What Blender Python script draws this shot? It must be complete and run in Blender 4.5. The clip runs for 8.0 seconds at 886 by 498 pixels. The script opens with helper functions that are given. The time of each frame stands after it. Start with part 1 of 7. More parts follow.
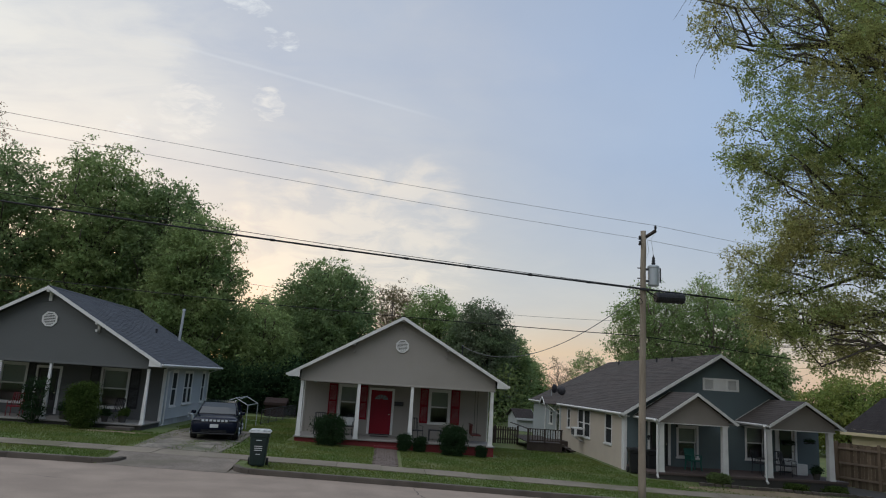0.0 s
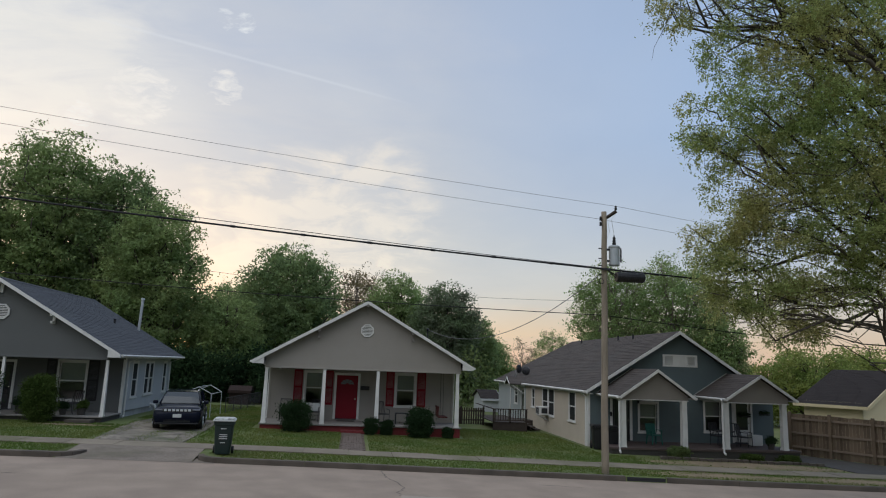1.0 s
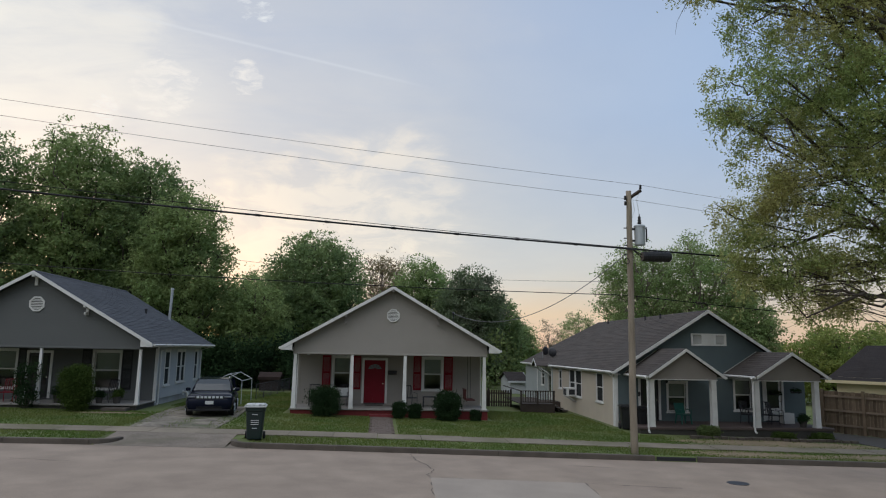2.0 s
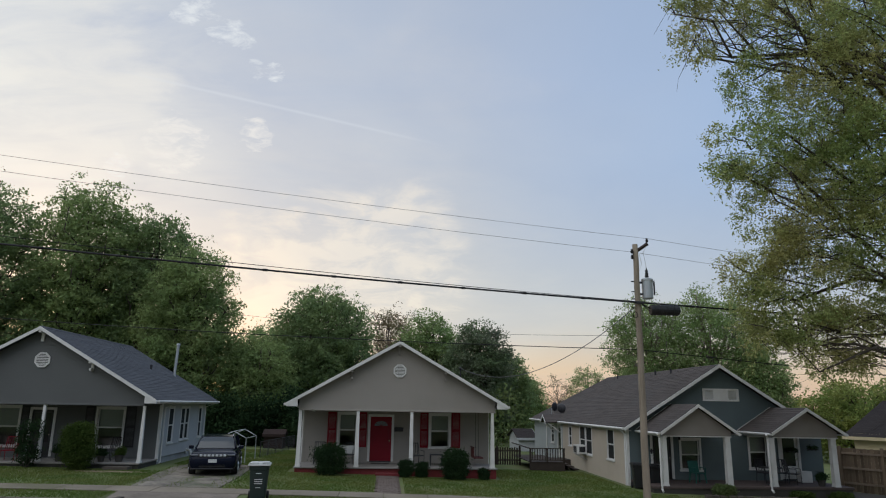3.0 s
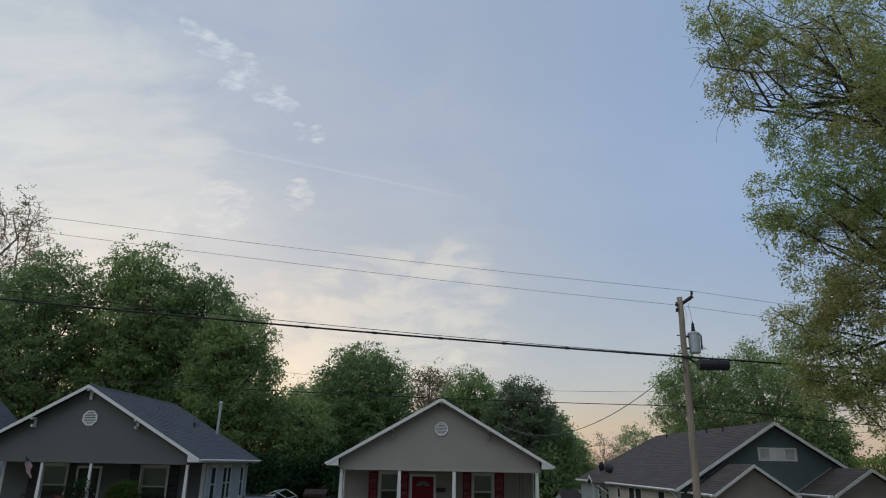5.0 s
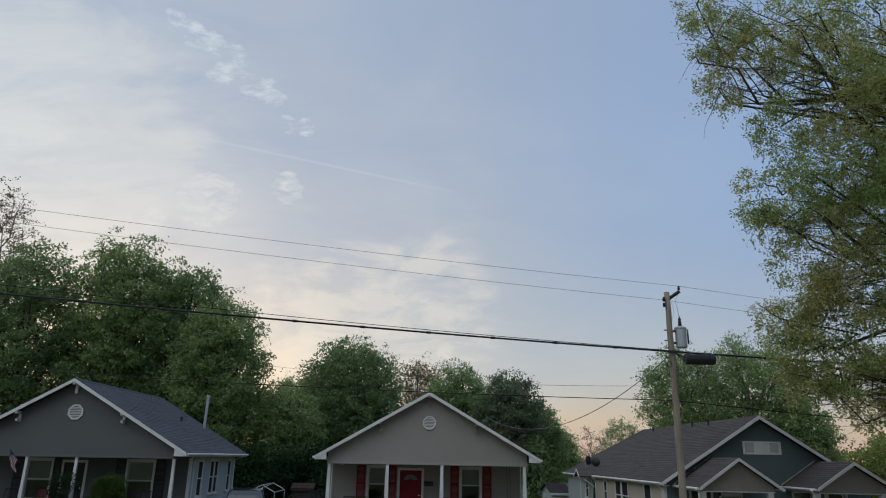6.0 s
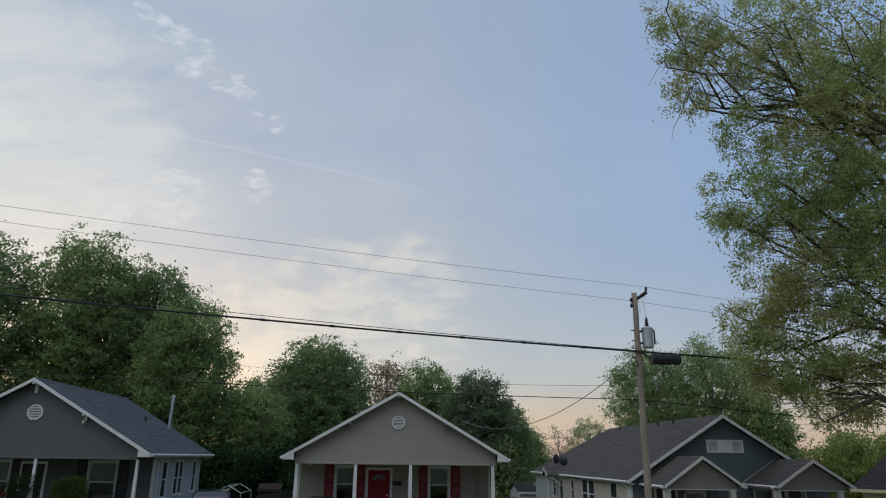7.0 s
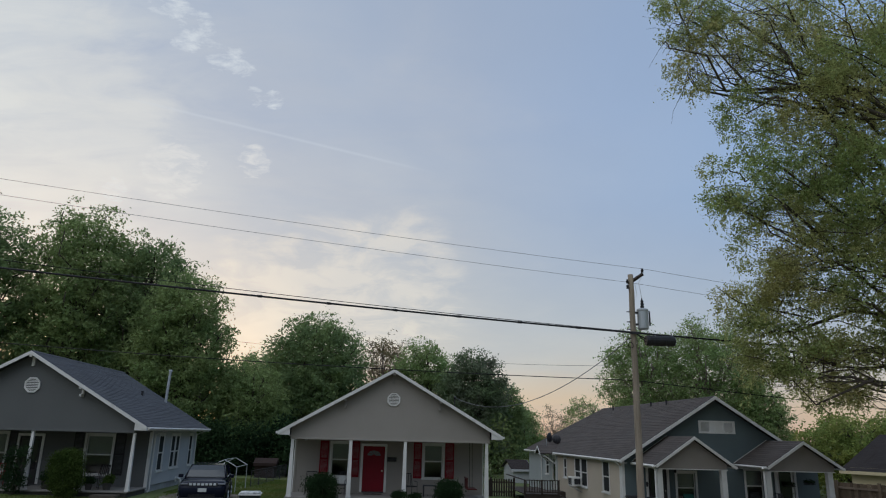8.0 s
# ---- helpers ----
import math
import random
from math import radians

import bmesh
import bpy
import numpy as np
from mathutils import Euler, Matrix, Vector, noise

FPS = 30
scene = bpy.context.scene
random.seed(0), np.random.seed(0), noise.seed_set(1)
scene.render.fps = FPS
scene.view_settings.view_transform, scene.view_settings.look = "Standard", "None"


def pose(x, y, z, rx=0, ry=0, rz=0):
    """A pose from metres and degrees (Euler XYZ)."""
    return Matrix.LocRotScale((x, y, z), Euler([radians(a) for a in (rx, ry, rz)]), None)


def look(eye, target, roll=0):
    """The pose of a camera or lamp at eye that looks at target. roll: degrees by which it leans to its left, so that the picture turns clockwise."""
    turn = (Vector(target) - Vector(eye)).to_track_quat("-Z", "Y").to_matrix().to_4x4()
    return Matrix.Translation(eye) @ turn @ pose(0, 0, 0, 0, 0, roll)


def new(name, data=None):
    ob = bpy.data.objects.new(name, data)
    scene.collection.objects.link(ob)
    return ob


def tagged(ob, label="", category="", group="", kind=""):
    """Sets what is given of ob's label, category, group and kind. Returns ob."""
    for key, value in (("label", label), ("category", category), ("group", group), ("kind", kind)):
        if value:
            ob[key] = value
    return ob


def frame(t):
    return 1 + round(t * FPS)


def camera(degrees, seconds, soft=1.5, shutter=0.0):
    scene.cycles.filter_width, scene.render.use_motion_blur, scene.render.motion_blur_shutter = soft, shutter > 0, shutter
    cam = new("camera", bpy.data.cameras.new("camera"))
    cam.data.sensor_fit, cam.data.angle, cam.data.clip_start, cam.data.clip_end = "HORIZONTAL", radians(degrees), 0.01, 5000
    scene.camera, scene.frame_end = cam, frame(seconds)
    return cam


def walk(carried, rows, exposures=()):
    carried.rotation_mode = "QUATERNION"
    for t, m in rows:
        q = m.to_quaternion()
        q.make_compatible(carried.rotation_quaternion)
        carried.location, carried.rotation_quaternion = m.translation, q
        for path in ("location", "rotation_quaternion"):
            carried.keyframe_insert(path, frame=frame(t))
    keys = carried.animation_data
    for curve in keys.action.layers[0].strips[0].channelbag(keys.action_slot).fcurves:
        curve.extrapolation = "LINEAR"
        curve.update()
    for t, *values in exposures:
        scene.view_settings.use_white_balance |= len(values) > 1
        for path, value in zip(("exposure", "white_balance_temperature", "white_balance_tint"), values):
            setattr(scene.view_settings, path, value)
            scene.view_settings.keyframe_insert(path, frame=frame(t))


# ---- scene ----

# ================= camera and its walk =================
EYE = (0.0, 0.0, 3.2)
PATH = [
    (0.0, 101.11, -3.55, -4.59), (0.5, 100.77, -2.75, -5.45), (1.0, 99.84, -2.06, -7.46),
    (1.2, 98.71, -2.28, -6.68), (2.3, 98.39, -0.68, -4.86), (2.5, 100.48, -0.85, -4.34),
    (3.0, 102.99, -0.92, -4.65), (3.5, 104.25, -0.88, -2.47), (4.0, 103.97, -0.28, -1.99),
    (4.5, 107.19, -1.00, -1.68), (4.7, 107.83, -1.10, -1.27), (5.8, 106.65, -0.96, -1.19),
    (6.0, 107.15, -0.99, -2.18), (6.5, 107.82, -0.47, -2.91), (7.0, 107.15, -0.74, -4.71),
    (7.5, 106.13, -0.86, -4.84), (8.0, 105.38, -1.44, -5.15)]
cam = camera(66.5, 8.0, soft=1.1)
walk(cam, [(t, pose(*EYE, rx, ry, rz)) for t, rx, ry, rz in PATH],
     exposures=[(0.0, -0.24, 6000, 7.3), (1.2, -0.18, 6030, 7.4), (2.5, -0.15, 6080, 7.5), (3.0, -0.20, 6020, 7.3), (4.5, -0.46, 5780, 6.3), (7.0, -0.45, 5690, 6.0), (8.0, -0.42, 5800, 6.3)])

# ================= world and sun =================
SUN_AZ = (-0.42, 0.91)      # the sunset lies behind the houses, a little to one side
world = bpy.data.worlds.new("dusk_sky")
scene.world = world
world.use_nodes = True
wn, wl = world.node_tree.nodes, world.node_tree.links
wn.clear()


def wnode(kind, **kw):
    n = wn.new(kind)
    for k, v in kw.items():
        n.inputs[k].default_value = v
    return n


def wmath(op, a, b=None, clamp=False):
    n = wn.new("ShaderNodeMath")
    n.operation, n.use_clamp = op, clamp
    for i, v in enumerate((a, b)):
        if v is None:
            continue
        if isinstance(v, (int, float)):
            n.inputs[i].default_value = v
        else:
            wl.new(v, n.inputs[i])
    return n.outputs[0]


def wmix(fac, a, b):
    n = wn.new("ShaderNodeMix")
    n.data_type = "RGBA"
    for sock, v in ((n.inputs[0], fac), (n.inputs[6], a), (n.inputs[7], b)):
        if isinstance(v, (tuple, float, int)):
            sock.default_value = v
        else:
            wl.new(v, sock)
    return n.outputs[2]


def wramp(fac, stops):
    n = wn.new("ShaderNodeValToRGB")
    r = n.color_ramp
    while len(r.elements) < len(stops):
        r.elements.new(0.5)
    for e, (p, c) in zip(r.elements, stops):
        e.position, e.color = p, c if isinstance(c, tuple) else (c, c, c, 1)
    wl.new(fac, n.inputs[0])
    return n.outputs[0]


coord = wn.new("ShaderNodeTexCoord")
sep = wn.new("ShaderNodeSeparateXYZ")
wl.new(coord.outputs["Generated"], sep.inputs[0])
dx, dy, dz = sep.outputs
# clear gradient: peach at the horizon, lilac grey, then blue
base = wramp(dz, [(0.0, (0.78, 0.52, 0.36, 1)), (0.05, (0.71, 0.54, 0.42, 1)), (0.10, (0.61, 0.555, 0.53, 1)), (0.16, (0.55, 0.54, 0.56, 1)),
                  (0.25, (0.535, 0.54, 0.59, 1)), (0.45, (0.49, 0.53, 0.645, 1)), (1.0, (0.36, 0.45, 0.62, 1))])
side = wmath("MULTIPLY", wmath("SUBTRACT", dx, 0.10), 2.3, True)
blue = wmix(wmath("MULTIPLY", side, wramp(dz, [(0.10, 0.0), (0.32, 0.9)])), base, (0.36, 0.50, 0.76, 1))
# veils of cloud on a high layer
dome = wmath("ADD", wmath("MAXIMUM", dz, 0.0), 0.16)
comb = wn.new("ShaderNodeCombineXYZ")
wl.new(wmath("DIVIDE", dx, dome), comb.inputs[0])
wl.new(wmath("DIVIDE", dy, dome), comb.inputs[1])


def wnoise(scale, detail, rough, loc, stretch=(1, 1, 1), turn=0.0, warp=0.0):
    m = wn.new("ShaderNodeMapping")
    m.inputs["Location"].default_value = loc
    m.inputs["Scale"].default_value = stretch
    m.inputs["Rotation"].default_value = (0, 0, turn)
    wl.new(comb.outputs[0], m.inputs[0])
    n = wnode("ShaderNodeTexNoise", Scale=scale, Detail=detail, Roughness=rough, Distortion=warp)
    wl.new(m.outputs[0], n.inputs["Vector"])
    return n.outputs[0]


def wdot(d):
    n = wn.new("ShaderNodeVectorMath")
    n.operation = "DOT_PRODUCT"
    wl.new(coord.outputs["Generated"], n.inputs[0])
    n.inputs[1].default_value = d
    return n.outputs["Value"]


def wspot(d, degrees_wide, ragged=None):
    """1 at the direction d, falling to 0 at that angle from it; ragged: a noise that frays its edge."""
    v = Vector(d).normalized()
    r = wn.new("ShaderNodeMapRange")
    r.interpolation_type = "SMOOTHERSTEP"
    r.inputs[1].default_value, r.inputs[2].default_value = math.cos(radians(degrees_wide)), 1.0
    at = wdot(v)
    if ragged is not None:
        at = wmath("ADD", at, wmath("MULTIPLY", wmath("SUBTRACT", ragged, 0.5), 2.2 * (1 - math.cos(radians(degrees_wide)))))
    wl.new(at, r.inputs[0])
    return r.outputs[0]


def wsum(items):
    out = items[0]
    for i in items[1:]:
        out = wmath("SUBTRACT", wmath("ADD", out, i), wmath("MULTIPLY", out, i))
    return out


ragged_edge = wnoise(3.6, 8, 0.62, (4.4, 1.9, 0), (0.7, 1.0, 1), 0.6, 0.5)
west = wmath("MULTIPLY", wmath("SUBTRACT", 0.46, dx), 1.05, True)
veil = wramp(wnoise(1.1, 5, 0.55, (3.1, 1.7, 0), (1.0, 0.7, 1), 0.5, 0.4), [(0.36, 0.0), (0.66, 1.0)])
veil = wmath("MULTIPLY", veil, wmath("ADD", wmath("MULTIPLY", west, 0.6), 0.08))
warm = wramp(dz, [(0.0, (0.80, 0.70, 0.60, 1)), (0.12, (0.78, 0.76, 0.73, 1)), (0.6, (0.70, 0.71, 0.74, 1))])
sky = wmix(veil, blue, warm)
# the large bright bank, the glow low over the houses
bank = wsum([wspot((-0.458, 0.797, 0.393), 19), wspot((-0.498, 0.807, 0.318), 18), wspot((-0.530, 0.700, 0.478), 19), wspot((-0.66, 0.66, 0.36), 26)])
wisp = wramp(wnoise(4.5, 7, 0.6, (1.4, 2.2, 0), (0.5, 1.0, 1), 0.7, 0.6), [(0.30, 0.0), (0.66, 1.0)])
sky = wmix(wmath("MULTIPLY", wmath("MULTIPLY", bank, wisp), 0.66), sky, (0.88, 0.86, 0.81, 1))
band = wramp(wnoise(5.5, 8, 0.62, (6.4, 3.1, 0), (0.45, 1.3, 1), 1.05, 0.7), [(0.36, 0.0), (0.60, 1.0)])
core = wsum([wspot((-0.485, 0.775, 0.405), 12, ragged_edge), wspot((-0.452, 0.812, 0.370), 10, ragged_edge), wspot((-0.58, 0.71, 0.41), 13, ragged_edge), wspot((-0.385, 0.857, 0.342), 6, ragged_edge)])
sky = wmix(wmath("MULTIPLY", wmath("MULTIPLY", core, wmath("ADD", wmath("MULTIPLY", band, 0.55), 0.45)), 0.74), sky, (1.0, 0.925, 0.815, 1))
fray = wnoise(1.3, 6, 0.6, (5.3, 2.6, 0), (1.0, 1.0, 1), 0.4, 0.3)
low = wsum([wspot((-0.011, 0.978, 0.205), 11, fray), wspot((-0.20, 0.95, 0.24), 30, fray)])
sky = wmix(wmath("MULTIPLY", wmath("MULTIPLY", low, wmath("ADD", wmath("MULTIPLY", wisp, 0.6), 0.25)), 0.40), sky, (0.80, 0.72, 0.65, 1))
heap = wramp(wnoise(5.0, 8, 0.60, (2.3, 0.6, 0), (1.0, 0.8, 1), 0.3, 0.5), [(0.40, 0.0), (0.57, 1.0)])
mound = wsum([wspot((-0.011, 0.978, 0.205), 8, ragged_edge), wspot((-0.075, 0.977, 0.196), 8, ragged_edge), wspot((-0.14, 0.972, 0.185), 8, ragged_edge)])
sky = wmix(wmath("MULTIPLY", wmath("MULTIPLY", mound, wmath("ADD", wmath("MULTIPLY", heap, 0.8), 0.2)), 0.78), sky, (0.95, 0.82, 0.69, 1))
# small bright puffs in a chain, and loose wisps
puffs = wnoise(24.0, 7, 0.66, (0.4, 7.3, 0), (0.75, 1.0, 1), 0.3, 0.4)
chain = wsum([wspot(d, w) for d, w in (((-0.330, 0.770, 0.546), 1.3), ((-0.312, 0.787, 0.532), 1.7), ((-0.291, 0.800, 0.525), 1.7), ((-0.265, 0.816, 0.514), 2.1), ((-0.281, 0.822, 0.495), 1.5),
                                      ((-0.240, 0.839, 0.488), 1.9), ((-0.214, 0.849, 0.483), 1.8), ((-0.196, 0.8725, 0.4476), 1.2), ((-0.169, 0.878, 0.4476), 1.3), ((-0.365, 0.880, 0.302), 1.5))])
chain = wramp(wmath("ADD", wmath("MULTIPLY", chain, 0.34), wmath("MULTIPLY", puffs, 0.9)), [(0.73, 0.0), (0.91, 1.0)])
sky = wmix(wmath("MULTIPLY", chain, 0.85), sky, (0.95, 0.92, 0.88, 1))
streak = wnoise(19.0, 7, 0.66, (2.1, 5.7, 0), (0.9, 1.0, 1), 0.3, 0.5)
loose_cloud = wsum([wspot((-0.290, 0.892, 0.348), 3.2), wspot((-0.306, 0.891, 0.334), 3.2), wspot((-0.1986, 0.9098, 0.3645), 2.4), wspot((-0.365, 0.880, 0.302), 1.8)])
loose_cloud = wramp(wmath("ADD", wmath("MULTIPLY", loose_cloud, 0.30), wmath("MULTIPLY", streak, 0.9)), [(0.69, 0.0), (0.88, 1.0)])
sky = wmix(wmath("MULTIPLY", loose_cloud, 0.75), sky, (0.96, 0.88, 0.80, 1))
grey = wramp(wnoise(1.5, 5, 0.55, (9.2, 4.1, 0), (0.8, 0.8, 1), 0.2, 0.3), [(0.45, 0.0), (0.75, 1.0)])
sky = wmix(wmath("MULTIPLY", grey, 0.30), sky, (0.40, 0.45, 0.57, 1))
TRAIL_A, TRAIL_B = Vector((-0.340, 0.8436, 0.4159)), Vector((0.018, 0.925, 0.379))
axis = TRAIL_A.cross(TRAIL_B).normalized()
line = wmath("ABSOLUTE", wdot(axis))
mr = wn.new("ShaderNodeMapRange")
mr.inputs[1].default_value, mr.inputs[2].default_value, mr.inputs[3].default_value, mr.inputs[4].default_value = 0.0, 0.003, 1.0, 0.0
wl.new(line, mr.inputs[0])
sky = wmix(wmath("MULTIPLY", wmath("MULTIPLY", mr.outputs[0], wspot((TRAIL_A + TRAIL_B), 15)), 0.32), sky, (0.80, 0.80, 0.82, 1))
# the sky opposite the sunset is dimmer
east = wmath("MULTIPLY", wramp(wmath("ADD", dy, 0.5), [(0.1, 0.75), (0.9, 0.0)]), wramp(dz, [(0.15, 1.0), (0.8, 0.25)]))
sky = wmix(east, sky, (0.12, 0.15, 0.22, 1))
# below the horizon: dull ground light
sky = wmix(wramp(dz, [(0.0, 1.0), (0.004, 0.0)]), sky, (0.10, 0.10, 0.08, 1))
nishita = wn.new("ShaderNodeTexSky")
nishita.sky_type, nishita.sun_disc = "NISHITA", False
nishita.sun_elevation, nishita.sun_rotation = radians(3.0), math.atan2(SUN_AZ[0], SUN_AZ[1])
bg_a, bg_b = wnode("ShaderNodeBackground", Strength=0.95), wnode("ShaderNodeBackground", Strength=0.05)
wl.new(sky, bg_a.inputs[0])
wl.new(nishita.outputs[0], bg_b.inputs[0])
add = wn.new("ShaderNodeAddShader")
wl.new(bg_a.outputs[0], add.inputs[0])
wl.new(bg_b.outputs[0], add.inputs[1])
wl.new(add.outputs[0], wn.new("ShaderNodeOutputWorld").inputs[0])

sun = new("sun", bpy.data.lights.new("sun", "SUN"))
sun.data.energy, sun.data.angle, sun.data.color = 1.75, radians(90), (1.0, 0.94, 0.88)
sun.matrix_world = look((-12.0, -14.0, 36.0), (0, 0, 0))     # the broad glow of the cloud veil overhead


# ================= materials =================
def material(name, col, rough=0.8, var=0.12, scale=6.0, bump=0.3, metal=0.0, fine=60.0, stain=None, island=0.0,
             obj_random=0.0, spec=0.4, stretch=(1, 1, 1)):
    """Two scales of colour variation and a fine relief; stain: (colour, amount, scale)."""
    m = bpy.data.materials.new(name)
    m.use_nodes = True
    nt = m.node_tree
    b = nt.nodes["Principled BSDF"]
    b.inputs["Roughness"].default_value, b.inputs["Metallic"].default_value = rough, metal
    b.inputs["Specular IOR Level"].default_value = spec
    tc = nt.nodes.new("ShaderNodeTexCoord")
    mp = nt.nodes.new("ShaderNodeMapping")
    mp.inputs["Scale"].default_value = stretch
    nt.links.new(tc.outputs["Object"], mp.inputs[0])

    def noi(sc, det=4.0):
        n = nt.nodes.new("ShaderNodeTexNoise")
        n.inputs["Scale"].default_value, n.inputs["Detail"].default_value = sc, det
        nt.links.new(mp.outputs[0], n.inputs["Vector"])
        return n.outputs[0]

    def calc(op, a, c):
        n = nt.nodes.new("ShaderNodeMath")
        n.operation = op
        for i, v in enumerate((a, c)):
            if isinstance(v, (int, float)):
                n.inputs[i].default_value = v
            else:
                nt.links.new(v, n.inputs[i])
        return n.outputs[0]

    f1, f2 = noi(scale), noi(fine, 3)
    k = calc("ADD", calc("MULTIPLY", calc("SUBTRACT", f1, 0.5), 2.4 * var), calc("MULTIPLY", calc("SUBTRACT", f2, 0.5), 1.6 * var))
    if island:
        g = nt.nodes.new("ShaderNodeNewGeometry")
        k = calc("ADD", k, calc("MULTIPLY", calc("SUBTRACT", g.outputs["Random Per Island"], 0.5), island * 2))
    if obj_random:
        g = nt.nodes.new("ShaderNodeObjectInfo")
        k = calc("ADD", k, calc("MULTIPLY", calc("SUBTRACT", g.outputs["Random"], 0.5), obj_random * 2))
    k = calc("ADD", k, 1.0)
    v = nt.nodes.new("ShaderNodeVectorMath")
    v.operation = "SCALE"
    v.inputs[0].default_value = col
    nt.links.new(k, v.inputs["Scale"])
    out = v.outputs[0]
    if stain:
        mx = nt.nodes.new("ShaderNodeMix")
        mx.data_type = "RGBA"
        r = nt.nodes.new("ShaderNodeMapRange")
        r.inputs[1].default_value, r.inputs[2].default_value, r.inputs[4].default_value = 0.48, 0.68, stain[1]
        nt.links.new(noi(stain[2], 6), r.inputs[0])
        nt.links.new(r.outputs[0], mx.inputs[0])
        nt.links.new(out, mx.inputs[6])
        mx.inputs[7].default_value = (*stain[0], 1)
        out = mx.outputs[2]
    nt.links.new(out, b.inputs["Base Color"])
    if bump:
        bn = nt.nodes.new("ShaderNodeBump")
        bn.inputs["Strength"].default_value, bn.inputs["Distance"].default_value = bump, 0.01
        nt.links.new(f2, bn.inputs["Height"])
        nt.links.new(bn.outputs[0], b.inputs["Normal"])
    return m


def leaf_material(name, col, col2, var=0.35, trans=0.35):
    m = bpy.data.materials.new(name)
    m.use_nodes = True
    nt = m.node_tree
    nt.nodes.clear()
    g = nt.nodes.new("ShaderNodeNewGeometry")
    tc = nt.nodes.new("ShaderNodeTexCoord")
    n = nt.nodes.new("ShaderNodeTexNoise")
    n.inputs["Scale"].default_value, n.inputs["Detail"].default_value = 0.45, 3
    nt.links.new(tc.outputs["Object"], n.inputs["Vector"])
    mr = nt.nodes.new("ShaderNodeMapRange")
    mr.inputs[1].default_value, mr.inputs[2].default_value = 0.38, 0.62
    nt.links.new(n.outputs[0], mr.inputs[0])
    mx = nt.nodes.new("ShaderNodeMix")
    mx.data_type = "RGBA"
    nt.links.new(mr.outputs[0], mx.inputs[0])
    mx.inputs[6].default_value, mx.inputs[7].default_value = (*col, 1), (*col2, 1)
    k = nt.nodes.new("ShaderNodeMapRange")
    k.inputs[3].default_value, k.inputs[4].default_value = 1 - var, 1 + var
    nt.links.new(g.outputs["Random Per Island"], k.inputs[0])
    v = nt.nodes.new("ShaderNodeVectorMath")
    v.operation = "SCALE"
    nt.links.new(mx.outputs[2], v.inputs[0])
    nt.links.new(k.outputs[0], v.inputs["Scale"])
    d, t = nt.nodes.new("ShaderNodeBsdfDiffuse"), nt.nodes.new("ShaderNodeBsdfTranslucent")
    nt.links.new(v.outputs[0], d.inputs[0])
    nt.links.new(v.outputs[0], t.inputs[0])
    s = nt.nodes.new("ShaderNodeMixShader")
    s.inputs[0].default_value = trans
    nt.links.new(d.outputs[0], s.inputs[1])
    nt.links.new(t.outputs[0], s.inputs[2])
    o = nt.nodes.new("ShaderNodeOutputMaterial")
    nt.links.new(s.outputs[0], o.inputs[0])
    return m


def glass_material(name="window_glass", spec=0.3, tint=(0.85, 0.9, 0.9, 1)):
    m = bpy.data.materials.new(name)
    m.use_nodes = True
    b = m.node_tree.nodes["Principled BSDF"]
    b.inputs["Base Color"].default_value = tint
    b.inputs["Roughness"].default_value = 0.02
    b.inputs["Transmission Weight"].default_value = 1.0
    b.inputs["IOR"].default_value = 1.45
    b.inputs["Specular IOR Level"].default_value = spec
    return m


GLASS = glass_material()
DARK_PANE = material("dark_opaque_pane", (0.022, 0.024, 0.026), 0.6, 0.15, 3.0, 0.2, spec=0.15)     # opaque dark panes in place of glass, to suppress the sky's reflection
GRASS_SOIL = material("lawn_ground", (0.105, 0.135, 0.042), 0.95, 0.3, 0.5, 0.6, fine=14, stain=((0.16, 0.135, 0.07), 0.5, 0.3))
GRASS_BLADE = leaf_material("grass_blade", (0.112, 0.168, 0.042), (0.165, 0.190, 0.058), 0.22, 0.35)
ASPHALT = material("road_concrete", (0.285, 0.226, 0.178), 0.9, 0.25, 0.9, 0.5, fine=30, stain=((0.220, 0.174, 0.138), 0.6, 0.8))
NEWROAD = material("pale_road_concrete", (0.318, 0.270, 0.224), 0.9, 0.16, 0.9, 0.5, fine=30, stain=((0.26, 0.22, 0.19), 0.5, 0.7))
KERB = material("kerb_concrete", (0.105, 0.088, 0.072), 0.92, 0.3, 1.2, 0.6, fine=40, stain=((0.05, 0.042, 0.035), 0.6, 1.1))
WALK = material("pavement_concrete", (0.205, 0.174, 0.132), 0.92, 0.25, 1.0, 0.5, fine=50, stain=((0.125, 0.118, 0.066), 0.8, 0.6), obj_random=0.1)
GRAVEL = material("gravel", (0.185, 0.162, 0.130), 0.95, 0.9, 1.4, 1.0, fine=9, stain=((0.070, 0.085, 0.035), 0.95, 0.8))
APRON = material("driveway_concrete", (0.185, 0.155, 0.126), 0.93, 0.45, 1.6, 0.8, fine=14, stain=((0.12, 0.105, 0.075), 0.8, 0.7))
BRICKWALK = material("walk_brick", (0.135, 0.105, 0.088), 0.9, 0.25, 4.0, 0.6, fine=40, obj_random=0.1)
REDBASE = material("red_painted_brick", (0.150, 0.020, 0.022), 0.75, 0.2, 3.0, 0.4, obj_random=0.12)
REDBROWN = material("dull_red_brown_porch_paint", (0.085, 0.062, 0.056), 0.8, 0.2, 2.0, 0.3)
REDWOOD = material("dark_red_wood", (0.085, 0.016, 0.014), 0.6, 0.2, 3.0, 0.3)
SHEDWOOD = material("dark_shed_boards", (0.030, 0.018, 0.015), 0.95, 0.25, 2.0, 0.4)
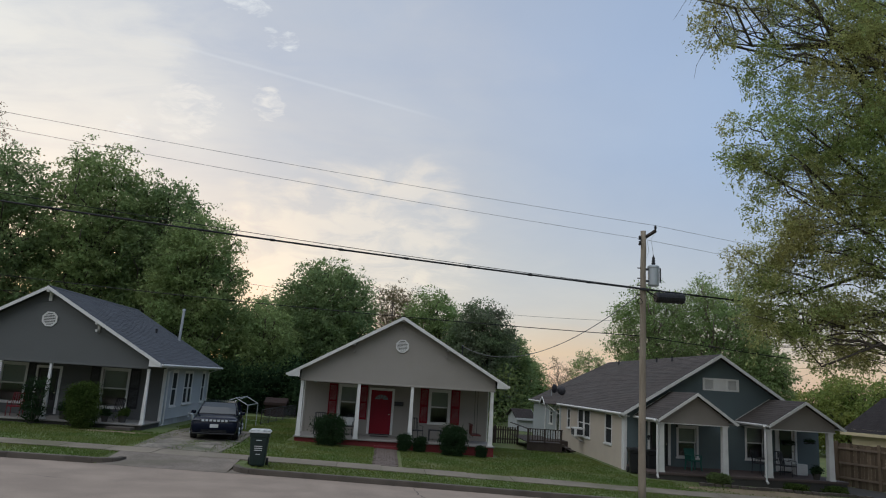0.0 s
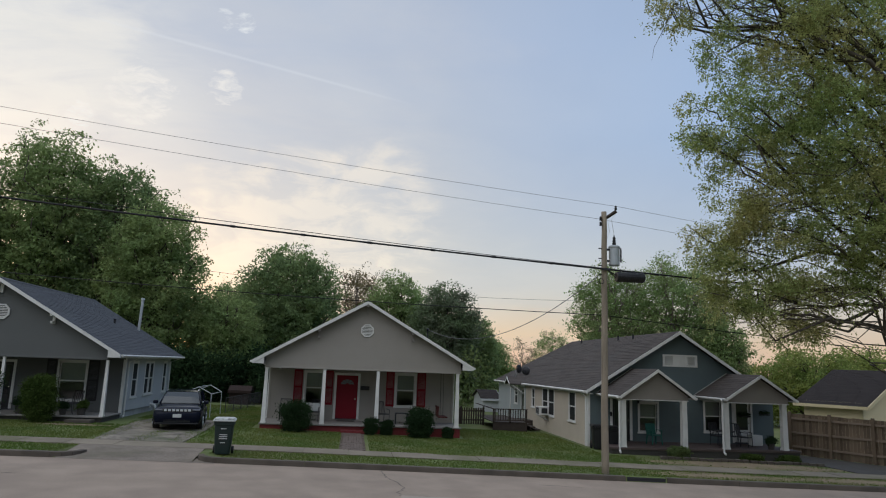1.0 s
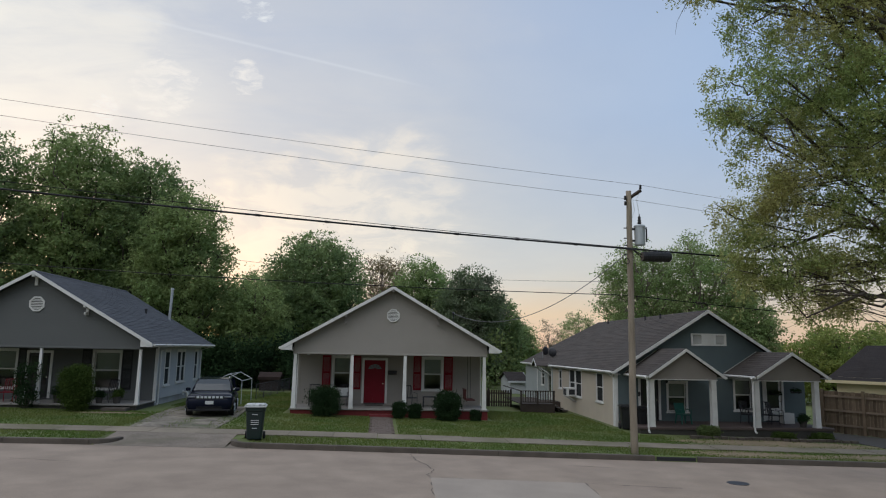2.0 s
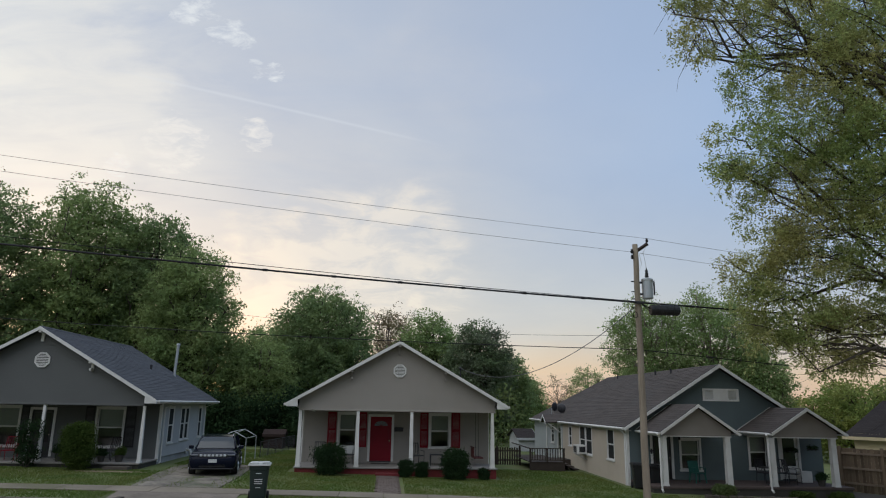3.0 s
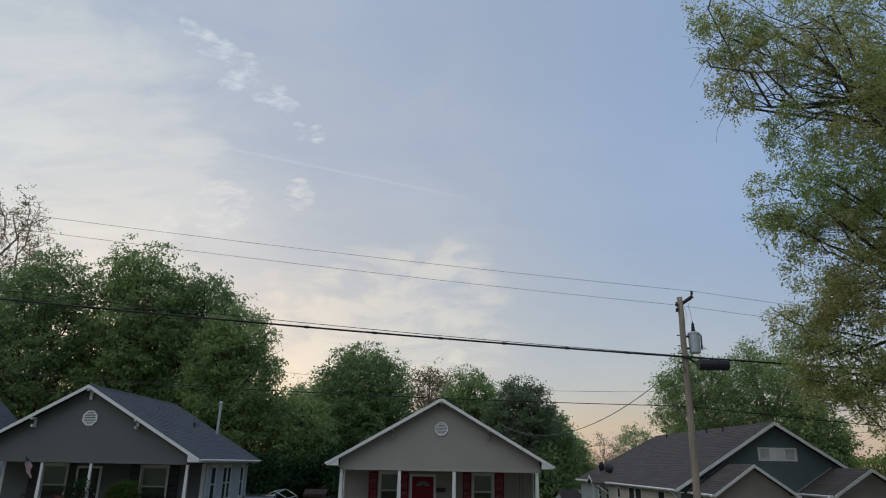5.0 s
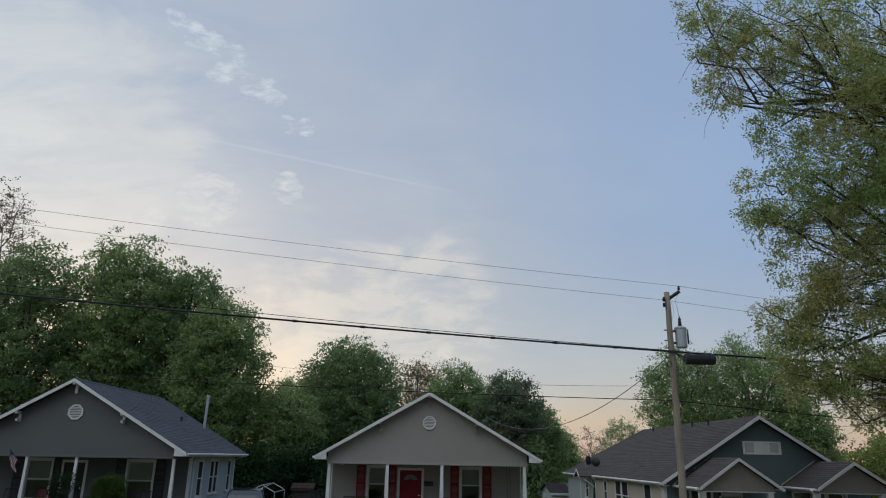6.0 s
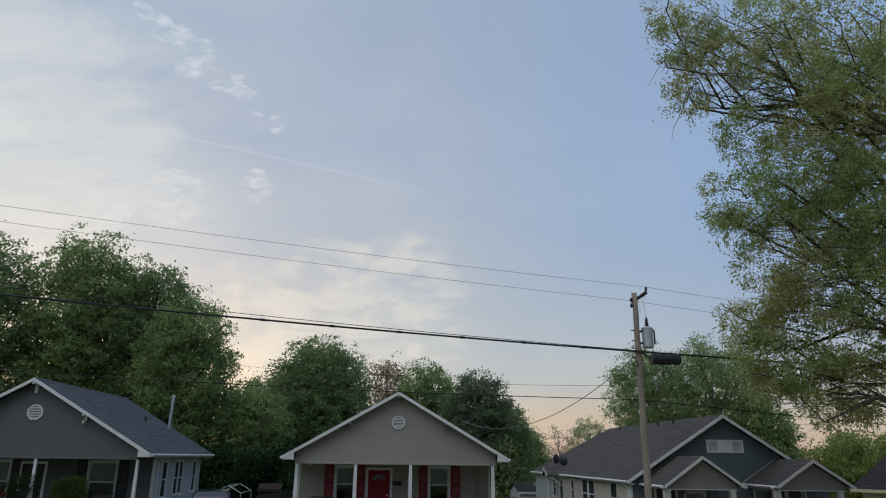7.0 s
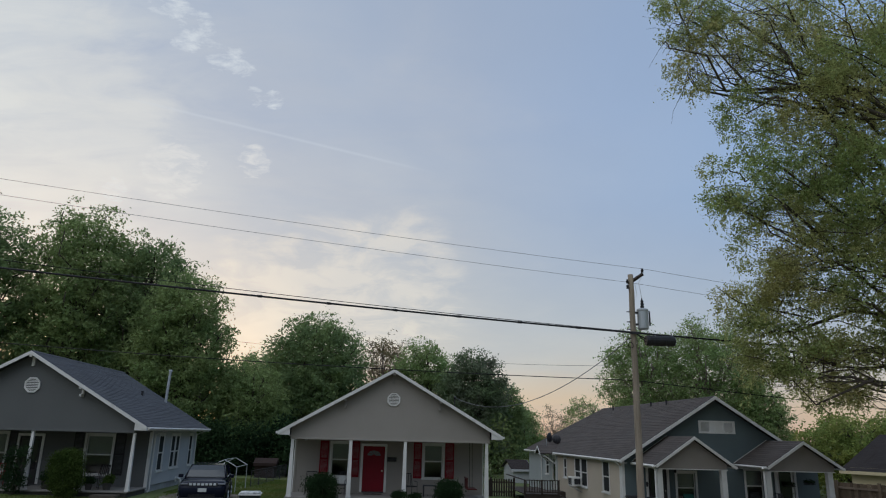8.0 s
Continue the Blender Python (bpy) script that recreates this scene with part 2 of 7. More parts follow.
WORNLID = material("sun_bleached_lid", (0.58, 0.59, 0.57), 0.7, 0.2, 5.0, 0.3, stain=((0.03, 0.04, 0.038), 0.95, 5.0))
FENCERAIL = material("fence_rail", (0.235, 0.180, 0.130), 0.85, 0.3, 2.0, 0.5, stretch=(1, 1, 1))
HEADLAMP = material("headlamp_glass", (0.16, 0.17, 0.19), 0.1, 0.05, 6.0, 0.0)
# the grey house: front siding about four times darker than the side siding
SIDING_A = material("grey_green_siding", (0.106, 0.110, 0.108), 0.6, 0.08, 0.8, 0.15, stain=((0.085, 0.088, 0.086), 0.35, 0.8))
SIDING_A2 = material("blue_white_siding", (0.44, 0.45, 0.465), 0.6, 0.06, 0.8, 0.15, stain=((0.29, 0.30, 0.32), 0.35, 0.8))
SIDING_B = material("beige_siding", (0.305, 0.278, 0.248), 0.6, 0.07, 0.8, 0.15, stain=((0.24, 0.218, 0.19), 0.35, 0.8))
SIDING_C = material("slate_blue_siding", (0.110, 0.142, 0.148), 0.6, 0.1, 0.8, 0.15, stain=((0.078, 0.096, 0.10), 0.4, 0.8))
SIDING_C2 = material("cream_siding", (0.52, 0.45, 0.36), 0.6, 0.06, 0.8, 0.15, stain=((0.40, 0.345, 0.27), 0.35, 0.6))
SIDING_C3 = material("pale_grey_siding", (0.36, 0.38, 0.39), 0.6, 0.08, 0.8, 0.15)
SIDING_D = material("yellow_siding", (0.72, 0.60, 0.38), 0.6, 0.06, 0.8, 0.15)
STUCCO = material("taupe_gable_board", (0.27, 0.245, 0.225), 0.8, 0.1, 1.2, 0.3, stain=((0.21, 0.19, 0.17), 0.3, 1.0))
WHITE = material("white_paint", (0.68, 0.67, 0.65), 0.5, 0.06, 2.0, 0.15, stain=((0.43, 0.41, 0.38), 0.35, 1.6))
RED = material("red_paint", (0.205, 0.007, 0.018), 0.5, 0.1, 2.0, 0.1, spec=0.2)
BLACKSH = material("black_shutter", (0.02, 0.02, 0.022), 0.5, 0.15, 3.0, 0.1)
SHINGLE_A = material("blue_grey_shingle", (0.056, 0.061, 0.072), 0.9, 0.22, 1.5, 0.8, fine=25, stain=((0.06, 0.065, 0.075), 0.5, 0.5), island=0.16)
SHINGLE_B = material("brown_grey_shingle", (0.062, 0.051, 0.045), 0.9, 0.22, 1.5, 0.8, fine=25, stain=((0.065, 0.06, 0.055), 0.5, 0.4), island=0.16)
SHINGLE_D = material("dark_brown_shingle", (0.024, 0.018, 0.016), 0.95, 0.22, 1.5, 0.8, fine=25, island=0.16)
PORCHFLOOR = material("porch_concrete", (0.24, 0.225, 0.205), 0.85, 0.15, 2.0, 0.3)
PORCHWOOD = material("porch_ceiling_board", (0.35, 0.34, 0.32), 0.7, 0.1, 2.0, 0.2)
FOUND = material("foundation_block", (0.34, 0.35, 0.36), 0.9, 0.18, 2.0, 0.5, stain=((0.2, 0.19, 0.17), 0.5, 1.2))
DARKBASE = material("dark_porch_base", (0.06, 0.055, 0.05), 0.9, 0.2, 2.0, 0.4)
# near-black: the dimness of the rooms is put into the plaster's colour
INTERIOR = material("dark_room_plaster", (0.045, 0.043, 0.04), 0.9, 0.1, 1.0, 0.0)
BLIND = material("window_blind", (0.27, 0.27, 0.275), 0.7, 0.08, 3.0, 0.0)
FENCEWOOD = material("fence_board", (0.150, 0.108, 0.072), 0.85, 0.3, 2.0, 0.5, obj_random=0.35, stretch=(6, 6, 1))
DECKWOOD = material("dark_deck_wood", (0.046, 0.034, 0.028), 0.85, 0.3, 3.0, 0.4)
POLEWOOD = material("weathered_pole_wood", (0.268, 0.226, 0.172), 0.9, 0.35, 1.2, 0.8, fine=30, stain=((0.165, 0.130, 0.095), 0.6, 1.5), stretch=(5, 5, 0.6))
BARK = material("bark", (0.085, 0.07, 0.055), 0.95, 0.35, 2.0, 1.0, fine=20, stretch=(3, 3, 0.7))
BARK_BARE = material("pale_twig", (0.20, 0.165, 0.14), 0.95, 0.3, 2.0, 0.4)
METAL = material("galvanised_grey", (0.42, 0.45, 0.47), 0.45, 0.1, 3.0, 0.1, metal=0.4)
DARKMETAL = material("dark_metal", (0.04, 0.04, 0.045), 0.5, 0.2, 3.0, 0.1, metal=0.3)
WIREGREY = material("weathered_grey_wire", (0.15, 0.15, 0.155), 0.6, 0.1, 3.0, 0.0)
CABLE = material("black_cable", (0.012, 0.012, 0.013), 0.6, 0.1, 3.0, 0.0)
BINGREEN = material("dark_green_plastic", (0.012, 0.024, 0.022), 0.5, 0.15, 3.0, 0.1)
BLACKPLASTIC = material("black_plastic", (0.015, 0.015, 0.017), 0.45, 0.15, 3.0, 0.1)
PALE = material("pale_print", (0.55, 0.56, 0.55), 0.6, 0.1, 6.0, 0.0)
CARPAINT = material("midnight_blue_car_paint", (0.006, 0.008, 0.018), 0.12, 0.08, 3.0, 0.0, spec=0.14)
CARGLASS = material("tinted_car_glass", (0.012, 0.015, 0.018), 0.05, 0.05, 2.0, 0.0, spec=0.5)
WINDSCREEN = material("windscreen_glass", (0.030, 0.036, 0.040), 0.06, 0.05, 2.0, 0.0, spec=0.42)
SATIN = material("satin_silver_trim", (0.62, 0.64, 0.66), 0.4, 0.05, 3.0, 0.0, metal=0.35)
CHROME = material("chrome", (0.75, 0.76, 0.78), 0.15, 0.03, 3.0, 0.0, metal=1.0)
RUBBER = material("tyre_rubber", (0.018, 0.018, 0.018), 0.85, 0.15, 6.0, 0.2)
LAMPGLASS = material("lamp_glass", (0.55, 0.57, 0.6), 0.1, 0.05, 6.0, 0.0)
TEAL = material("green_plastic", (0.014, 0.10, 0.075), 0.45, 0.1, 3.0, 0.0)
SOIL = material("bare_soil", (0.215, 0.165, 0.100), 0.95, 0.35, 0.8, 0.8, fine=18, stain=((0.14, 0.145, 0.055), 0.6, 0.9))
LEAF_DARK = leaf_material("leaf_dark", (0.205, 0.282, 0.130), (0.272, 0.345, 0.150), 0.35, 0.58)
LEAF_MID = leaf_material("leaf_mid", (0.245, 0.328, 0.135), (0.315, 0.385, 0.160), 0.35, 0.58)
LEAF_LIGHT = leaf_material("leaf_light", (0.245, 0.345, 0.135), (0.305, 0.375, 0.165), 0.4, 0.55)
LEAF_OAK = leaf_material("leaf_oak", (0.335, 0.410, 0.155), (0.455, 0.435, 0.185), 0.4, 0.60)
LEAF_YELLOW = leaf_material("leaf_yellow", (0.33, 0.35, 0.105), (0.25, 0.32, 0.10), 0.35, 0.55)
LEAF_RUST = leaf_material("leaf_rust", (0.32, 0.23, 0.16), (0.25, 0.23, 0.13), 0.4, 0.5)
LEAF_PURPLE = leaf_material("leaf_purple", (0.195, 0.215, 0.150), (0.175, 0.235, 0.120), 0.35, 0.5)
LEAF_HEDGE = leaf_material("leaf_hedge", (0.022, 0.042, 0.020), (0.036, 0.062, 0.026), 0.4, 0.25)
LEAF_BUSH = leaf_material("leaf_bush", (0.052, 0.084, 0.022), (0.080, 0.112, 0.030), 0.4, 0.3)
LEAF_THICKET = leaf_material("leaf_thicket", (0.125, 0.175, 0.070), (0.180, 0.220, 0.085), 0.35, 0.5)


# ================= mesh helpers =================
class MB:
    """A bag of vertices and faces that becomes one mesh."""

    def __init__(self):
        self.v, self.f = [], []

    def face(self, *pts):
        i = len(self.v)
        self.v += [tuple(p) for p in pts]
        self.f.append(tuple(range(i, i + len(pts))))
        return self

    def box(self, x0, x1, y0, y1, z0, z1, c=0.0):
        if c <= 0:
            i = len(self.v)
            self.v += [(x, y, z) for z in (z0, z1) for y in (y0, y1) for x in (x0, x1)]
            self.f += [tuple(i + k for k in q) for q in
                       ((0, 2, 3, 1), (4, 5, 7, 6), (0, 1, 5, 4), (1, 3, 7, 5), (3, 2, 6, 7), (2, 0, 4, 6))]
            return self
        bm = bmesh.new()
        bmesh.ops.create_cube(bm, size=1)
        for v in bm.verts:
            v.co = Vector((x0 + (v.co.x + 0.5) * (x1 - x0), y0 + (v.co.y + 0.5) * (y1 - y0), z0 + (v.co.z + 0.5) * (z1 - z0)))
        bmesh.ops.bevel(bm, geom=list(bm.edges), offset=c, segments=2, affect="EDGES", profile=0.6)
        return self.take(bm)

    def take(self, bm, m=None):
        i = len(self.v)
        bm.verts.index_update()
        self.v += [tuple((m @ v.co) if m else v.co) for v in bm.verts]
        self.f += [tuple(i + v.index for v in f.verts) for f in bm.faces]
        bm.free()
        return self

    def tube(self, pts, radii, n=8, cap=True):
        """A tube along a line of points."""
        pts = [Vector(p) for p in pts]
        if not hasattr(radii, "__len__"):
            radii = [radii] * len(pts)
        base = len(self.v)
        for k, p in enumerate(pts):
            d = (pts[min(k + 1, len(pts) - 1)] - pts[max(k - 1, 0)]).normalized()
            a = d.cross(Vector((0, 0, 1)) if abs(d.z) < 0.95 else Vector((1, 0, 0))).normalized()
            b = d.cross(a)
            for j in range(n):
                w = 2 * math.pi * j / n
                self.v.append(tuple(p + (a * math.cos(w) + b * math.sin(w)) * radii[k]))
        for k in range(len(pts) - 1):
            for j in range(n):
                q = base + k * n
                self.f.append((q + j, q + (j + 1) % n, q + n + (j + 1) % n, q + n + j))
        if cap:
            self.f.append(tuple(base + j for j in reversed(range(n))))
            self.f.append(tuple(base + (len(pts) - 1) * n + j for j in range(n)))
        return self

    def prism(self, poly, y0, y1):
        """A polygon in x and z, drawn out along y."""
        n, i = len(poly), len(self.v)
        self.v += [(x, y0, z) for x, z in poly] + [(x, y1, z) for x, z in poly]
        self.f += [tuple(i + k for k in range(n)), tuple(i + n + k for k in reversed(range(n)))]
        self.f += [(i + (k + 1) % n, i + k, i + n + k, i + n + (k + 1) % n) for k in range(n)]
        return self

    def moved(self, m):
        self.v = [tuple(m @ Vector(p)) for p in self.v]
        return self

    def mesh(self, name, mat, smooth=False):
        me = bpy.data.meshes.new(name)
        me.from_pydata(self.v, [], self.f)
        me.materials.append(mat)
        if smooth:
            me.shade_smooth()
        me.update()
        return me


def thing(name, x, y, z, label, category, group="", kind="", turn=0.0):
    ob = new(name)
    ob.matrix_world = pose(x, y, z, 0, 0, turn)
    return tagged(ob, label, category, group, kind)


def part(name, mb, mat, parent, label="", smooth=False, kind=""):
    ob = new(name, mb.mesh(name, mat, smooth))
    ob.parent = parent
    if label or kind:
        tagged(ob, label, kind=kind)
    return ob


def single(name, mb, mat, label, category, x=0, y=0, z=0, smooth=False, group="", kind="", turn=0.0):
    """A thing that is one mesh."""
    ob = new(name, mb.mesh(name, mat, smooth))
    ob.matrix_world = pose(x, y, z, 0, 0, turn)
    return tagged(ob, label, category, group, kind)


# ================= ground =================
def fall(x):
    """The street drops gently along its length."""
    return -1.08 * math.tanh(x / 40) * (1 - 0.28 * min(1, max(0, -x / 12)))


GAP0, GAP1 = -8.45, -4.6      # the driveway's opening in the far kerb
ROAD0, ROAD1 = 11.8, 21.75
WALK0, WALK1 = 23.5, 24.7


def gz(x, y):
    s = fall(x)
    if GAP0 <= x <= (GAP1 if y > 22.46 else -3.95) and 21.6 < y < WALK0:
        return s - 0.05
    if y < 7:
        return s + 1.5
    if y < 11.5:
        return s + 1.5 - (y - 7) / 4.5 * 1.35
    if y < 11.8 or y > 21.75:
        return s + 0.145 + 0.03 * min(1, max(0, (y - 21.8) / 4))
    return s - 0.05


def strip(name, xs, ys, dz, mat, label, cat, road=False):
    mb = MB()
    n = len(ys)
    for x in xs:
        for y in ys:
            mb.v.append((x, y, (fall(x) if road else gz(x, y)) + dz))
    for i in range(len(xs) - 1):
        for j in range(n - 1):
            a = i * n + j
            mb.f.append((a, a + n, a + n + 1, a + 1))
    return single(name, mb, mat, label, cat, kind="structure", smooth=True)


XS = sorted([-900, -400, -200, -120] + [x * 2.0 for x in range(-40, 41)] + [120, 200, 400, 900] + [GAP0 - 0.02, GAP0, GAP1, GAP1 + 0.02, -3.95, -3.93])
ground = strip("ground", XS, [-600, -200, -60, -20, 0, 7, 8.5, 10, 11.5, 11.79, 11.8, 16, 21.70, 21.76, 22, 22.45, 22.47, 23, 23.49, 23.5, 24.2, 25, 26, 28, 30, 34, 40, 50, 70, 120, 300, 1200],
               0.0, GRASS_SOIL, "patchy green spring lawn with bare soil", "lawn")
road = strip("road", [x * 2.0 for x in range(-60, 61)], [ROAD0, 14, 16, 18, 20, ROAD1], 0.0, ASPHALT, "worn pale grey street with cracks", "road", True)


def kerb_run(name, x0, x1, y0, y1, curl0=False, curl1=False, label="weathered concrete kerb along the street"):
    """A kerb in cast lengths; its ends may curl back into the driveway."""
    ob = thing(name, 0, 0, 0, label, "kerb", kind="structure")
    line = []
    if curl0:
        line += [(x0 - 0.75 * math.cos(a), y0 + 0.75 - 0.75 * math.sin(a)) for a in (0.0, 0.5, 1.0, 1.4)]
    n = max(2, int((x1 - x0) / 2.4))
    line += [(x0 + (x1 - x0) * k / n, y0) for k in range(n + 1)]
    if curl1:
        line += [(x1 + 0.75 * math.sin(a), y0 + 0.75 - 0.75 * math.cos(a)) for a in (0.4, 0.8, 1.2, 1.57)]
    w = y1 - y0
    for (xa, ya), (xb, yb) in zip(line, line[1:]):
        d = Vector((xb - xa, yb - ya, 0)).normalized()
        nrm = Vector((-d.y, d.x, 0)) * w
        a, b = Vector((xa, ya, 0)) + d * 0.006, Vector((xb, yb, 0)) - d * 0.006
        za, zb = fall(xa), fall(xb)
        mb = MB()
        prof = ((0, -0.1), (0.02, 0.12), (0.05, 0.155), (1.0, 0.16), (1.0, -0.1))
        ra = [a + nrm * p + Vector((0, 0, za + h)) for p, h in prof]
        rb = [b + nrm * p + Vector((0, 0, zb + h)) for p, h in prof]
        for k in range(4):
            mb.face(ra[k], rb[k], rb[k + 1], ra[k + 1])
        mb.face(*reversed(ra)).face(*rb)
        part("kerb_stone", mb, KERB, ob)
    return ob


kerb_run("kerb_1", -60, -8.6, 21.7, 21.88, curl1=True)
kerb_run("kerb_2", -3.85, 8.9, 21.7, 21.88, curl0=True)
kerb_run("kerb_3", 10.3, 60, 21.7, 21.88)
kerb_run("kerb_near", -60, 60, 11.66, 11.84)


def ribbon(name, poly, mat, label, cat, h=0.03):
    """A thin paved patch that follows the ground."""
    mb = MB()
    top = [(x, y, gz(x, y) + h) for x, y in poly]
    mb.face(*top)
    for (p, q) in zip(top, top[1:] + top[:1]):
        mb.face((p[0], p[1], p[2] - 0.1), (q[0], q[1], q[2] - 0.1), q, p)
    return single(name, mb, mat, label, cat, kind="structure")


pavement = thing("pavement", 0, 0, 0, "old grey concrete pavement with grass edges", "pavement", kind="structure")
x = -45.0
while x < 45:
    mb = MB()
    a, b = x + 0.008, x + 1.492
    j = random.uniform(-0.006, 0.012)
    q = [(a, WALK0), (b, WALK0), (b, WALK1), (a, WALK1)]
    top = [(u, v, gz(u, v) + 0.03 + j) for u, v in q]
    mb.face(*top)
    for p, r in zip(top, top[1:] + top[:1]):
        mb.face((p[0], p[1], p[2] - 0.08), (r[0], r[1], r[2] - 0.08), r, p)
    part("paving_slab", mb, WALK, pavement)
    x += 1.5

apron = MB()
ys = [21.60, 22.2, 22.9, WALK0 - 0.01]
for k in range(3):
    y0, y1 = ys[k], ys[k + 1]
    h = [-0.014, 0.05, 0.11, 0.165]
    for xa, xb in ((GAP0 + 0.01, -6.6), (-6.6, GAP1 - 0.01)):
        apron.face((xa, y0, fall(xa) + h[k] + 0.02), (xb, y0, fall(xb) + h[k] + 0.02), (xb, y1, fall(xb) + h[k + 1] + 0.02), (xa, y1, fall(xa) + h[k + 1] + 0.02))
apron.face((GAP1 - 0.01, 21.6, fall(GAP1) + 0.006), (-3.95, 21.6, fall(-3.95) + 0.006), (-3.95, 22.46, fall(-3.95) + 0.03), (GAP1 - 0.01, 22.46, fall(GAP1) + 0.03))
single("driveway_apron", apron, APRON, "cracked concrete driveway apron", "driveway", kind="structure")
corner = MB()
arc = [(-3.85 - 0.62 * math.cos(a), 21.7 + 0.75 - 0.62 * math.sin(a)) for a in (0.0, 0.4, 0.8, 1.2, 1.5)] + [(-3.8, 21.83), (-3.8, 22.6), (-4.5, 22.6)]
corner.face(*[(u, v, fall(u) + 0.157) for u, v in arc])
single("verge_corner", corner, GRASS_SOIL, "grassy rounded corner of the verge", "verge", kind="structure")
ribbon("driveway", [(-8.5, WALK1 + 0.01), (-5.6, WALK1 + 0.01), (-5.7, 29), (-5.85, 31.5), (-6.3, 33.2), (-7.6, 33.8), (-8.9, 33.2), (-9.1, 31.5), (-9.0, 29)], GRAVEL,
       "pale gravel driveway with grass at its edges", "driveway", 0.035)

front_walk = thing("front_walk", 0, 0, 0, "narrow brick path across the lawn to the porch", "path", kind="structure")
brick_mesh = MB().box(-0.1, 0.1, -0.05, 0.05, -0.03, 0.03).mesh("brick", BRICKWALK)
for r in range(29):
    for c in range(4):
        u, v = 0.02 + c * 0.212 + (0.106 if r % 2 else 0), WALK1 + 0.12 + r * 0.2
        ob = new("brick", brick_mesh)
        ob.parent = front_walk
        ob.matrix_basis = pose(u - 0.25, v, gz(u, v) + 0.012 + random.uniform(-0.004, 0.006), 0, 0, random.uniform(-2, 2)) @ Matrix.Diagonal((1, 1.9, 1, 1))

drain = MB().box(8.95, 10.25, 21.72, 21.9, -0.12, 0.13).box(8.95, 10.25, 21.70, 21.73, 0.09, 0.14)
drain.v = [(a, b, c + fall(a)) for a, b, c in drain.v]
single("storm_drain", drain, DARKMETAL, "dark storm drain inlet in the kerb", "drain", kind="structure")
mb = MB().tube([(0, 0, 0), (0, 0, 0.012)], 0.29, 20)
single("manhole_cover", mb, DARKMETAL, "dark iron manhole cover in the street", "manhole cover", 9.75, 18.2, fall(9.75), smooth=False)

# cracks in the street, sunk dark seams
crack = MB()
for pts in (((1.02, 21.6), (1.1, 20.6), (1.42, 19.6), (1.55, 18.8), (1.32, 18.1), (1.37, 17.6), (1.3, 15.6), (1.25, 13.5)), ((1.37, 17.75), (3.4, 17.7), (5.33, 17.62), (8.2, 17.2)),
            ((5.33, 17.62), (5.2, 15.7), (5.05, 13.6)), ((-9.5, 19.1), (-7.6, 18.8)), ((5.6, 20.3), (7.4, 20.1))):
    fine_pts = []
    for (a, b), (c, d) in zip(pts, pts[1:]):
        for k in range(6):
            t = k / 6
            fine_pts.append((a + (c - a) * t + random.uniform(-0.05, 0.05), b + (d - b) * t + random.uniform(-0.03, 0.03)))
    for (a, b), (c, d) in zip(fine_pts, fine_pts[1:]):
        w = random.uniform(0.006, 0.02)
        n = Vector((-(d - b), c - a, 0)).normalized() * w
        crack.face((a - n.x, b - n.y, fall(a) + 0.004), (a + n.x, b + n.y, fall(a) + 0.004), (c + n.x, d + n.y, fall(c) + 0.004), (c - n.x, d - n.y, fall(c) + 0.004))
single("road_cracks", crack, KERB, "dark cracks and seams in the street", "crack", kind="structure")


panel = MB()
px_ = [(1.37, 17.75), (3.4, 17.7), (5.33, 17.62), (5.2, 15.7), (5.05, 13.6), (3.2, 13.5), (1.25, 13.5)]
panel.face(*[(u, v, fall(u) + 0.006) for u, v in px_])
for (a, b), (c, d) in zip(px_, px_[1:] + px_[:1]):
    panel.face((a, b, fall(a) - 0.03), (c, d, fall(c) - 0.03), (c, d, fall(c) + 0.006), (a, b, fall(a) + 0.006))
single("road_repair", panel, NEWROAD, "paler concrete repair panel in the street", "road patch", kind="structure")


# bare earth worn through the grass before the blue house
def soil_patch(cx, cy, rx, ry, seed):
    rng = np.random.default_rng(seed)
    mb = MB()
    ringp = [(cx + rx * math.cos(a) * rng.uniform(0.8, 1.1), cy + ry * math.sin(a) * rng.uniform(0.8, 1.1)) for a in [k * math.pi / 12 for k in range(24)]]
    for a, b in zip(ringp, ringp[1:] + ringp[:1]):
        mb.face((cx, cy, gz(cx, cy) + 0.012), (*a, gz(*a) + 0.008), (*b, gz(*b) + 0.008))
    single("bare_soil", mb, SOIL, "patch of bare brown soil in the lawn", "soil", kind="structure")


soil_patch(15.6, 25.75, 4.3, 0.95, 1)
soil_patch(12.8, 22.7, 3.0, 0.7, 2)
soil_patch(18.0, 22.7, 3.6, 0.7, 3)
soil_patch(-10.8, 29.2, 1.6, 0.4, 4)


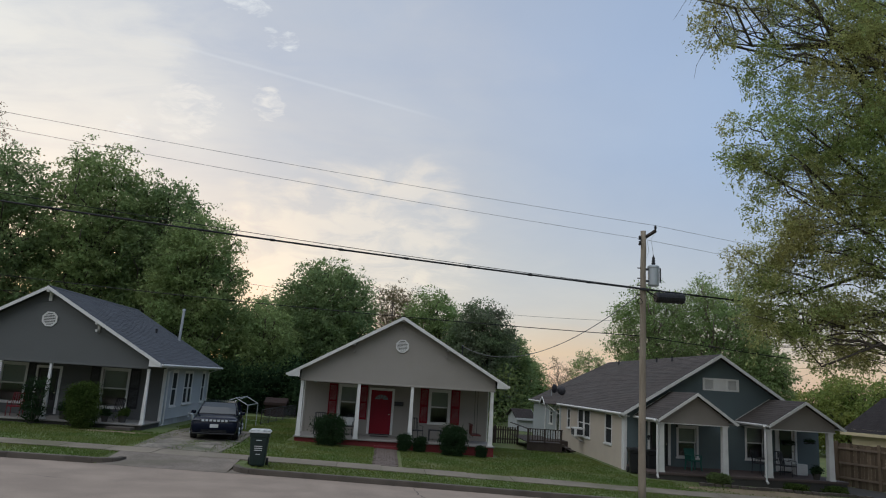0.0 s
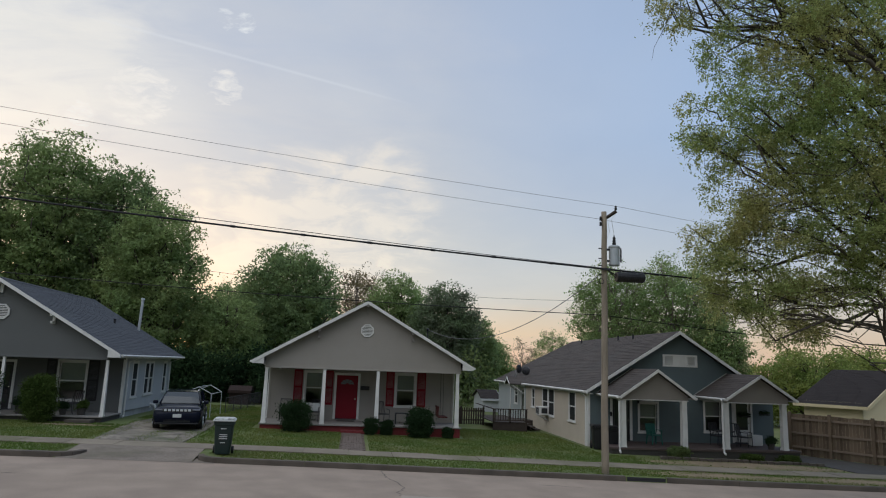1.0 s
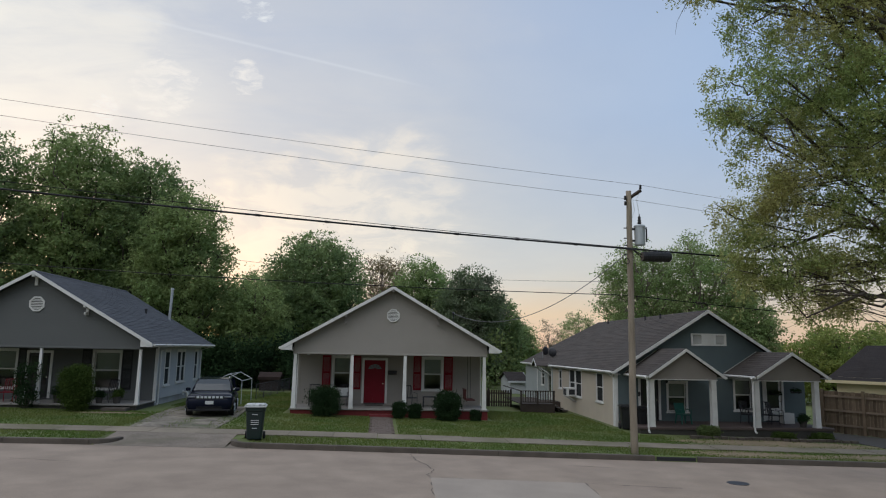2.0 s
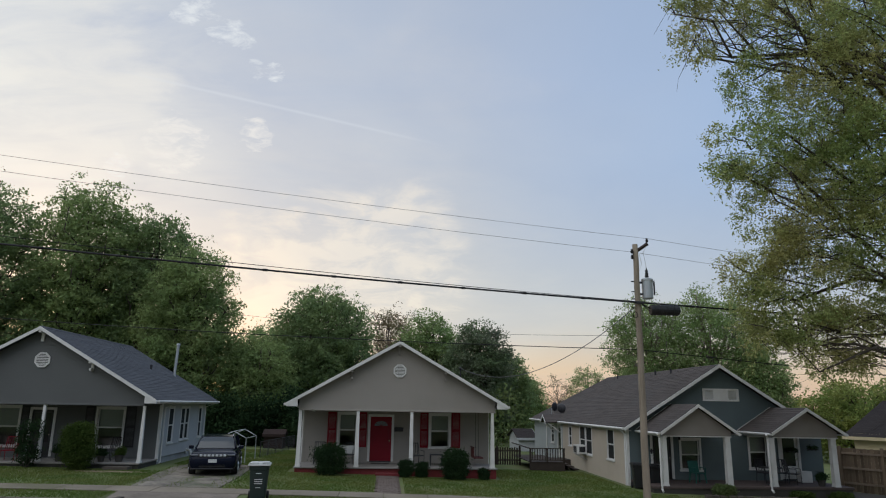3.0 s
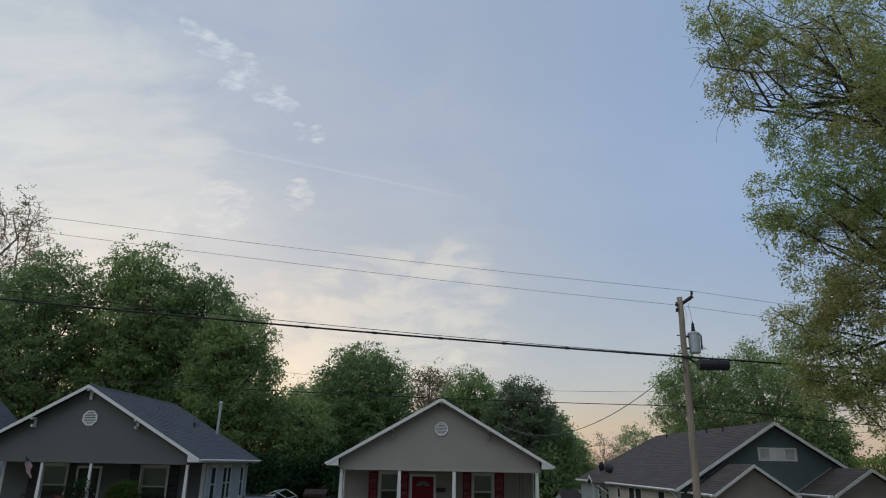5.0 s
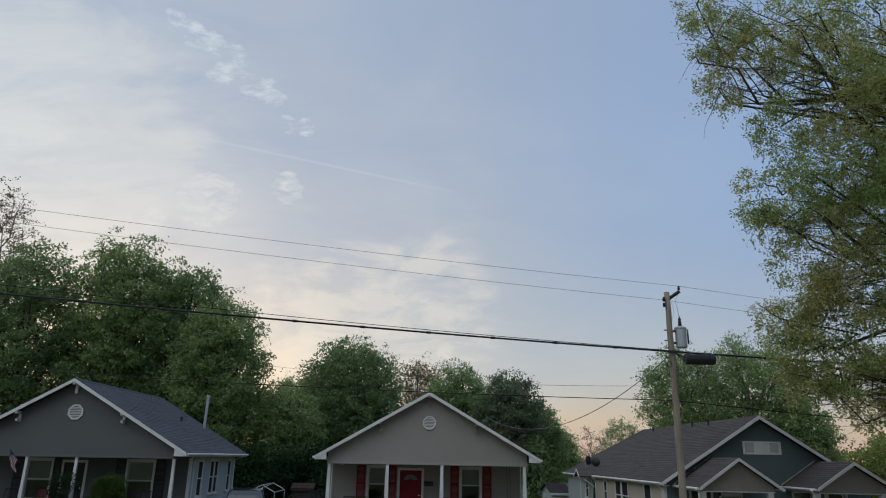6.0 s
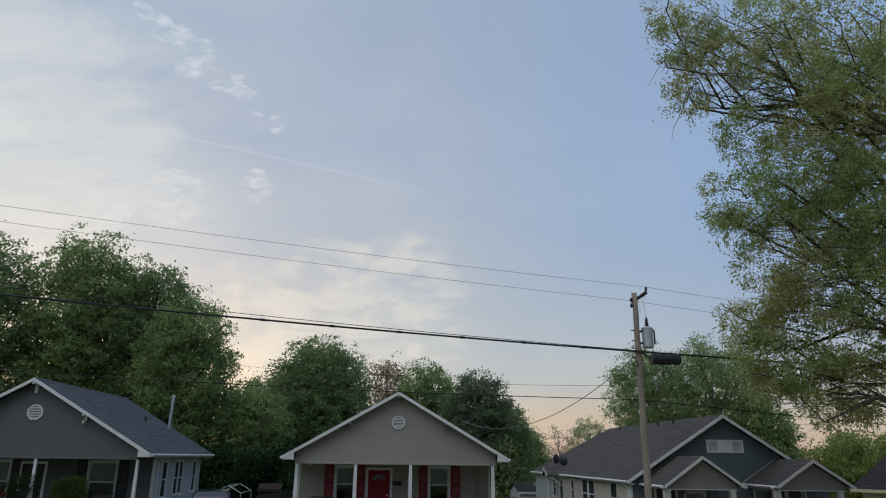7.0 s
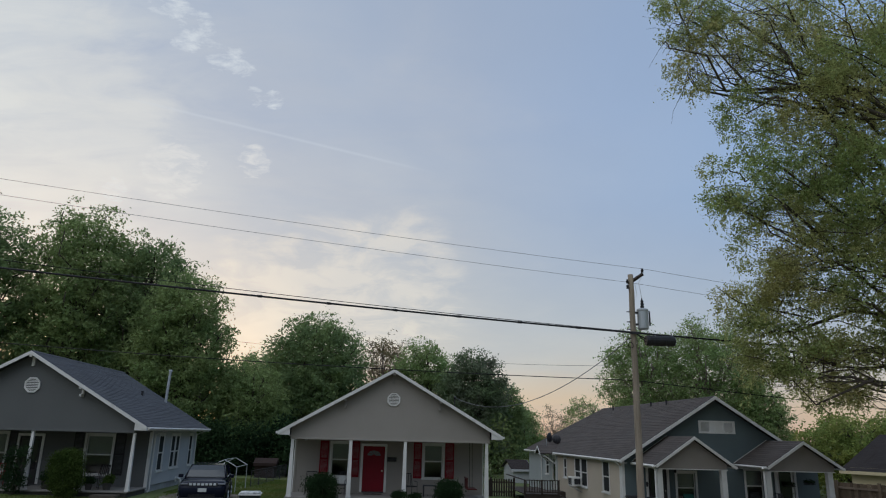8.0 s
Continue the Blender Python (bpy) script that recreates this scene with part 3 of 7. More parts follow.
# ================= houses =================
def lap(mb, at, u0, u1, z0, z1, holes=(), e=0.122, d=0.021, thick=0.14):
    """Lap siding on a wall with real openings. at(u, z, n) gives the place; u0 and u1 are functions of z."""
    cuts = {z0, z1}
    k = 0
    while z0 + k * e < z1:
        cuts.add(z0 + k * e)
        k += 1
    for h in holes:
        cuts |= {min(max(h[2], z0), z1), min(max(h[3], z0), z1)}
    cuts = sorted(cuts)
    for a, b in zip(cuts, cuts[1:]):
        if b - a < 1e-4:
            continue
        kk = math.floor((a - z0) / e + 1e-6)
        zk = z0 + kk * e
        na, nb = d * (1 - (a - zk) / e), d * (1 - (b - zk) / e)
        edges = [[(u0(a), u0(b)), (u1(a), u1(b))]]
        for h in holes:
            if h[2] < b - 1e-5 and h[3] > a + 1e-5:
                nxt = []
                for lo, hi in edges:
                    if h[0] > lo[0] and h[1] < hi[0]:
                        nxt += [[lo, (h[0], h[0])], [(h[1], h[1]), hi]]
                    else:
                        nxt.append([lo, hi])
                edges = nxt
        for lo, hi in edges:
            mb.face(at(lo[0], a, na), at(hi[0], a, na), at(hi[1], b, nb), at(lo[1], b, nb))
            if abs(a - zk) < 1e-5:
                mb.face(at(lo[0], a, 0), at(hi[0], a, 0), at(hi[0], a, na), at(lo[0], a, na))
            mb.face(at(hi[0], a, -thick), at(lo[0], a, -thick), at(lo[1], b, -thick), at(hi[1], b, -thick))
    for h in holes:
        p = [(h[0], h[2]), (h[1], h[2]), (h[1], h[3]), (h[0], h[3])]
        for (ua, za), (ub, zb) in zip(p, p[1:] + p[:1]):
            mb.face(at(ua, za, 0), at(ub, zb, 0), at(ub, zb, -thick), at(ua, za, -thick))
    return mb


def slab(mb, at, u0, u1, z0, z1, n0, n1):
    """A box in wall coordinates."""
    c = [at(u, z, n) for n in (n0, n1) for z in (z0, z1) for u in (u0, u1)]
    i = len(mb.v)
    mb.v += c
    mb.f += [tuple(i + k for k in q) for q in ((0, 1, 3, 2), (4, 6, 7, 5), (0, 4, 5, 1), (1, 5, 7, 3), (3, 7, 6, 2), (2, 6, 4, 0))]
    return mb


def window(house, at, u0, u1, z0, z1, trim=WHITE, blind=0.55, casing=0.09, label="white double-hung window with a blind", glass=GLASS, flush=False):
    """A double-hung window that fills an opening u0..u1, z0..z1."""
    mb = MB()
    c = casing
    for a, b, s, t in ((u0 - c, u0, z0, z1 + c), (u1, u1 + c, z0, z1 + c), (u0, u1, z1, z1 + c)):
        slab(mb, at, a, b, s, t, -0.02, 0.024 if flush else 0.035)
    w = part("window", mb, trim, house, label)
    part("sill", slab(MB(), at, u0 - c - 0.03, u1 + c + 0.03, z0 - 0.07, z0, -0.02, 0.075), trim, w)
    zm = (z0 + z1) / 2
    for lo, hi, n in ((zm - 0.02, z1, 0.012 if flush else -0.045), (z0, zm + 0.02, -0.004 if flush else -0.085)):
        sash = MB()
        for a, b, s, t in ((u0, u0 + 0.045, lo, hi), (u1 - 0.045, u1, lo, hi), (u0 + 0.045, u1 - 0.045, lo, lo + 0.05), (u0 + 0.045, u1 - 0.045, hi - 0.05, hi)):
            slab(sash, at, a, b, s, t, n - 0.03, n)
        part("sash", sash, trim, w)
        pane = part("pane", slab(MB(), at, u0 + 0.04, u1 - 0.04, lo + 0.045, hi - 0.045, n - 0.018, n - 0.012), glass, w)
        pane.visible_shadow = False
    if blind:
        sl = MB()
        z = z1 - 0.03
        while z > z1 - (z1 - z0) * blind:
            slab(sl, at, u0 + 0.05, u1 - 0.05, z - 0.035, z - 0.003, -0.135, -0.13)
            z -= 0.036
        part("blind", sl, BLIND, w)
    return w


def shutter(house, at, u0, u1, z0, z1, mat):
    mb = MB()
    for a, b in ((u0, u0 + 0.05), (u1 - 0.05, u1)):
        slab(mb, at, a, b, z0, z1, 0.016, 0.05)
    zm = (z0 + z1) / 2
    for s, t in ((z0, z0 + 0.09), (zm - 0.04, zm + 0.04), (z1 - 0.07, z1)):
        slab(mb, at, u0 + 0.05, u1 - 0.05, s, t, 0.016, 0.048)
    z = z0 + 0.09
    while z < z1 - 0.1:
        slab(mb, at, u0 + 0.05, u1 - 0.05, z + 0.006, z + 0.04, 0.016, 0.036)
        z += 0.05
    return part("shutter", mb, mat, house)


def door(house, at, u0, u1, z0, z1, mat, trim=WHITE, lite=None, label=""):
    fr = MB()
    for a, b, s, t in ((u0 - 0.11, u0, z0, z1 + 0.11), (u1, u1 + 0.11, z0, z1 + 0.11), (u0, u1, z1, z1 + 0.11)):
        slab(fr, at, a, b, s, t, -0.05, 0.035)
    fr = part("door_frame", fr, trim, house)
    leaf = MB()
    w, h = u1 - u0, z1 - z0
    slab(leaf, at, u0, u1, z0 + 0.02, z1, -0.06, -0.025)
    for cu in (0.27, 0.73):                        # raised panels
        for lo, hi in ((0.08, 0.36), (0.42, 0.74)):
            slab(leaf, at, u0 + w * (cu - 0.16), u0 + w * (cu + 0.16), z0 + h * lo, z0 + h * hi, -0.025, -0.012)
    leaf = part("door", leaf, mat, house, label)
    part("threshold", slab(MB(), at, u0, u1, z0 - 0.03, z0 + 0.02, -0.08, 0.03), DARKMETAL, fr)
    kn = MB()
    p = Vector(at(u0 + w * 0.9, z0 + h * 0.46, 0.0))
    kn.tube([at(u0 + w * 0.9, z0 + h * 0.46, -0.03), at(u0 + w * 0.9, z0 + h * 0.46, 0.02)], 0.03, 8)
    part("door_knob", kn, CHROME, leaf)
    if lite == "fan":
        fan = MB()
        uc, zc, r = (u0 + u1) / 2, z0 + h * 0.79, w * 0.32
        for k in range(5):
            a0, a1 = math.pi * k / 5 + 0.05, math.pi * (k + 1) / 5 - 0.05
            pts = [(uc + r * q * math.cos(a), zc + r * 0.75 * q * math.sin(a)) for q, a in ((0.25, a0), (1, a0), (1, a1), (0.25, a1))]
            fan.face(*[at(u, z, -0.008) for u, z in pts])
        part("fanlight", fan, HEADLAMP, leaf, "pale fan-shaped door light")
    elif lite == "full":
        part("pane", slab(MB(), at, u0 + 0.12, u1 - 0.12, z0 + h * 0.3, z1 - 0.14, -0.024, -0.010), CARGLASS, leaf)
    return leaf


def roof_plane(mb, ridge0, ridge1, eave0, eave1, rows=None, t=0.05):
    """Shingle courses from eave to ridge, each with a small butt edge; four corners, in order along the run."""
    r0, r1, e0, e1 = (Vector(p) for p in (ridge0, ridge1, eave0, eave1))
    up = ((r0 - e0).cross(e1 - e0)).normalized()
    if up.z < 0:
        up = -up
    rows = rows or max(4, int((r0 - e0).length / 0.145))
    for k in range(rows):
        a, b = k / rows, (k + 1) / rows
        p0, p1, q0, q1 = e0.lerp(r0, a), e1.lerp(r1, a), e0.lerp(r0, b), e1.lerp(r1, b)
        n = max(1, int((p1 - p0).length / 0.95))
        off = random.random()
        cuts = [0.0] + [min(1, max(0, (j + off) / n)) for j in range(n)] + [1.0]
        for s, u in zip(cuts, cuts[1:]):
            if u - s < 1e-4:
                continue
            h = up * (0.005 + random.uniform(0, 0.005))
            A, B, C, D = p0.lerp(p1, s) + h, p0.lerp(p1, u) + h, q0.lerp(q1, u), q0.lerp(q1, s)
            mb.face(A, B, C, D)
            mb.face(A - h, B - h, B, A)
    dn = up * -t
    mb.face(e0 + dn, r0 + dn, r1 + dn, e1 + dn)
    for p, q in ((e0, e1), (e1, r1), (r0, e0), (r1, r0)):
        mb.face(p + dn, q + dn, q, p)
    return mb


def ramp_board(mb, p, q, h, t, out):
    """A board from p to q, h deep downwards, t thick along out."""
    p, q, o = Vector(p), Vector(q), Vector(out) * t
    d = Vector((0, 0, -h))
    A = [p, q, q + d, p + d]
    B = [v + o for v in A]
    mb.face(*A).face(*reversed(B))
    for k in range(4):
        mb.face(A[k], A[(k + 1) % 4], B[(k + 1) % 4], B[k])
    return mb


def gutter(house, p, q, spouts=()):
    g = MB()
    p, q = Vector(p), Vector(q)
    g.tube([p, q], 0.06, 6)
    ob = part("gutter", g, WHITE, house)
    for top, wallp, foot in spouts:
        part("downspout", MB().tube([top, wallp, foot, (foot[0] + 0.02, foot[1] - 0.22, foot[2] - 0.04)], 0.04, 6), WHITE, ob)
    return ob


def octagon_vent(house, x, z, y, r, mat=WHITE):
    mb = MB()
    for k in range(8):
        a, b = math.pi / 4 * k + math.pi / 8, math.pi / 4 * (k + 1) + math.pi / 8
        q = [(x + r * c * math.cos(w), z + r * c * math.sin(w)) for c, w in ((1, a), (1, b), (0.8, b), (0.8, a))]
        mb.prism(q, y - 0.05, y + 0.02)
    v = part("gable_vent", mb, mat, house, "white octagonal louvred vent")
    # a dark plate stands in for the shaded hollow between the slats
    part("backing", MB().prism([(x + r * 0.82 * math.cos(math.pi / 4 * k + math.pi / 8), z + r * 0.82 * math.sin(math.pi / 4 * k + math.pi / 8)) for k in range(8)], y - 0.012, y + 0.01), DARKBASE, v)
    for k in range(7):
        zz = z - r * 0.62 + k * r * 0.2
        w = math.sqrt(max(0.02, (0.8 * r) ** 2 - (zz - z) ** 2)) * 0.98
        s = MB()
        s.box(x - w, x + w, y - 0.042, y - 0.018, zz - 0.018, zz + 0.018)
        part("slat", s, mat, v)
    return v


def porch_post(house, x, y, z0, z1, w0=0.19, w1=0.12, mat=WHITE):
    mb = MB()
    i = len(mb.v)
    for z, w in ((z0, w0 + 0.03), (z0 + 0.07, w0 + 0.03), (z0 + 0.07, w0), (z1 - 0.05, w1), (z1 - 0.05, w1 + 0.02), (z1, w1 + 0.02)):
        mb.v += [(x + sx * w / 2, y + sy * w / 2, z) for sx, sy in ((-1, -1), (1, -1), (1, 1), (-1, 1))]
    for k in range(5):
        for j in range(4):
            q = i + 4 * k
            mb.f.append((q + j, q + (j + 1) % 4, q + 4 + (j + 1) % 4, q + 4 + j))
    mb.f += [(i + 3, i + 2, i + 1, i), (i + 20, i + 21, i + 22, i + 23)]
    return part("post", mb, mat, house)


def bungalow(name, label, cx, yf, half, wall_half, wall_y, back, floor, beam, apex, eave, front_mat, side_mat, gable_mat, roof_mat,
             posts, windows, doors, side_windows, shutters, shutter_mat, base_mat, vent, post_w=0.19):
    """A gable-fronted bungalow with a full porch. Heights are absolute; x counts from the middle line, y from the gable face."""
    h = thing(name, cx, yf, 0, label, "house")
    D, W = back - yf, wall_y - yf
    g0 = min(gz(cx - half, yf), gz(cx + half, yf)) - 0.25

    def front(u, z, n):
        return (u, W - n, z)

    def right(u, z, n):
        return (wall_half + n, u, z)

    def left(u, z, n):
        return (-wall_half - n, -u, z)

    def rear(u, z, n):
        return (-u, D + n, z)

    holes = [w[:4] for w in windows] + [d[:4] for d in doors]
    top = beam + 0.12
    part("front_wall", lap(MB(), front, lambda z: -wall_half, lambda z: wall_half, floor, top, holes), front_mat, h)
    part("side_wall", lap(MB(), right, lambda z: W + 0.02, lambda z: D, g0 + 0.55, eave + 0.05, [w[:4] for w in side_windows]), side_mat, h)
    part("side_wall", lap(MB(), left, lambda z: -D, lambda z: -W - 0.02, g0 + 0.55, eave + 0.05), side_mat, h)
    slope = (apex - eave) / half
    part("rear_wall", lap(MB(), rear, lambda z: max(-wall_half, -(apex - z) / slope + 0.0) if z > eave else -wall_half,
                          lambda z: min(wall_half, (apex - z) / slope) if z > eave else wall_half, g0 + 0.55, apex - 0.12), side_mat, h)
    part("foundation", MB().box(-wall_half + 0.03, wall_half - 0.03, W + 0.03, D - 0.03, g0, g0 + 0.56), FOUND, h, "grey block foundation")
    part("interior_floor", MB().box(-wall_half + 0.15, wall_half - 0.15, W + 0.15, D - 0.15, floor - 0.05, floor), INTERIOR, h)
    part("interior_ceiling", MB().box(-wall_half + 0.15, wall_half - 0.15, W + 0.15, D - 0.15, top - 0.05, top), INTERIOR, h)
    # corner boards
    for sx in (-1, 1):
        x = sx * wall_half
        part("corner_board", MB().box(min(x, x + sx * 0.035), max(x, x + sx * 0.035), W - 0.035, W + 0.09, floor - 0.12, eave), WHITE, h)
        part("corner_board", MB().box(min(x - sx * 0.09, x), max(x - sx * 0.09, x), W - 0.035, W, floor, beam), WHITE if side_mat is not front_mat else side_mat, h)
    # gable face
    gw = wall_half - 0.03

    def gface(u, z, n):
        return (u, -n, z)
    gl = lambda z: -min(gw, (apex - 0.10 - z) / slope)
    part("gable", lap(MB(), gface, gl, lambda z: -gl(z), beam, apex - 0.16, thick=0.1), gable_mat, h)
    part("gable_trim", MB().box(-gw - 0.02, gw + 0.02, -0.03, 0.12, beam - 0.035, beam - 0.002), gable_mat, h)
    # porch ceiling, floor and base
    part("porch_ceiling", MB().box(-gw, gw, 0.13, W - 0.02, beam + 0.04, beam + 0.07), PORCHWOOD, h)
    part("porch_floor", MB().box(-wall_half - 0.05, wall_half + 0.05, -0.12, W - 0.02, floor - 0.055, floor, 0.012), PORCHFLOOR, h)
    base = part("porch_base", MB().box(-wall_half, wall_half, -0.03, W - 0.03, g0, floor - 0.057), base_mat, h)
    for px in posts:
        porch_post(h, px, 0.06, floor, beam - 0.035, post_w, post_w * 0.66)
    for w in windows:
        window(h, front, *w[:4], **(w[4] if len(w) > 4 else {}))
    for w in side_windows:
        window(h, right, *w[:4], blind=0.0, label="white double-hung window with dark panes", glass=DARK_PANE, flush=True)
    for d in doors:
        door(h, front, *d[:4], **d[4])
    for s in shutters:
        shutter(h, front, *s, shutter_mat)
    octagon_vent(h, vent[0], vent[1], -0.02, vent[2])
    # roof
    fo, bo = -0.42, D + 0.35
    brace_mat = WHITE if side_mat is not front_mat else STUCCO
    for sx in (-1, 1):
        mb = MB()
        roof_plane(mb, (0, fo, apex), (0, bo, apex), (sx * half, fo, eave), (sx * half, bo, eave))
        part("roof", mb, roof_mat, h)
        rb = MB()
        ramp_board(rb, (0, fo - 0.002, apex - 0.004), (sx * half, fo - 0.002, eave - 0.004), 0.15, 0.03, (0, -1, 0))
        part("rake_board", rb, WHITE, h)
        sf = MB().face((sx * half, fo, eave - 0.16), (sx * half, bo, eave - 0.16), (sx * (half - 0.5), bo, eave - 0.16), (sx * (half - 0.5), fo, eave - 0.16))
        sf.face((sx * half, fo, eave - 0.16), (sx * (half - 0.5), fo, eave - 0.16), (sx * (half - 0.5), fo, eave - 0.05 + 0.5 * slope), (sx * half, fo, eave - 0.02))
        sf.box(min(sx * half, sx * (half - 0.03)), max(sx * half, sx * (half - 0.03)), fo, bo, eave - 0.17, eave - 0.02)
        part("eave_box", sf, WHITE, h)
        x = sx * (half + 0.06)
        gutter(h, (x, fo + 0.1, eave - 0.07), (x, bo, eave - 0.07),
               [((x, W + 0.35, eave - 0.1), (sx * (wall_half + 0.06), W + 0.3, eave - 0.35), (sx * (wall_half + 0.06), W + 0.3, g0 + 0.35)),
                ((x, D - 0.1, eave - 0.1), (sx * (wall_half + 0.06), D - 0.15, eave - 0.35), (sx * (wall_half + 0.06), D - 0.15, g0 + 0.35))])
        # knee bracket under the rake
        bx = sx * half * 0.43
        bz = apex - slope * abs(bx) - 0.14
        br = MB().box(bx - 0.05, bx + 0.05, -0.08, 0.0, bz - 0.42, bz).box(bx - 0.05, bx + 0.05, fo, 0.0, bz - 0.1, bz)
        br.prism([(bx - 0.04, bz - 0.40), (bx + 0.04, bz - 0.40), (bx + 0.04, bz - 0.30), (bx - 0.04, bz - 0.30)], -0.3, 0)
        part("bracket", br, brace_mat, h)
    part("bracket", MB().box(-0.06, 0.06, -0.09, 0.0, apex - 0.62, apex - 0.12).box(-0.06, 0.06, fo, 0, apex - 0.26, apex - 0.13), brace_mat, h)
    part("ridge_cap", MB().face((-0.13, fo, apex - 0.13 * slope + 0.02), (0, fo, apex + 0.025), (0, bo, apex + 0.025), (-0.13, bo, apex - 0.13 * slope + 0.02))
         .face((0, fo, apex + 0.025), (0.13, fo, apex - 0.13 * slope + 0.02), (0.13, bo, apex - 0.13 * slope + 0.02), (0, bo, apex + 0.025)), roof_mat, h)
    return h


# house with red door, in the middle
BX = 0.52
beige = bungalow("beige_house", "small beige-sided bungalow with red door, red shutters and porch", BX, 31.0, 4.88, 4.40, 33.4, 45.0,
                 0.50, 2.91, 5.98, 3.20, SIDING_B, SIDING_B, SIDING_B, SHINGLE_B,
                 [-4.28, -1.76, 0.62, 4.24],
                 [(-2.72, -1.92, 1.22, 2.72, {"blind": 0.45}), (1.62, 2.50, 1.22, 2.72, {"blind": 0.5})],
                 [(-1.25, -0.24, 0.56, 2.60, dict(mat=RED, lite="fan", label="red panelled front door with fan light"))],
                 [(4.0, 4.8, 1.3, 2.8), (8.0, 8.8, 1.3, 2.8)],
                 [(-3.26, -2.86, 1.2, 2.80), (-1.78, -1.42, 1.2, 2.80), (1.12, 1.50, 1.2, 2.82), (2.62, 3.04, 1.2, 2.82)], RED, REDBASE, (0.03, 4.66, 0.31))
# grey house with black shutters
AX = -14.8
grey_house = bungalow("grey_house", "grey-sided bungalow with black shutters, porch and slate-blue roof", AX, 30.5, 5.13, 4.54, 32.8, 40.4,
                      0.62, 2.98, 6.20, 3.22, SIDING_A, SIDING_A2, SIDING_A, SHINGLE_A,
                      [-4.4, -1.62, 0.44, 4.52],
                      [(1.75, 2.88, 1.12, 2.80, {"blind": 0.5}), (-2.75, -1.68, 1.12, 2.80, {"blind": 0.45})],
                      [(-1.12, -0.18, 0.68, 2.70, dict(mat=BLACKSH, lite="full", label="dark glazed storm door with white frame"))],
                      [(3.45, 4.15, 1.25, 2.85), (5.40, 6.02, 1.3, 2.85), (6.18, 6.75, 1.3, 2.85), (8.65, 9.2, 1.3, 2.85)],
                      [(1.22, 1.62, 1.1, 2.9), (3.0, 3.45, 1.1, 2.9), (-3.3, -2.87, 1.1, 2.9), (-1.56, -1.22, 1.1, 2.9)], BLACKSH, DARKBASE, (0.10, 4.80, 0.34), 0.15)


def blue_house():
    """A slate-blue house with two small gabled porches, a cream side wall and a grey rear wing."""
    ox, oy = 10.66, 30.3
    h = thing("blue_house", ox, oy, 0, "slate-blue house with cream side, twin gabled porches, brown roof", "house")
    wid, main, rear_end = 9.0, 11.2, 19.2
    eave, apex, half = 2.38, 5.20, 4.50
    mid = 4.29
    slope = (apex - eave) / half
    g0 = gz(ox + 9, oy) - 0.35
    fl = 0.16

    def front(u, z, n):
        return (u, -n, z)

    def side(u, z, n):
        return (-n, main - u, z)

    def rside(u, z, n):
        return (wid + n, u, z)

    def wing(u, z, n):
        return (-n + 0.02, rear_end - u, z)

    wins = [(2.45, 3.28, 0.58, 1.86), (5.62, 6.42, 0.66, 2.05)]
    drs = [(1.15, 1.98, 0.2, 2.12, dict(mat=BLACKSH, lite="full", label="dark front door in a white frame")),
           (7.05, 7.85, 0.2, 2.12, dict(mat=WHITE, lite="full", label="white storm door with dark glass"))]
    part("front_wall", lap(MB(), front, lambda z: 0.0, lambda z: wid, g0 + 0.3, eave, [w[:4] for w in wins] + [d[:4] for d in drs]), SIDING_C, h)

    def gl(z):
        return mid - min(mid, (apex - 0.1 - z) / slope)
    part("gable", lap(MB(), front, gl, lambda z: mid + min(wid - mid - 0.25, (apex - 0.1 - z) / slope), eave, apex - 0.16, [(3.60, 5.30, 3.56, 4.12)]), SIDING_C, h)
    swins = [(8.5, 9.42, 0.82, 2.2), (3.72, 4.70, 0.80, 2.2), (4.90, 5.92, 0.80, 2.2), (1.45, 2.0, 1.05, 2.1)]
    part("side_wall", lap(MB(), side, lambda z: 0.0, lambda z: main, g0 + 0.3, eave + 0.02, swins), SIDING_C2, h, "cream lap siding")
    part("side_wall", lap(MB(), rside, lambda z: 0.0, lambda z: rear_end, g0 + 0.3, eave + 0.02), SIDING_C, h)
    wwin = [(5.0, 5.7, 1.0, 2.1)]
    wdoor = [(6.75, 7.5, 0.1, 2.08, dict(mat=WHITE, lite="full", label="white back door with window"))]
    part("wing_wall", lap(MB(), wing, lambda z: 0.0, lambda z: rear_end - main, g0 + 0.3, eave + 0.02, [w[:4] for w in wwin] + [d[:4] for d in wdoor]), SIDING_C3, h, "pale grey siding of the rear wing")
    part("rear_wall", MB().box(0, wid, rear_end - 0.1, rear_end, g0 + 0.3, eave), SIDING_C3, h)
    part("foundation", MB().box(0.04, wid - 0.04, 0.04, rear_end - 0.1, g0, g0 + 0.3), FOUND, h)
    part("interior_floor", MB().box(0.15, wid - 0.15, 0.15, rear_end - 0.15, fl - 0.05, fl), INTERIOR, h)
    part("interior_ceiling", MB().box(0.15, wid - 0.15, 0.15, rear_end - 0.15, eave - 0.06, eave - 0.02), INTERIOR, h)
    for w in wins:
        window(h, front, *w, blind=0.5)
    for w in swins:
        window(h, side, *w, blind=0.0, label="white double-hung window with dark panes", glass=DARK_PANE, flush=True)
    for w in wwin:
        window(h, wing, *w, blind=0.0, label="white double-hung window with dark panes", glass=DARK_PANE, flush=True)
    for d in drs:
        door(h, front, *d[:4], **d[4])
    for d in wdoor:
        door(h, wing, *d[:4], **d[4])
    # attic vent in three parts
    fr = MB()
    a, b, z0, z1 = 3.60, 5.30, 3.56, 4.12
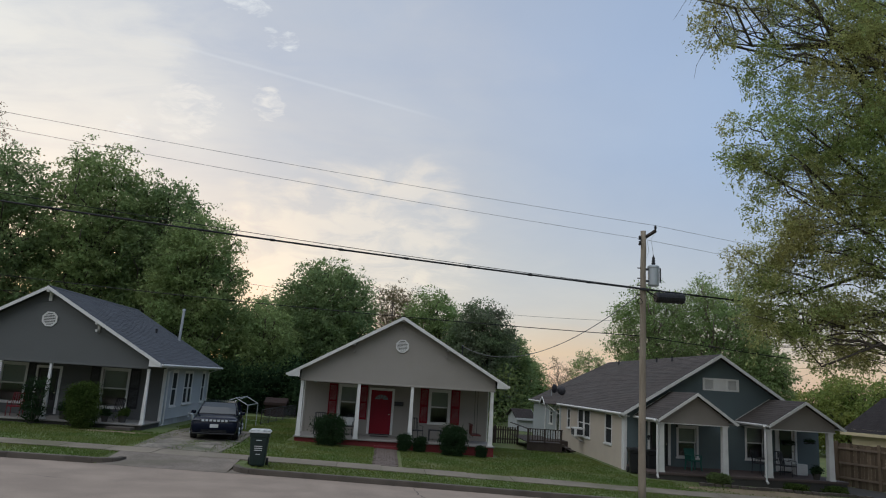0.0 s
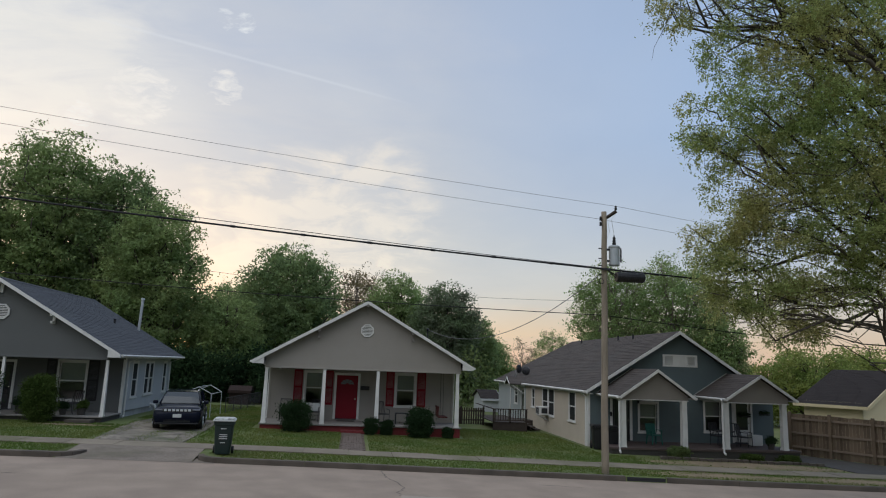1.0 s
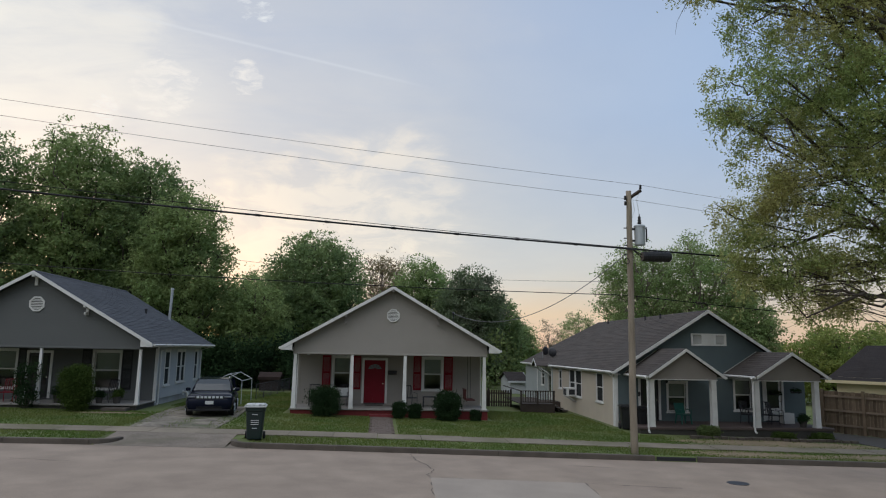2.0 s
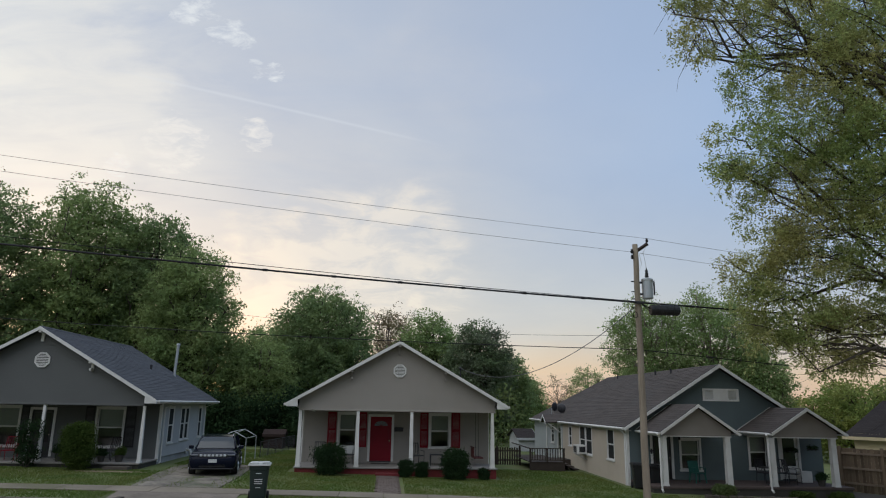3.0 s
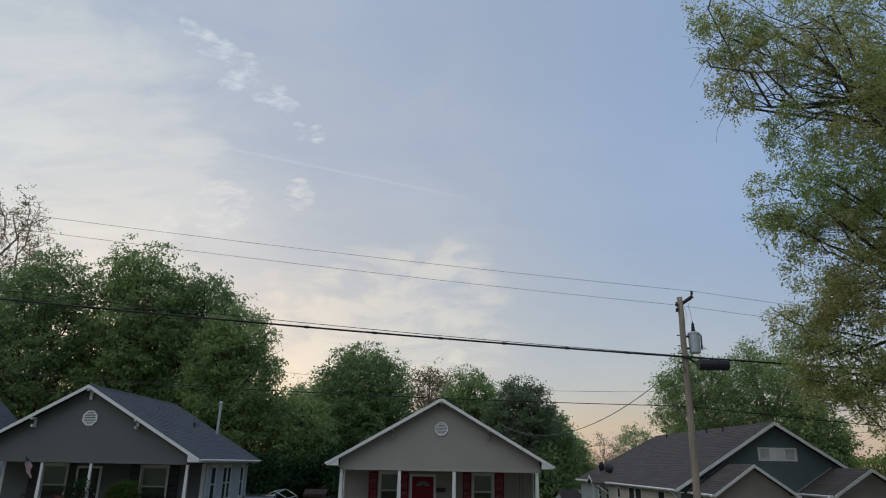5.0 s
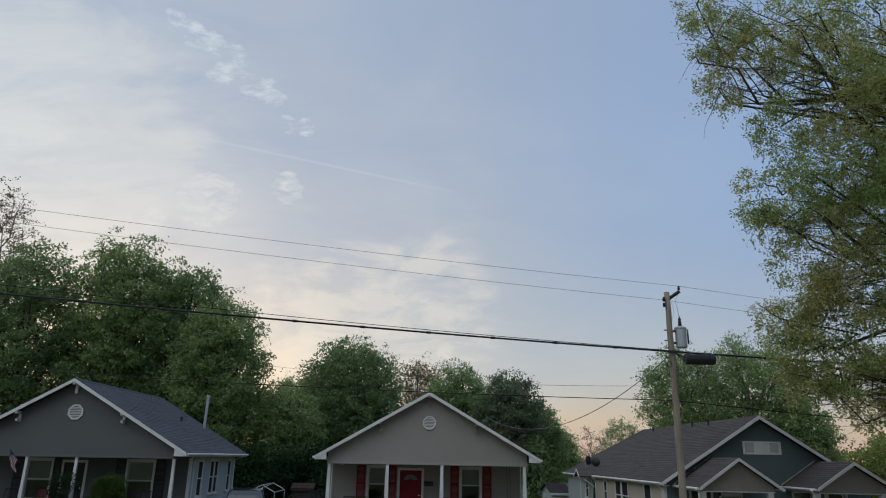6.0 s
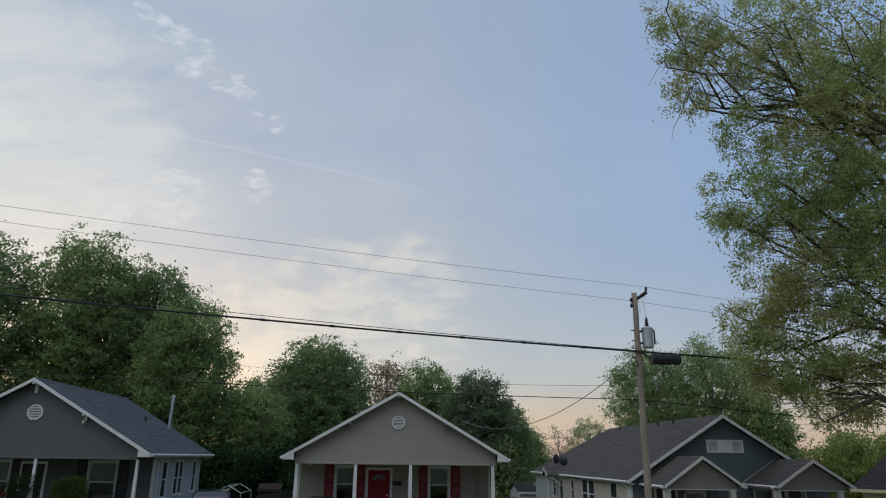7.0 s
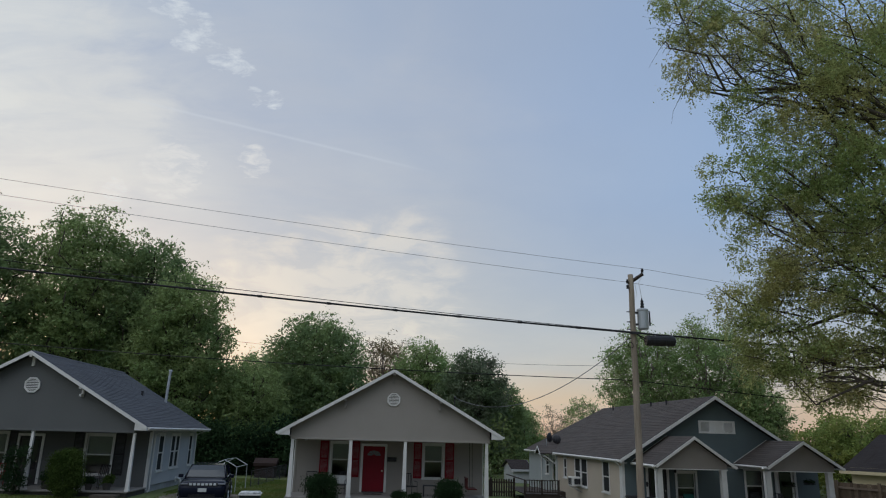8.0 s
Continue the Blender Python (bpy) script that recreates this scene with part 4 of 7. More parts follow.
    for s, t, p, q in ((a, b, z1 - 0.08, z1), (a, b, z0, z0 + 0.08), (a, a + 0.1, z0 + 0.08, z1 - 0.08), (b - 0.1, b, z0 + 0.08, z1 - 0.08),
                       (a + 0.5, a + 0.58, z0 + 0.08, z1 - 0.08), (b - 0.58, b - 0.5, z0 + 0.08, z1 - 0.08)):
        slab(fr, front, s, t, p, q, -0.04, 0.04)
    av = part("attic_window", fr, WHITE, h, "white three-part louvred attic window")
    slab_m = slab(MB(), front, a + 0.58, b - 0.58, z0 + 0.08, z1 - 0.08, -0.03, 0.02)
    part("panel", slab_m, WHITE, av)
    for s, t in ((a + 0.1, a + 0.5), (b - 0.5, b - 0.1)):
        lo = MB()
        for k in range(8):
            zz = z0 + 0.09 + k * 0.048
            lo.face(front(s, zz, 0.02), front(t, zz, 0.02), front(t, zz + 0.05, -0.03), front(s, zz + 0.05, -0.03))
        part("louvre", lo, WHITE, av)
    part("corner_board", MB().box(-0.03, 0.0, -0.04, 0.1, g0 + 0.3, eave).box(0.0, 0.09, -0.04, -0.017, g0 + 0.3, eave), WHITE, h)
    # main roof: gable in front, hipped at the rear
    fo = -0.4
    hip = rear_end - 3.8
    bo = rear_end + 0.4
    e0, e1 = mid - half, mid + half
    for ex in (e0, e1):
        mb = MB()
        roof_plane(mb, (mid, fo, apex), (mid, hip, apex), (ex, fo, eave), (ex, bo, eave))
        part("roof", mb, SHINGLE_B, h)
        rb = MB()
        ramp_board(rb, (mid, fo - 0.002, apex - 0.004), (ex, fo - 0.002, eave - 0.004), 0.15, 0.03, (0, -1, 0))
        part("rake_board", rb, WHITE, h)
        sx = -1 if ex == e0 else 1
        eb = MB().box(min(ex, ex - sx * 0.03), max(ex, ex - sx * 0.03), fo, bo, eave - 0.16, eave - 0.02)
        eb.box(min(ex, ex - sx * 0.3), max(ex, ex - sx * 0.3), fo, bo, eave - 0.17, eave - 0.15)
        part("eave_box", eb, WHITE, h)
    mb = MB()
    roof_plane(mb, (mid - 0.01, hip, apex), (mid + 0.01, hip, apex), (e0, bo, eave), (e1, bo, eave))
    part("roof", mb, SHINGLE_B, h)
    gutter(h, (e0 - 0.06, fo + 0.1, eave - 0.07), (e0 - 0.06, main - 0.2, eave - 0.07),
           [((e0 - 0.06, 0.25, eave - 0.1), (-0.06, 0.12, eave - 0.32), (-0.06, 0.12, g0 + 0.35))])
    gutter(h, (e0 - 0.06, main + 0.6, eave - 0.07), (e0 - 0.06, bo, eave - 0.07),
           [((e0 - 0.06, main + 4.0, eave - 0.1), (-0.06, main + 4.0, eave - 0.32), (-0.06, main + 4.0, g0 + 0.35))])
    # little gabled hood over the back door
    hd = MB()
    yc, zc = main + 1.2, 2.30
    for s in (-1, 1):
        roof_plane(hd, (-0.95, yc, zc + 0.42), (0.3, yc, zc + 0.42), (-0.95, yc + s * 0.75, zc - 0.02), (0.3, yc + s * 0.75, zc - 0.02), 3)
    hd_o = part("door_hood", hd, SHINGLE_B, h)
    rk = MB()
    for s in (-1, 1):
        ramp_board(rk, (-0.955, yc, zc + 0.42), (-0.955, yc + s * 0.75, zc - 0.02), 0.12, 0.02, (-1, 0, 0))
        rk.tube([(-0.03, yc + s * 0.6, zc - 0.6), (-0.8, yc + s * 0.6, zc - 0.06)], 0.035, 6)
    part("hood_trim", rk, WHITE, hd_o)
    # the two porches
    for pc, pw, pa, pe, ps in ((2.08, 1.66, 3.40, 2.27, (0.68, 3.38)), (6.72, 1.62, 3.32, 2.30, (5.27, 7.94))):
        yf = -2.5
        yb = 1.6
        slp = (pa - pe) / pw
        for s in (-1, 1):
            mb = MB()
            roof_plane(mb, (pc, yf - 0.3, pa), (pc, yb, pa), (pc + s * pw, yf - 0.3, pe), (pc + s * pw, -0.02, pe), None)
            part("porch_roof", mb, SHINGLE_B, h)
            rb = MB()
            ramp_board(rb, (pc, yf - 0.302, pa - 0.004), (pc + s * pw, yf - 0.302, pe - 0.004), 0.13, 0.03, (0, -1, 0))
            part("rake_board", rb, WHITE, h)
            ex = pc + s * pw
            part("gutter", MB().tube([(ex + s * 0.05, yf - 0.28, pe - 0.06), (ex + s * 0.05, -0.1, pe - 0.06)], 0.055, 6), WHITE, h)
            part("beam", MB().box(pc + s * (pw - 0.3) - 0.06, pc + s * (pw - 0.3) + 0.06, yf + 0.1, -0.02, 2.08, 2.26), WHITE, h)
        fl_b = MB()
        ramp_board(fl_b, (pc, -0.03, pa + 0.03), (pc - pw, -0.03, pe + 0.03), 0.05, 0.02, (0, -1, 0))
        part("flashing", fl_b, WHITE, h, "thin white flashing strip")
        gb = MB().prism([(pc - pw + 0.22, 2.12), (pc + pw - 0.22, 2.12), (pc + pw - 0.22, pe + 0.04), (pc, pa - 0.1), (pc - pw + 0.22, pe + 0.04)], yf, yf + 0.08)
        part("porch_gable", gb, STUCCO, h, "taupe flat gable panel")
        part("gable_trim", MB().box(pc - pw + 0.2, pc + pw - 0.2, yf - 0.02, yf + 0.1, 2.085, 2.118), WHITE, h)
        part("porch_ceiling", MB().box(pc - pw + 0.3, pc + pw - 0.3, yf + 0.1, -0.02, 2.27, 2.3), PORCHWOOD, h)
        for k, px in enumerate(ps):
            porch_post(h, px, yf + 0.12, fl, 2.085, 0.23, 0.21)
        part("downspout", MB().tube([(ps[0] - 0.35, yf - 0.2, pe - 0.08), (ps[0] - 0.2, yf - 0.03, 2.05), (ps[0] - 0.2, yf - 0.03, 0.05), (ps[0] - 0.25, yf - 0.25, -0.02)], 0.045, 6), WHITE, h)
    part("porch_floor", MB().box(0.1, wid - 0.4, -2.55, -0.02, fl - 0.1, fl, 0.015), REDBROWN, h, "dull red-brown porch floor")
    part("porch_base", MB().box(0.15, wid - 0.45, -2.5, -0.02, g0 - 0.1, fl - 0.1), DARKBASE, h)
    for k, (a, b) in enumerate(((1.15, 1.35), (3.2, 6.1), (9.4, 6.9))):
        part("roof_vent", MB().tube([(mid - 0.35, a + 3, apex - 0.3), (mid - 0.35, a + 3, apex + 0.02)], 0.05, 8), DARKMETAL, h)
    return h


blue = blue_house()


def far_house(name, label, x0, x1, y0, y1, eave, apex, axis, wall_mat, roof_mat, over=0.4, hip=0.0, turn=0.0):
    """A neighbour seen only in part: lap walls, trim and a gable roof along x or y."""
    h = thing(name, x0, y0, 0, label, "house", turn=turn)
    w, d = x1 - x0, y1 - y0
    g0 = min(gz(x0, y0), gz(x1, y0)) - 0.2
    ends = lambda z: 0.0

    def front(u, z, n):
        return (u, -n, z)

    def lside(u, z, n):
        return (-n, d - u, z)

    def rside(u, z, n):
        return (w + n, u, z)
    if axis == "y":
        s = (apex - eave) / (w / 2)
        fn = lambda z: 0.0 if z < eave else min(w / 2, (z - eave) / s)
        part("front_wall", lap(MB(), front, fn, lambda z: w - fn(z), g0, apex - 0.1), wall_mat, h)
        for fx in (lside, rside):
            part("side_wall", lap(MB(), fx, ends, lambda z: d, g0, eave), wall_mat, h)
        for sx, ex in ((-1, -over), (1, w + over)):
            z = eave - over * s
            part("roof", roof_plane(MB(), (w / 2, -over, apex), (w / 2, d + over, apex), (ex, -over, z), (ex, d + over, z)), roof_mat, h)
            rb = MB()
            ramp_board(rb, (w / 2, -over - 0.002, apex - 0.004), (ex, -over - 0.002, z - 0.004), 0.17, 0.03, (0, -1, 0))
            part("rake_board", rb, WHITE, h)
    else:
        s = (apex - eave) / (d / 2)
        part("front_wall", lap(MB(), front, ends, lambda z: w, g0, eave), wall_mat, h)
        fn = lambda z: 0.0 if z < eave else min(d / 2, (z - eave) / s)
        if hip:
            z = eave - over * s
            part("roof", roof_plane(MB(), (hip, d / 2 - 0.01, apex), (hip, d / 2 + 0.01, apex), (-over, -over, z), (-over, d + over, z)), roof_mat, h)
        for fx in (lside, rside) if not hip else (rside,):
            part("side_wall", lap(MB(), fx, fn, lambda z: d - fn(z), g0, apex - 0.1), wall_mat, h)
        for ey in (-over, d + over):
            z = eave - over * s
            part("roof", roof_plane(MB(), (hip or -over, d / 2, apex), (w + over, d / 2, apex), (-over, ey, z), (w + over, ey, z)), roof_mat, h)
        if hip:
            part("side_wall", lap(MB(), lside, ends, lambda z: d, g0, eave), wall_mat, h)
        if not hip:
            for ey in (-over, d + over):
                rb = MB()
                ramp_board(rb, (w + over + 0.002, d / 2, apex - 0.004), (w + over + 0.002, ey, eave - over * s - 0.004), 0.2, 0.03, (1, 0, 0))
                part("rake_board", rb, wall_mat, h)
        part("fascia", MB().box(-over, w + over, -over - 0.03, -over - 0.003, eave - over * s - 0.17, eave - over * s - 0.01), wall_mat, h)
    return h


far_house("yellow_house", "yellow-sided low house with dark brown roof", 24.95, 27.95, 35.55, 44.8, 2.08, 3.85, "x", SIDING_D, SHINGLE_D, turn=-61)
far_house("white_house", "white-sided neighbouring house with gable roof", -31.0, -22.2, 35.6, 39.0, 4.4, 8.2, "y", SIDING_A2, SHINGLE_A)
far_house("white_outbuilding", "small white outbuilding behind the fence", 10.0, 11.2, 52.0, 56.0, 0.95, 1.5, "x", SIDING_A2, SHINGLE_D, 0.2)


# ================= trees =================
def crown_mesh(rng, lobes, count, size, fill=0.55, per=26, loose=0.055):
    """Leaf blades scattered over many small clumps on the lobes (x, y, z, rx, ry, rz)."""
    vol = np.array([l[3] * l[4] + l[3] * l[5] for l in lobes])
    pick = rng.choice(len(lobes), size=max(1, count // per), p=vol / vol.sum())
    L = np.array(lobes)[pick]
    d = rng.normal(size=(len(pick), 3))
    d /= np.linalg.norm(d, axis=1)[:, None]
    rad = (fill + (1 - fill) * rng.random(len(pick)) ** 0.6)
    rad *= 1 + 0.13 * rng.normal(size=len(pick))
    clump = L[:, :3] + d * L[:, 3:] * rad[:, None]
    c = np.repeat(clump, per, axis=0)
    spread = np.repeat(loose * (L[:, 3] + L[:, 5]), per)[:, None] + size * 0.9
    p = c + rng.normal(size=c.shape) * spread * np.array([1, 1, 0.75])
    n = len(p)
    a = rng.normal(size=(n, 3))
    a /= np.linalg.norm(a, axis=1)[:, None]
    b = np.cross(a, rng.normal(size=(n, 3)))
    b /= np.linalg.norm(b, axis=1)[:, None] + 1e-9
    s = (size * (0.6 + 0.8 * rng.random(n)))[:, None]
    quad = np.stack([p - a * s, p + b * s * 0.42, p + a * s, p - b * s * 0.42], axis=1).reshape(-1, 3)
    return quad, clump


def leaf_object(name, quad, mat, parent, label="", kind=""):
    me = bpy.data.meshes.new(name)
    n = len(quad) // 4
    me.vertices.add(len(quad))
    me.vertices.foreach_set("co", quad.astype(np.float32).ravel())
    me.loops.add(n * 4)
    me.loops.foreach_set("vertex_index", np.arange(n * 4, dtype=np.int32))
    me.polygons.add(n)
    me.polygons.foreach_set("loop_start", np.arange(0, n * 4, 4, dtype=np.int32))
    me.materials.append(mat)
    me.update(calc_edges=True)
    ob = new(name, me)
    ob.parent = parent
    if label or kind:
        tagged(ob, label, kind=kind)
    return ob


def limb(mb, rng, p, q, r0, r1, wob=0.06, n=6, sides=6):
    p, q = Vector(p), Vector(q)
    pts = []
    for k in range(n + 1):
        t = k / n
        v = p.lerp(q, t)
        if 0 < k < n:
            v += Vector(rng.normal(size=3)) * (q - p).length * wob * 0.5
        v.z -= math.sin(t * math.pi) * -0.04 * (q - p).length
        pts.append(v)
    mb.tube(pts, [r0 + (r1 - r0) * k / n for k in range(n + 1)], sides)
    return pts


def sprays(rng, lobes, count, size, fill, per=34, sigma=0.30, gap=0.0, gap_size=1.6):
    """Leaves in small tufts over the lobes (x, y, z, rx, ry, rz). Tufts are missing where a noise is low, which leaves gaps of
    about gap_size metres for the sky; blades lie flatter than upright, so that each tuft has a light upper and a dark lower side."""
    L0 = np.array(lobes)
    area = L0[:, 3] * L0[:, 4] + L0[:, 3] * L0[:, 5] + L0[:, 4] * L0[:, 5]
    m = max(1, int(count / per * (1.0 + gap)))
    L = L0[rng.choice(len(lobes), size=m, p=area / area.sum())]
    d = rng.normal(size=(m, 3))
    d /= np.linalg.norm(d, axis=1)[:, None]
    rad = (fill + (1 - fill) * rng.random(m) ** 0.55) * (1 + 0.12 * np.clip(rng.normal(size=m), -2.0, 1.1))
    c = L[:, :3] + d * L[:, 3:] * rad[:, None]
    if gap:
        off = rng.uniform(0, 90, 3)
        val = np.array([noise.noise(Vector((q + off) / gap_size)) for q in c])
        c = c[np.argsort(val)[int(m * (1 - 1 / (1.0 + gap))):]]
    k = np.maximum(4, rng.poisson(per, len(c)))
    p = np.repeat(c, k, axis=0)
    wide = np.repeat(sigma * rng.uniform(0.55, 1.35, len(c)), k)[:, None]
    p = p + rng.normal(size=p.shape) * wide * np.array([1, 1, 0.62])
    n = len(p)
    a = rng.normal(size=(n, 3)) * np.array([1, 1, 0.85])
    a /= np.linalg.norm(a, axis=1)[:, None]
    b = np.cross(a, rng.normal(size=(n, 3)) * np.array([0.8, 0.8, 1.0]))
    b /= np.linalg.norm(b, axis=1)[:, None] + 1e-9
    s = (size * (0.55 + 0.9 * rng.random(n)))[:, None]
    return np.stack([p - a * s, p + b * s * 0.46, p + a * s, p - b * s * 0.46], axis=1).reshape(-1, 3), c


def tree(name, label, x, y, height, lobes, leaf, count, size, seed, bark=BARK, trunk_r=0.3, fork=0.3, fill=0.55, twigs=60, core=0.14, gap=0.25, sigma=0.27):
    """lobes: (dx, dy, z, rx, ry, rz) with z above the tree's foot."""
    rng = np.random.default_rng(seed)
    z0 = gz(x, y) - 0.1
    t = thing(name, x, y, z0, label, "tree")
    quad, clump = sprays(rng, lobes, count, size, fill, 17, sigma, gap, 1.0)
    if core:                                        # the shaded leaves inside the crown
        inner, _ = sprays(rng, [(a, b, c, d * 0.7, e * 0.7, f * 0.75) for a, b, c, d, e, f in lobes], int(count * core), size * 1.4, 0.1, 24, 0.4, 0.5, 2.2)
        quad = np.concatenate([quad, inner])
    mb = MB()
    top = (rng.normal() * 0.2, rng.normal() * 0.2, height * 0.86)
    stem = limb(mb, rng, (0, 0, 0), top, trunk_r, trunk_r * 0.2, 0.025, 10, 8)
    knots = list(stem[3:])
    for l in lobes:
        for _ in range(2):                          # limbs leave the stem low and sweep upwards into the crown
            e = Vector(l[:3]) + Vector(rng.normal(size=3)) * 0.35 * l[3]
            f = min(0.75, max(fork * 0.7, (e.z / height) * rng.uniform(0.45, 0.75)))
            s = stem[0].lerp(Vector(top), f)
            knots += limb(mb, rng, s, e, trunk_r * (0.5 - 0.3 * f), trunk_r * 0.12, 0.07, 7)[3:]
    K = np.array([tuple(q) for q in knots])
    for c in clump[rng.permutation(len(clump))[:twigs]]:
        q = Vector(K[np.argmin(((K - c) ** 2).sum(axis=1) + 0.8 * np.maximum(0, K[:, 2] - c[2]) ** 2)])
        limb(mb, rng, q, Vector(c), max(0.024, trunk_r * 0.11), 0.01, 0.09, 4, 4)
    part("trunk", mb, bark, t, smooth=True)
    leaf_object("crown", quad, leaf, t)
    return t


def dome(rng, w, d, z0, z1, n, r=0.42):
    """Lobes that fill a crown w wide and d deep between z0 and z1."""
    m = z0 + (z1 - z0) * 0.5
    out = [(0, 0, m, w * 0.33, d * 0.33, (z1 - z0) * 0.36)] + [(0, 0, m, w * 0.43, d * 0.43, (z1 - z0) * 0.45)] * 2
    n = int(n * 1.7)
    tall = 0.5 * w + 0.28 * (z1 - z0)
    for k in range(n):
        a = k * 2.399 + rng.uniform(-0.3, 0.3)
        h = (k + 0.5) / n
        zz = z0 + (z1 - z0) * (0.10 + 0.79 * h)
        rr = math.sqrt(max(0.05, 1 - (1.7 * h - 0.75) ** 2)) * (1 - r * 0.8)
        s = r * rng.uniform(0.6, 0.95) * (1.1 - 0.3 * h)
        out.append((math.cos(a) * rr * w / 2, math.sin(a) * rr * d / 2, zz, s * w / 2, s * d / 2, s * tall / 2))
    return out


def grow(name, label, x, y, w, z0, z1, leaf, count, size, seed, n=9, d=None, **kw):
    rng = np.random.default_rng(seed + 1000)
    kw.setdefault("fill", 0.5)
    kw.setdefault("twigs", 150)
    return tree(name, label, x, y, z1, dome(rng, w, d or w * 0.8, z0, z1, n), leaf, int(count * 2.75), size * 0.62, seed, **kw)


TALL = "tall dark-green broadleaf tree in spring leaf"
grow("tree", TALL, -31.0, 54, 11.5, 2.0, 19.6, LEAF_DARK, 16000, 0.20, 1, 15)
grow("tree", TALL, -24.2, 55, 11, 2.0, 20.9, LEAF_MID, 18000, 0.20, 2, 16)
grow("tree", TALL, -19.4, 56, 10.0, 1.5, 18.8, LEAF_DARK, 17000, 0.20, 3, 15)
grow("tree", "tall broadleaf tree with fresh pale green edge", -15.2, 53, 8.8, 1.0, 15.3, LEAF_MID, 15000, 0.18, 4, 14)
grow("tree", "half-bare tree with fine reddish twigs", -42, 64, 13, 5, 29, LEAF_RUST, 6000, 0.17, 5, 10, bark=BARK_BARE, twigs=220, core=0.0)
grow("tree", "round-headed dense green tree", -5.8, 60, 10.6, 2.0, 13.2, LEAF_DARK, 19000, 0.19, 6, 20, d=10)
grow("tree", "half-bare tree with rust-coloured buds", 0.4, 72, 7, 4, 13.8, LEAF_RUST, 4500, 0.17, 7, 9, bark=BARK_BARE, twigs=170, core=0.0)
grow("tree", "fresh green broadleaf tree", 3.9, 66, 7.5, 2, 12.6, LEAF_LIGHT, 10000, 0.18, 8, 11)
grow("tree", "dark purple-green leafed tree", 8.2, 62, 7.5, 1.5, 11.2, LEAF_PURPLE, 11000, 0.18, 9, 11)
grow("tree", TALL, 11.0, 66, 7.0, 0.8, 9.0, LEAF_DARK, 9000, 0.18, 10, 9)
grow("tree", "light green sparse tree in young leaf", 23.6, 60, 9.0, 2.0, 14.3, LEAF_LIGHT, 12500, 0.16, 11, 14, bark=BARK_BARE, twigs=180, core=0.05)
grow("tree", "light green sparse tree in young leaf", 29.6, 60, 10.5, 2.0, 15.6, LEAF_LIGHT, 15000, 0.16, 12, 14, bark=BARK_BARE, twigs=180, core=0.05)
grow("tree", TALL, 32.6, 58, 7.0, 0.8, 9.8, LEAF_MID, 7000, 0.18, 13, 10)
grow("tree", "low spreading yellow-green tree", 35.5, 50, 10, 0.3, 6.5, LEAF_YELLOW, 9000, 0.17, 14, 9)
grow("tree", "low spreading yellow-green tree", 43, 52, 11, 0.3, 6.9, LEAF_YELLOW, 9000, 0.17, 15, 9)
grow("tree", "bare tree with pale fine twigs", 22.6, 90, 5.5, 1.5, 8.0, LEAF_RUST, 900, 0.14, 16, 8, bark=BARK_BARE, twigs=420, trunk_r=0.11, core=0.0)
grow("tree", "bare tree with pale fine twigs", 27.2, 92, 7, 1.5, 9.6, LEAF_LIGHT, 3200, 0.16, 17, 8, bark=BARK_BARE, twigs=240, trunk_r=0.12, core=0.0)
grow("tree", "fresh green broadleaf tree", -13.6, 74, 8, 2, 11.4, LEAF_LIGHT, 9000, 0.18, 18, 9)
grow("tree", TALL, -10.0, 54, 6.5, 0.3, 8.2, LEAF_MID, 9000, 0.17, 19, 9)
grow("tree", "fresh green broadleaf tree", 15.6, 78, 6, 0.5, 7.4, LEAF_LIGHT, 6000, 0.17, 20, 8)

# the dense wood and undergrowth that closes the distance
rng = np.random.default_rng(77)
lob = []
for k in range(70):
    u = -46 + k * 1.55
    yy = 64 + 6 * math.sin(k * 1.7)
    if 14 < u < 19:
        hh = 1.4
    elif u > 24:
        hh = 3.0 + 0.6 * math.sin(k)
    else:
        hh = 2.6 + 1.2 * math.sin(k * 0.9) + rng.uniform(-0.3, 0.6)
    lob.append((u, yy, hh * 0.55 + fall(u), 1.9, 1.6, hh * 0.75))
for k in range(44):
    u = -58 + k * 1.5
    hh = 8.5 + 2.0 * math.sin(k * 1.3) if u < -4 else 5.0 + math.sin(k)
    lob.append((u, 80 + 3 * math.sin(k * 2.1), hh * 0.5 + fall(u), 2.3, 1.6, hh * 0.55))
near = [(-13.5 + k * 0.8, 48 + 1.2 * math.sin(k), 1.6, 1.1, 0.9, 1.9 + 0.6 * math.sin(k * 2.2)) for k in range(13)]
wood = thing("undergrowth", 0, 0, 0, "dark tangled shrubs and undergrowth behind the gardens", "undergrowth", kind="stuff")
quad, _ = crown_mesh(rng, lob, 110000, 0.19, 0.35)
leaf_object("foliage", quad, LEAF_THICKET, wood, kind="stuff")
quad, _ = crown_mesh(rng, near, 26000, 0.13, 0.4)
leaf_object("foliage", quad, LEAF_HEDGE, wood, kind="stuff")

# the big oak that hangs over the street from beyond the picture's edge
OAK = (22.5, 21.0)


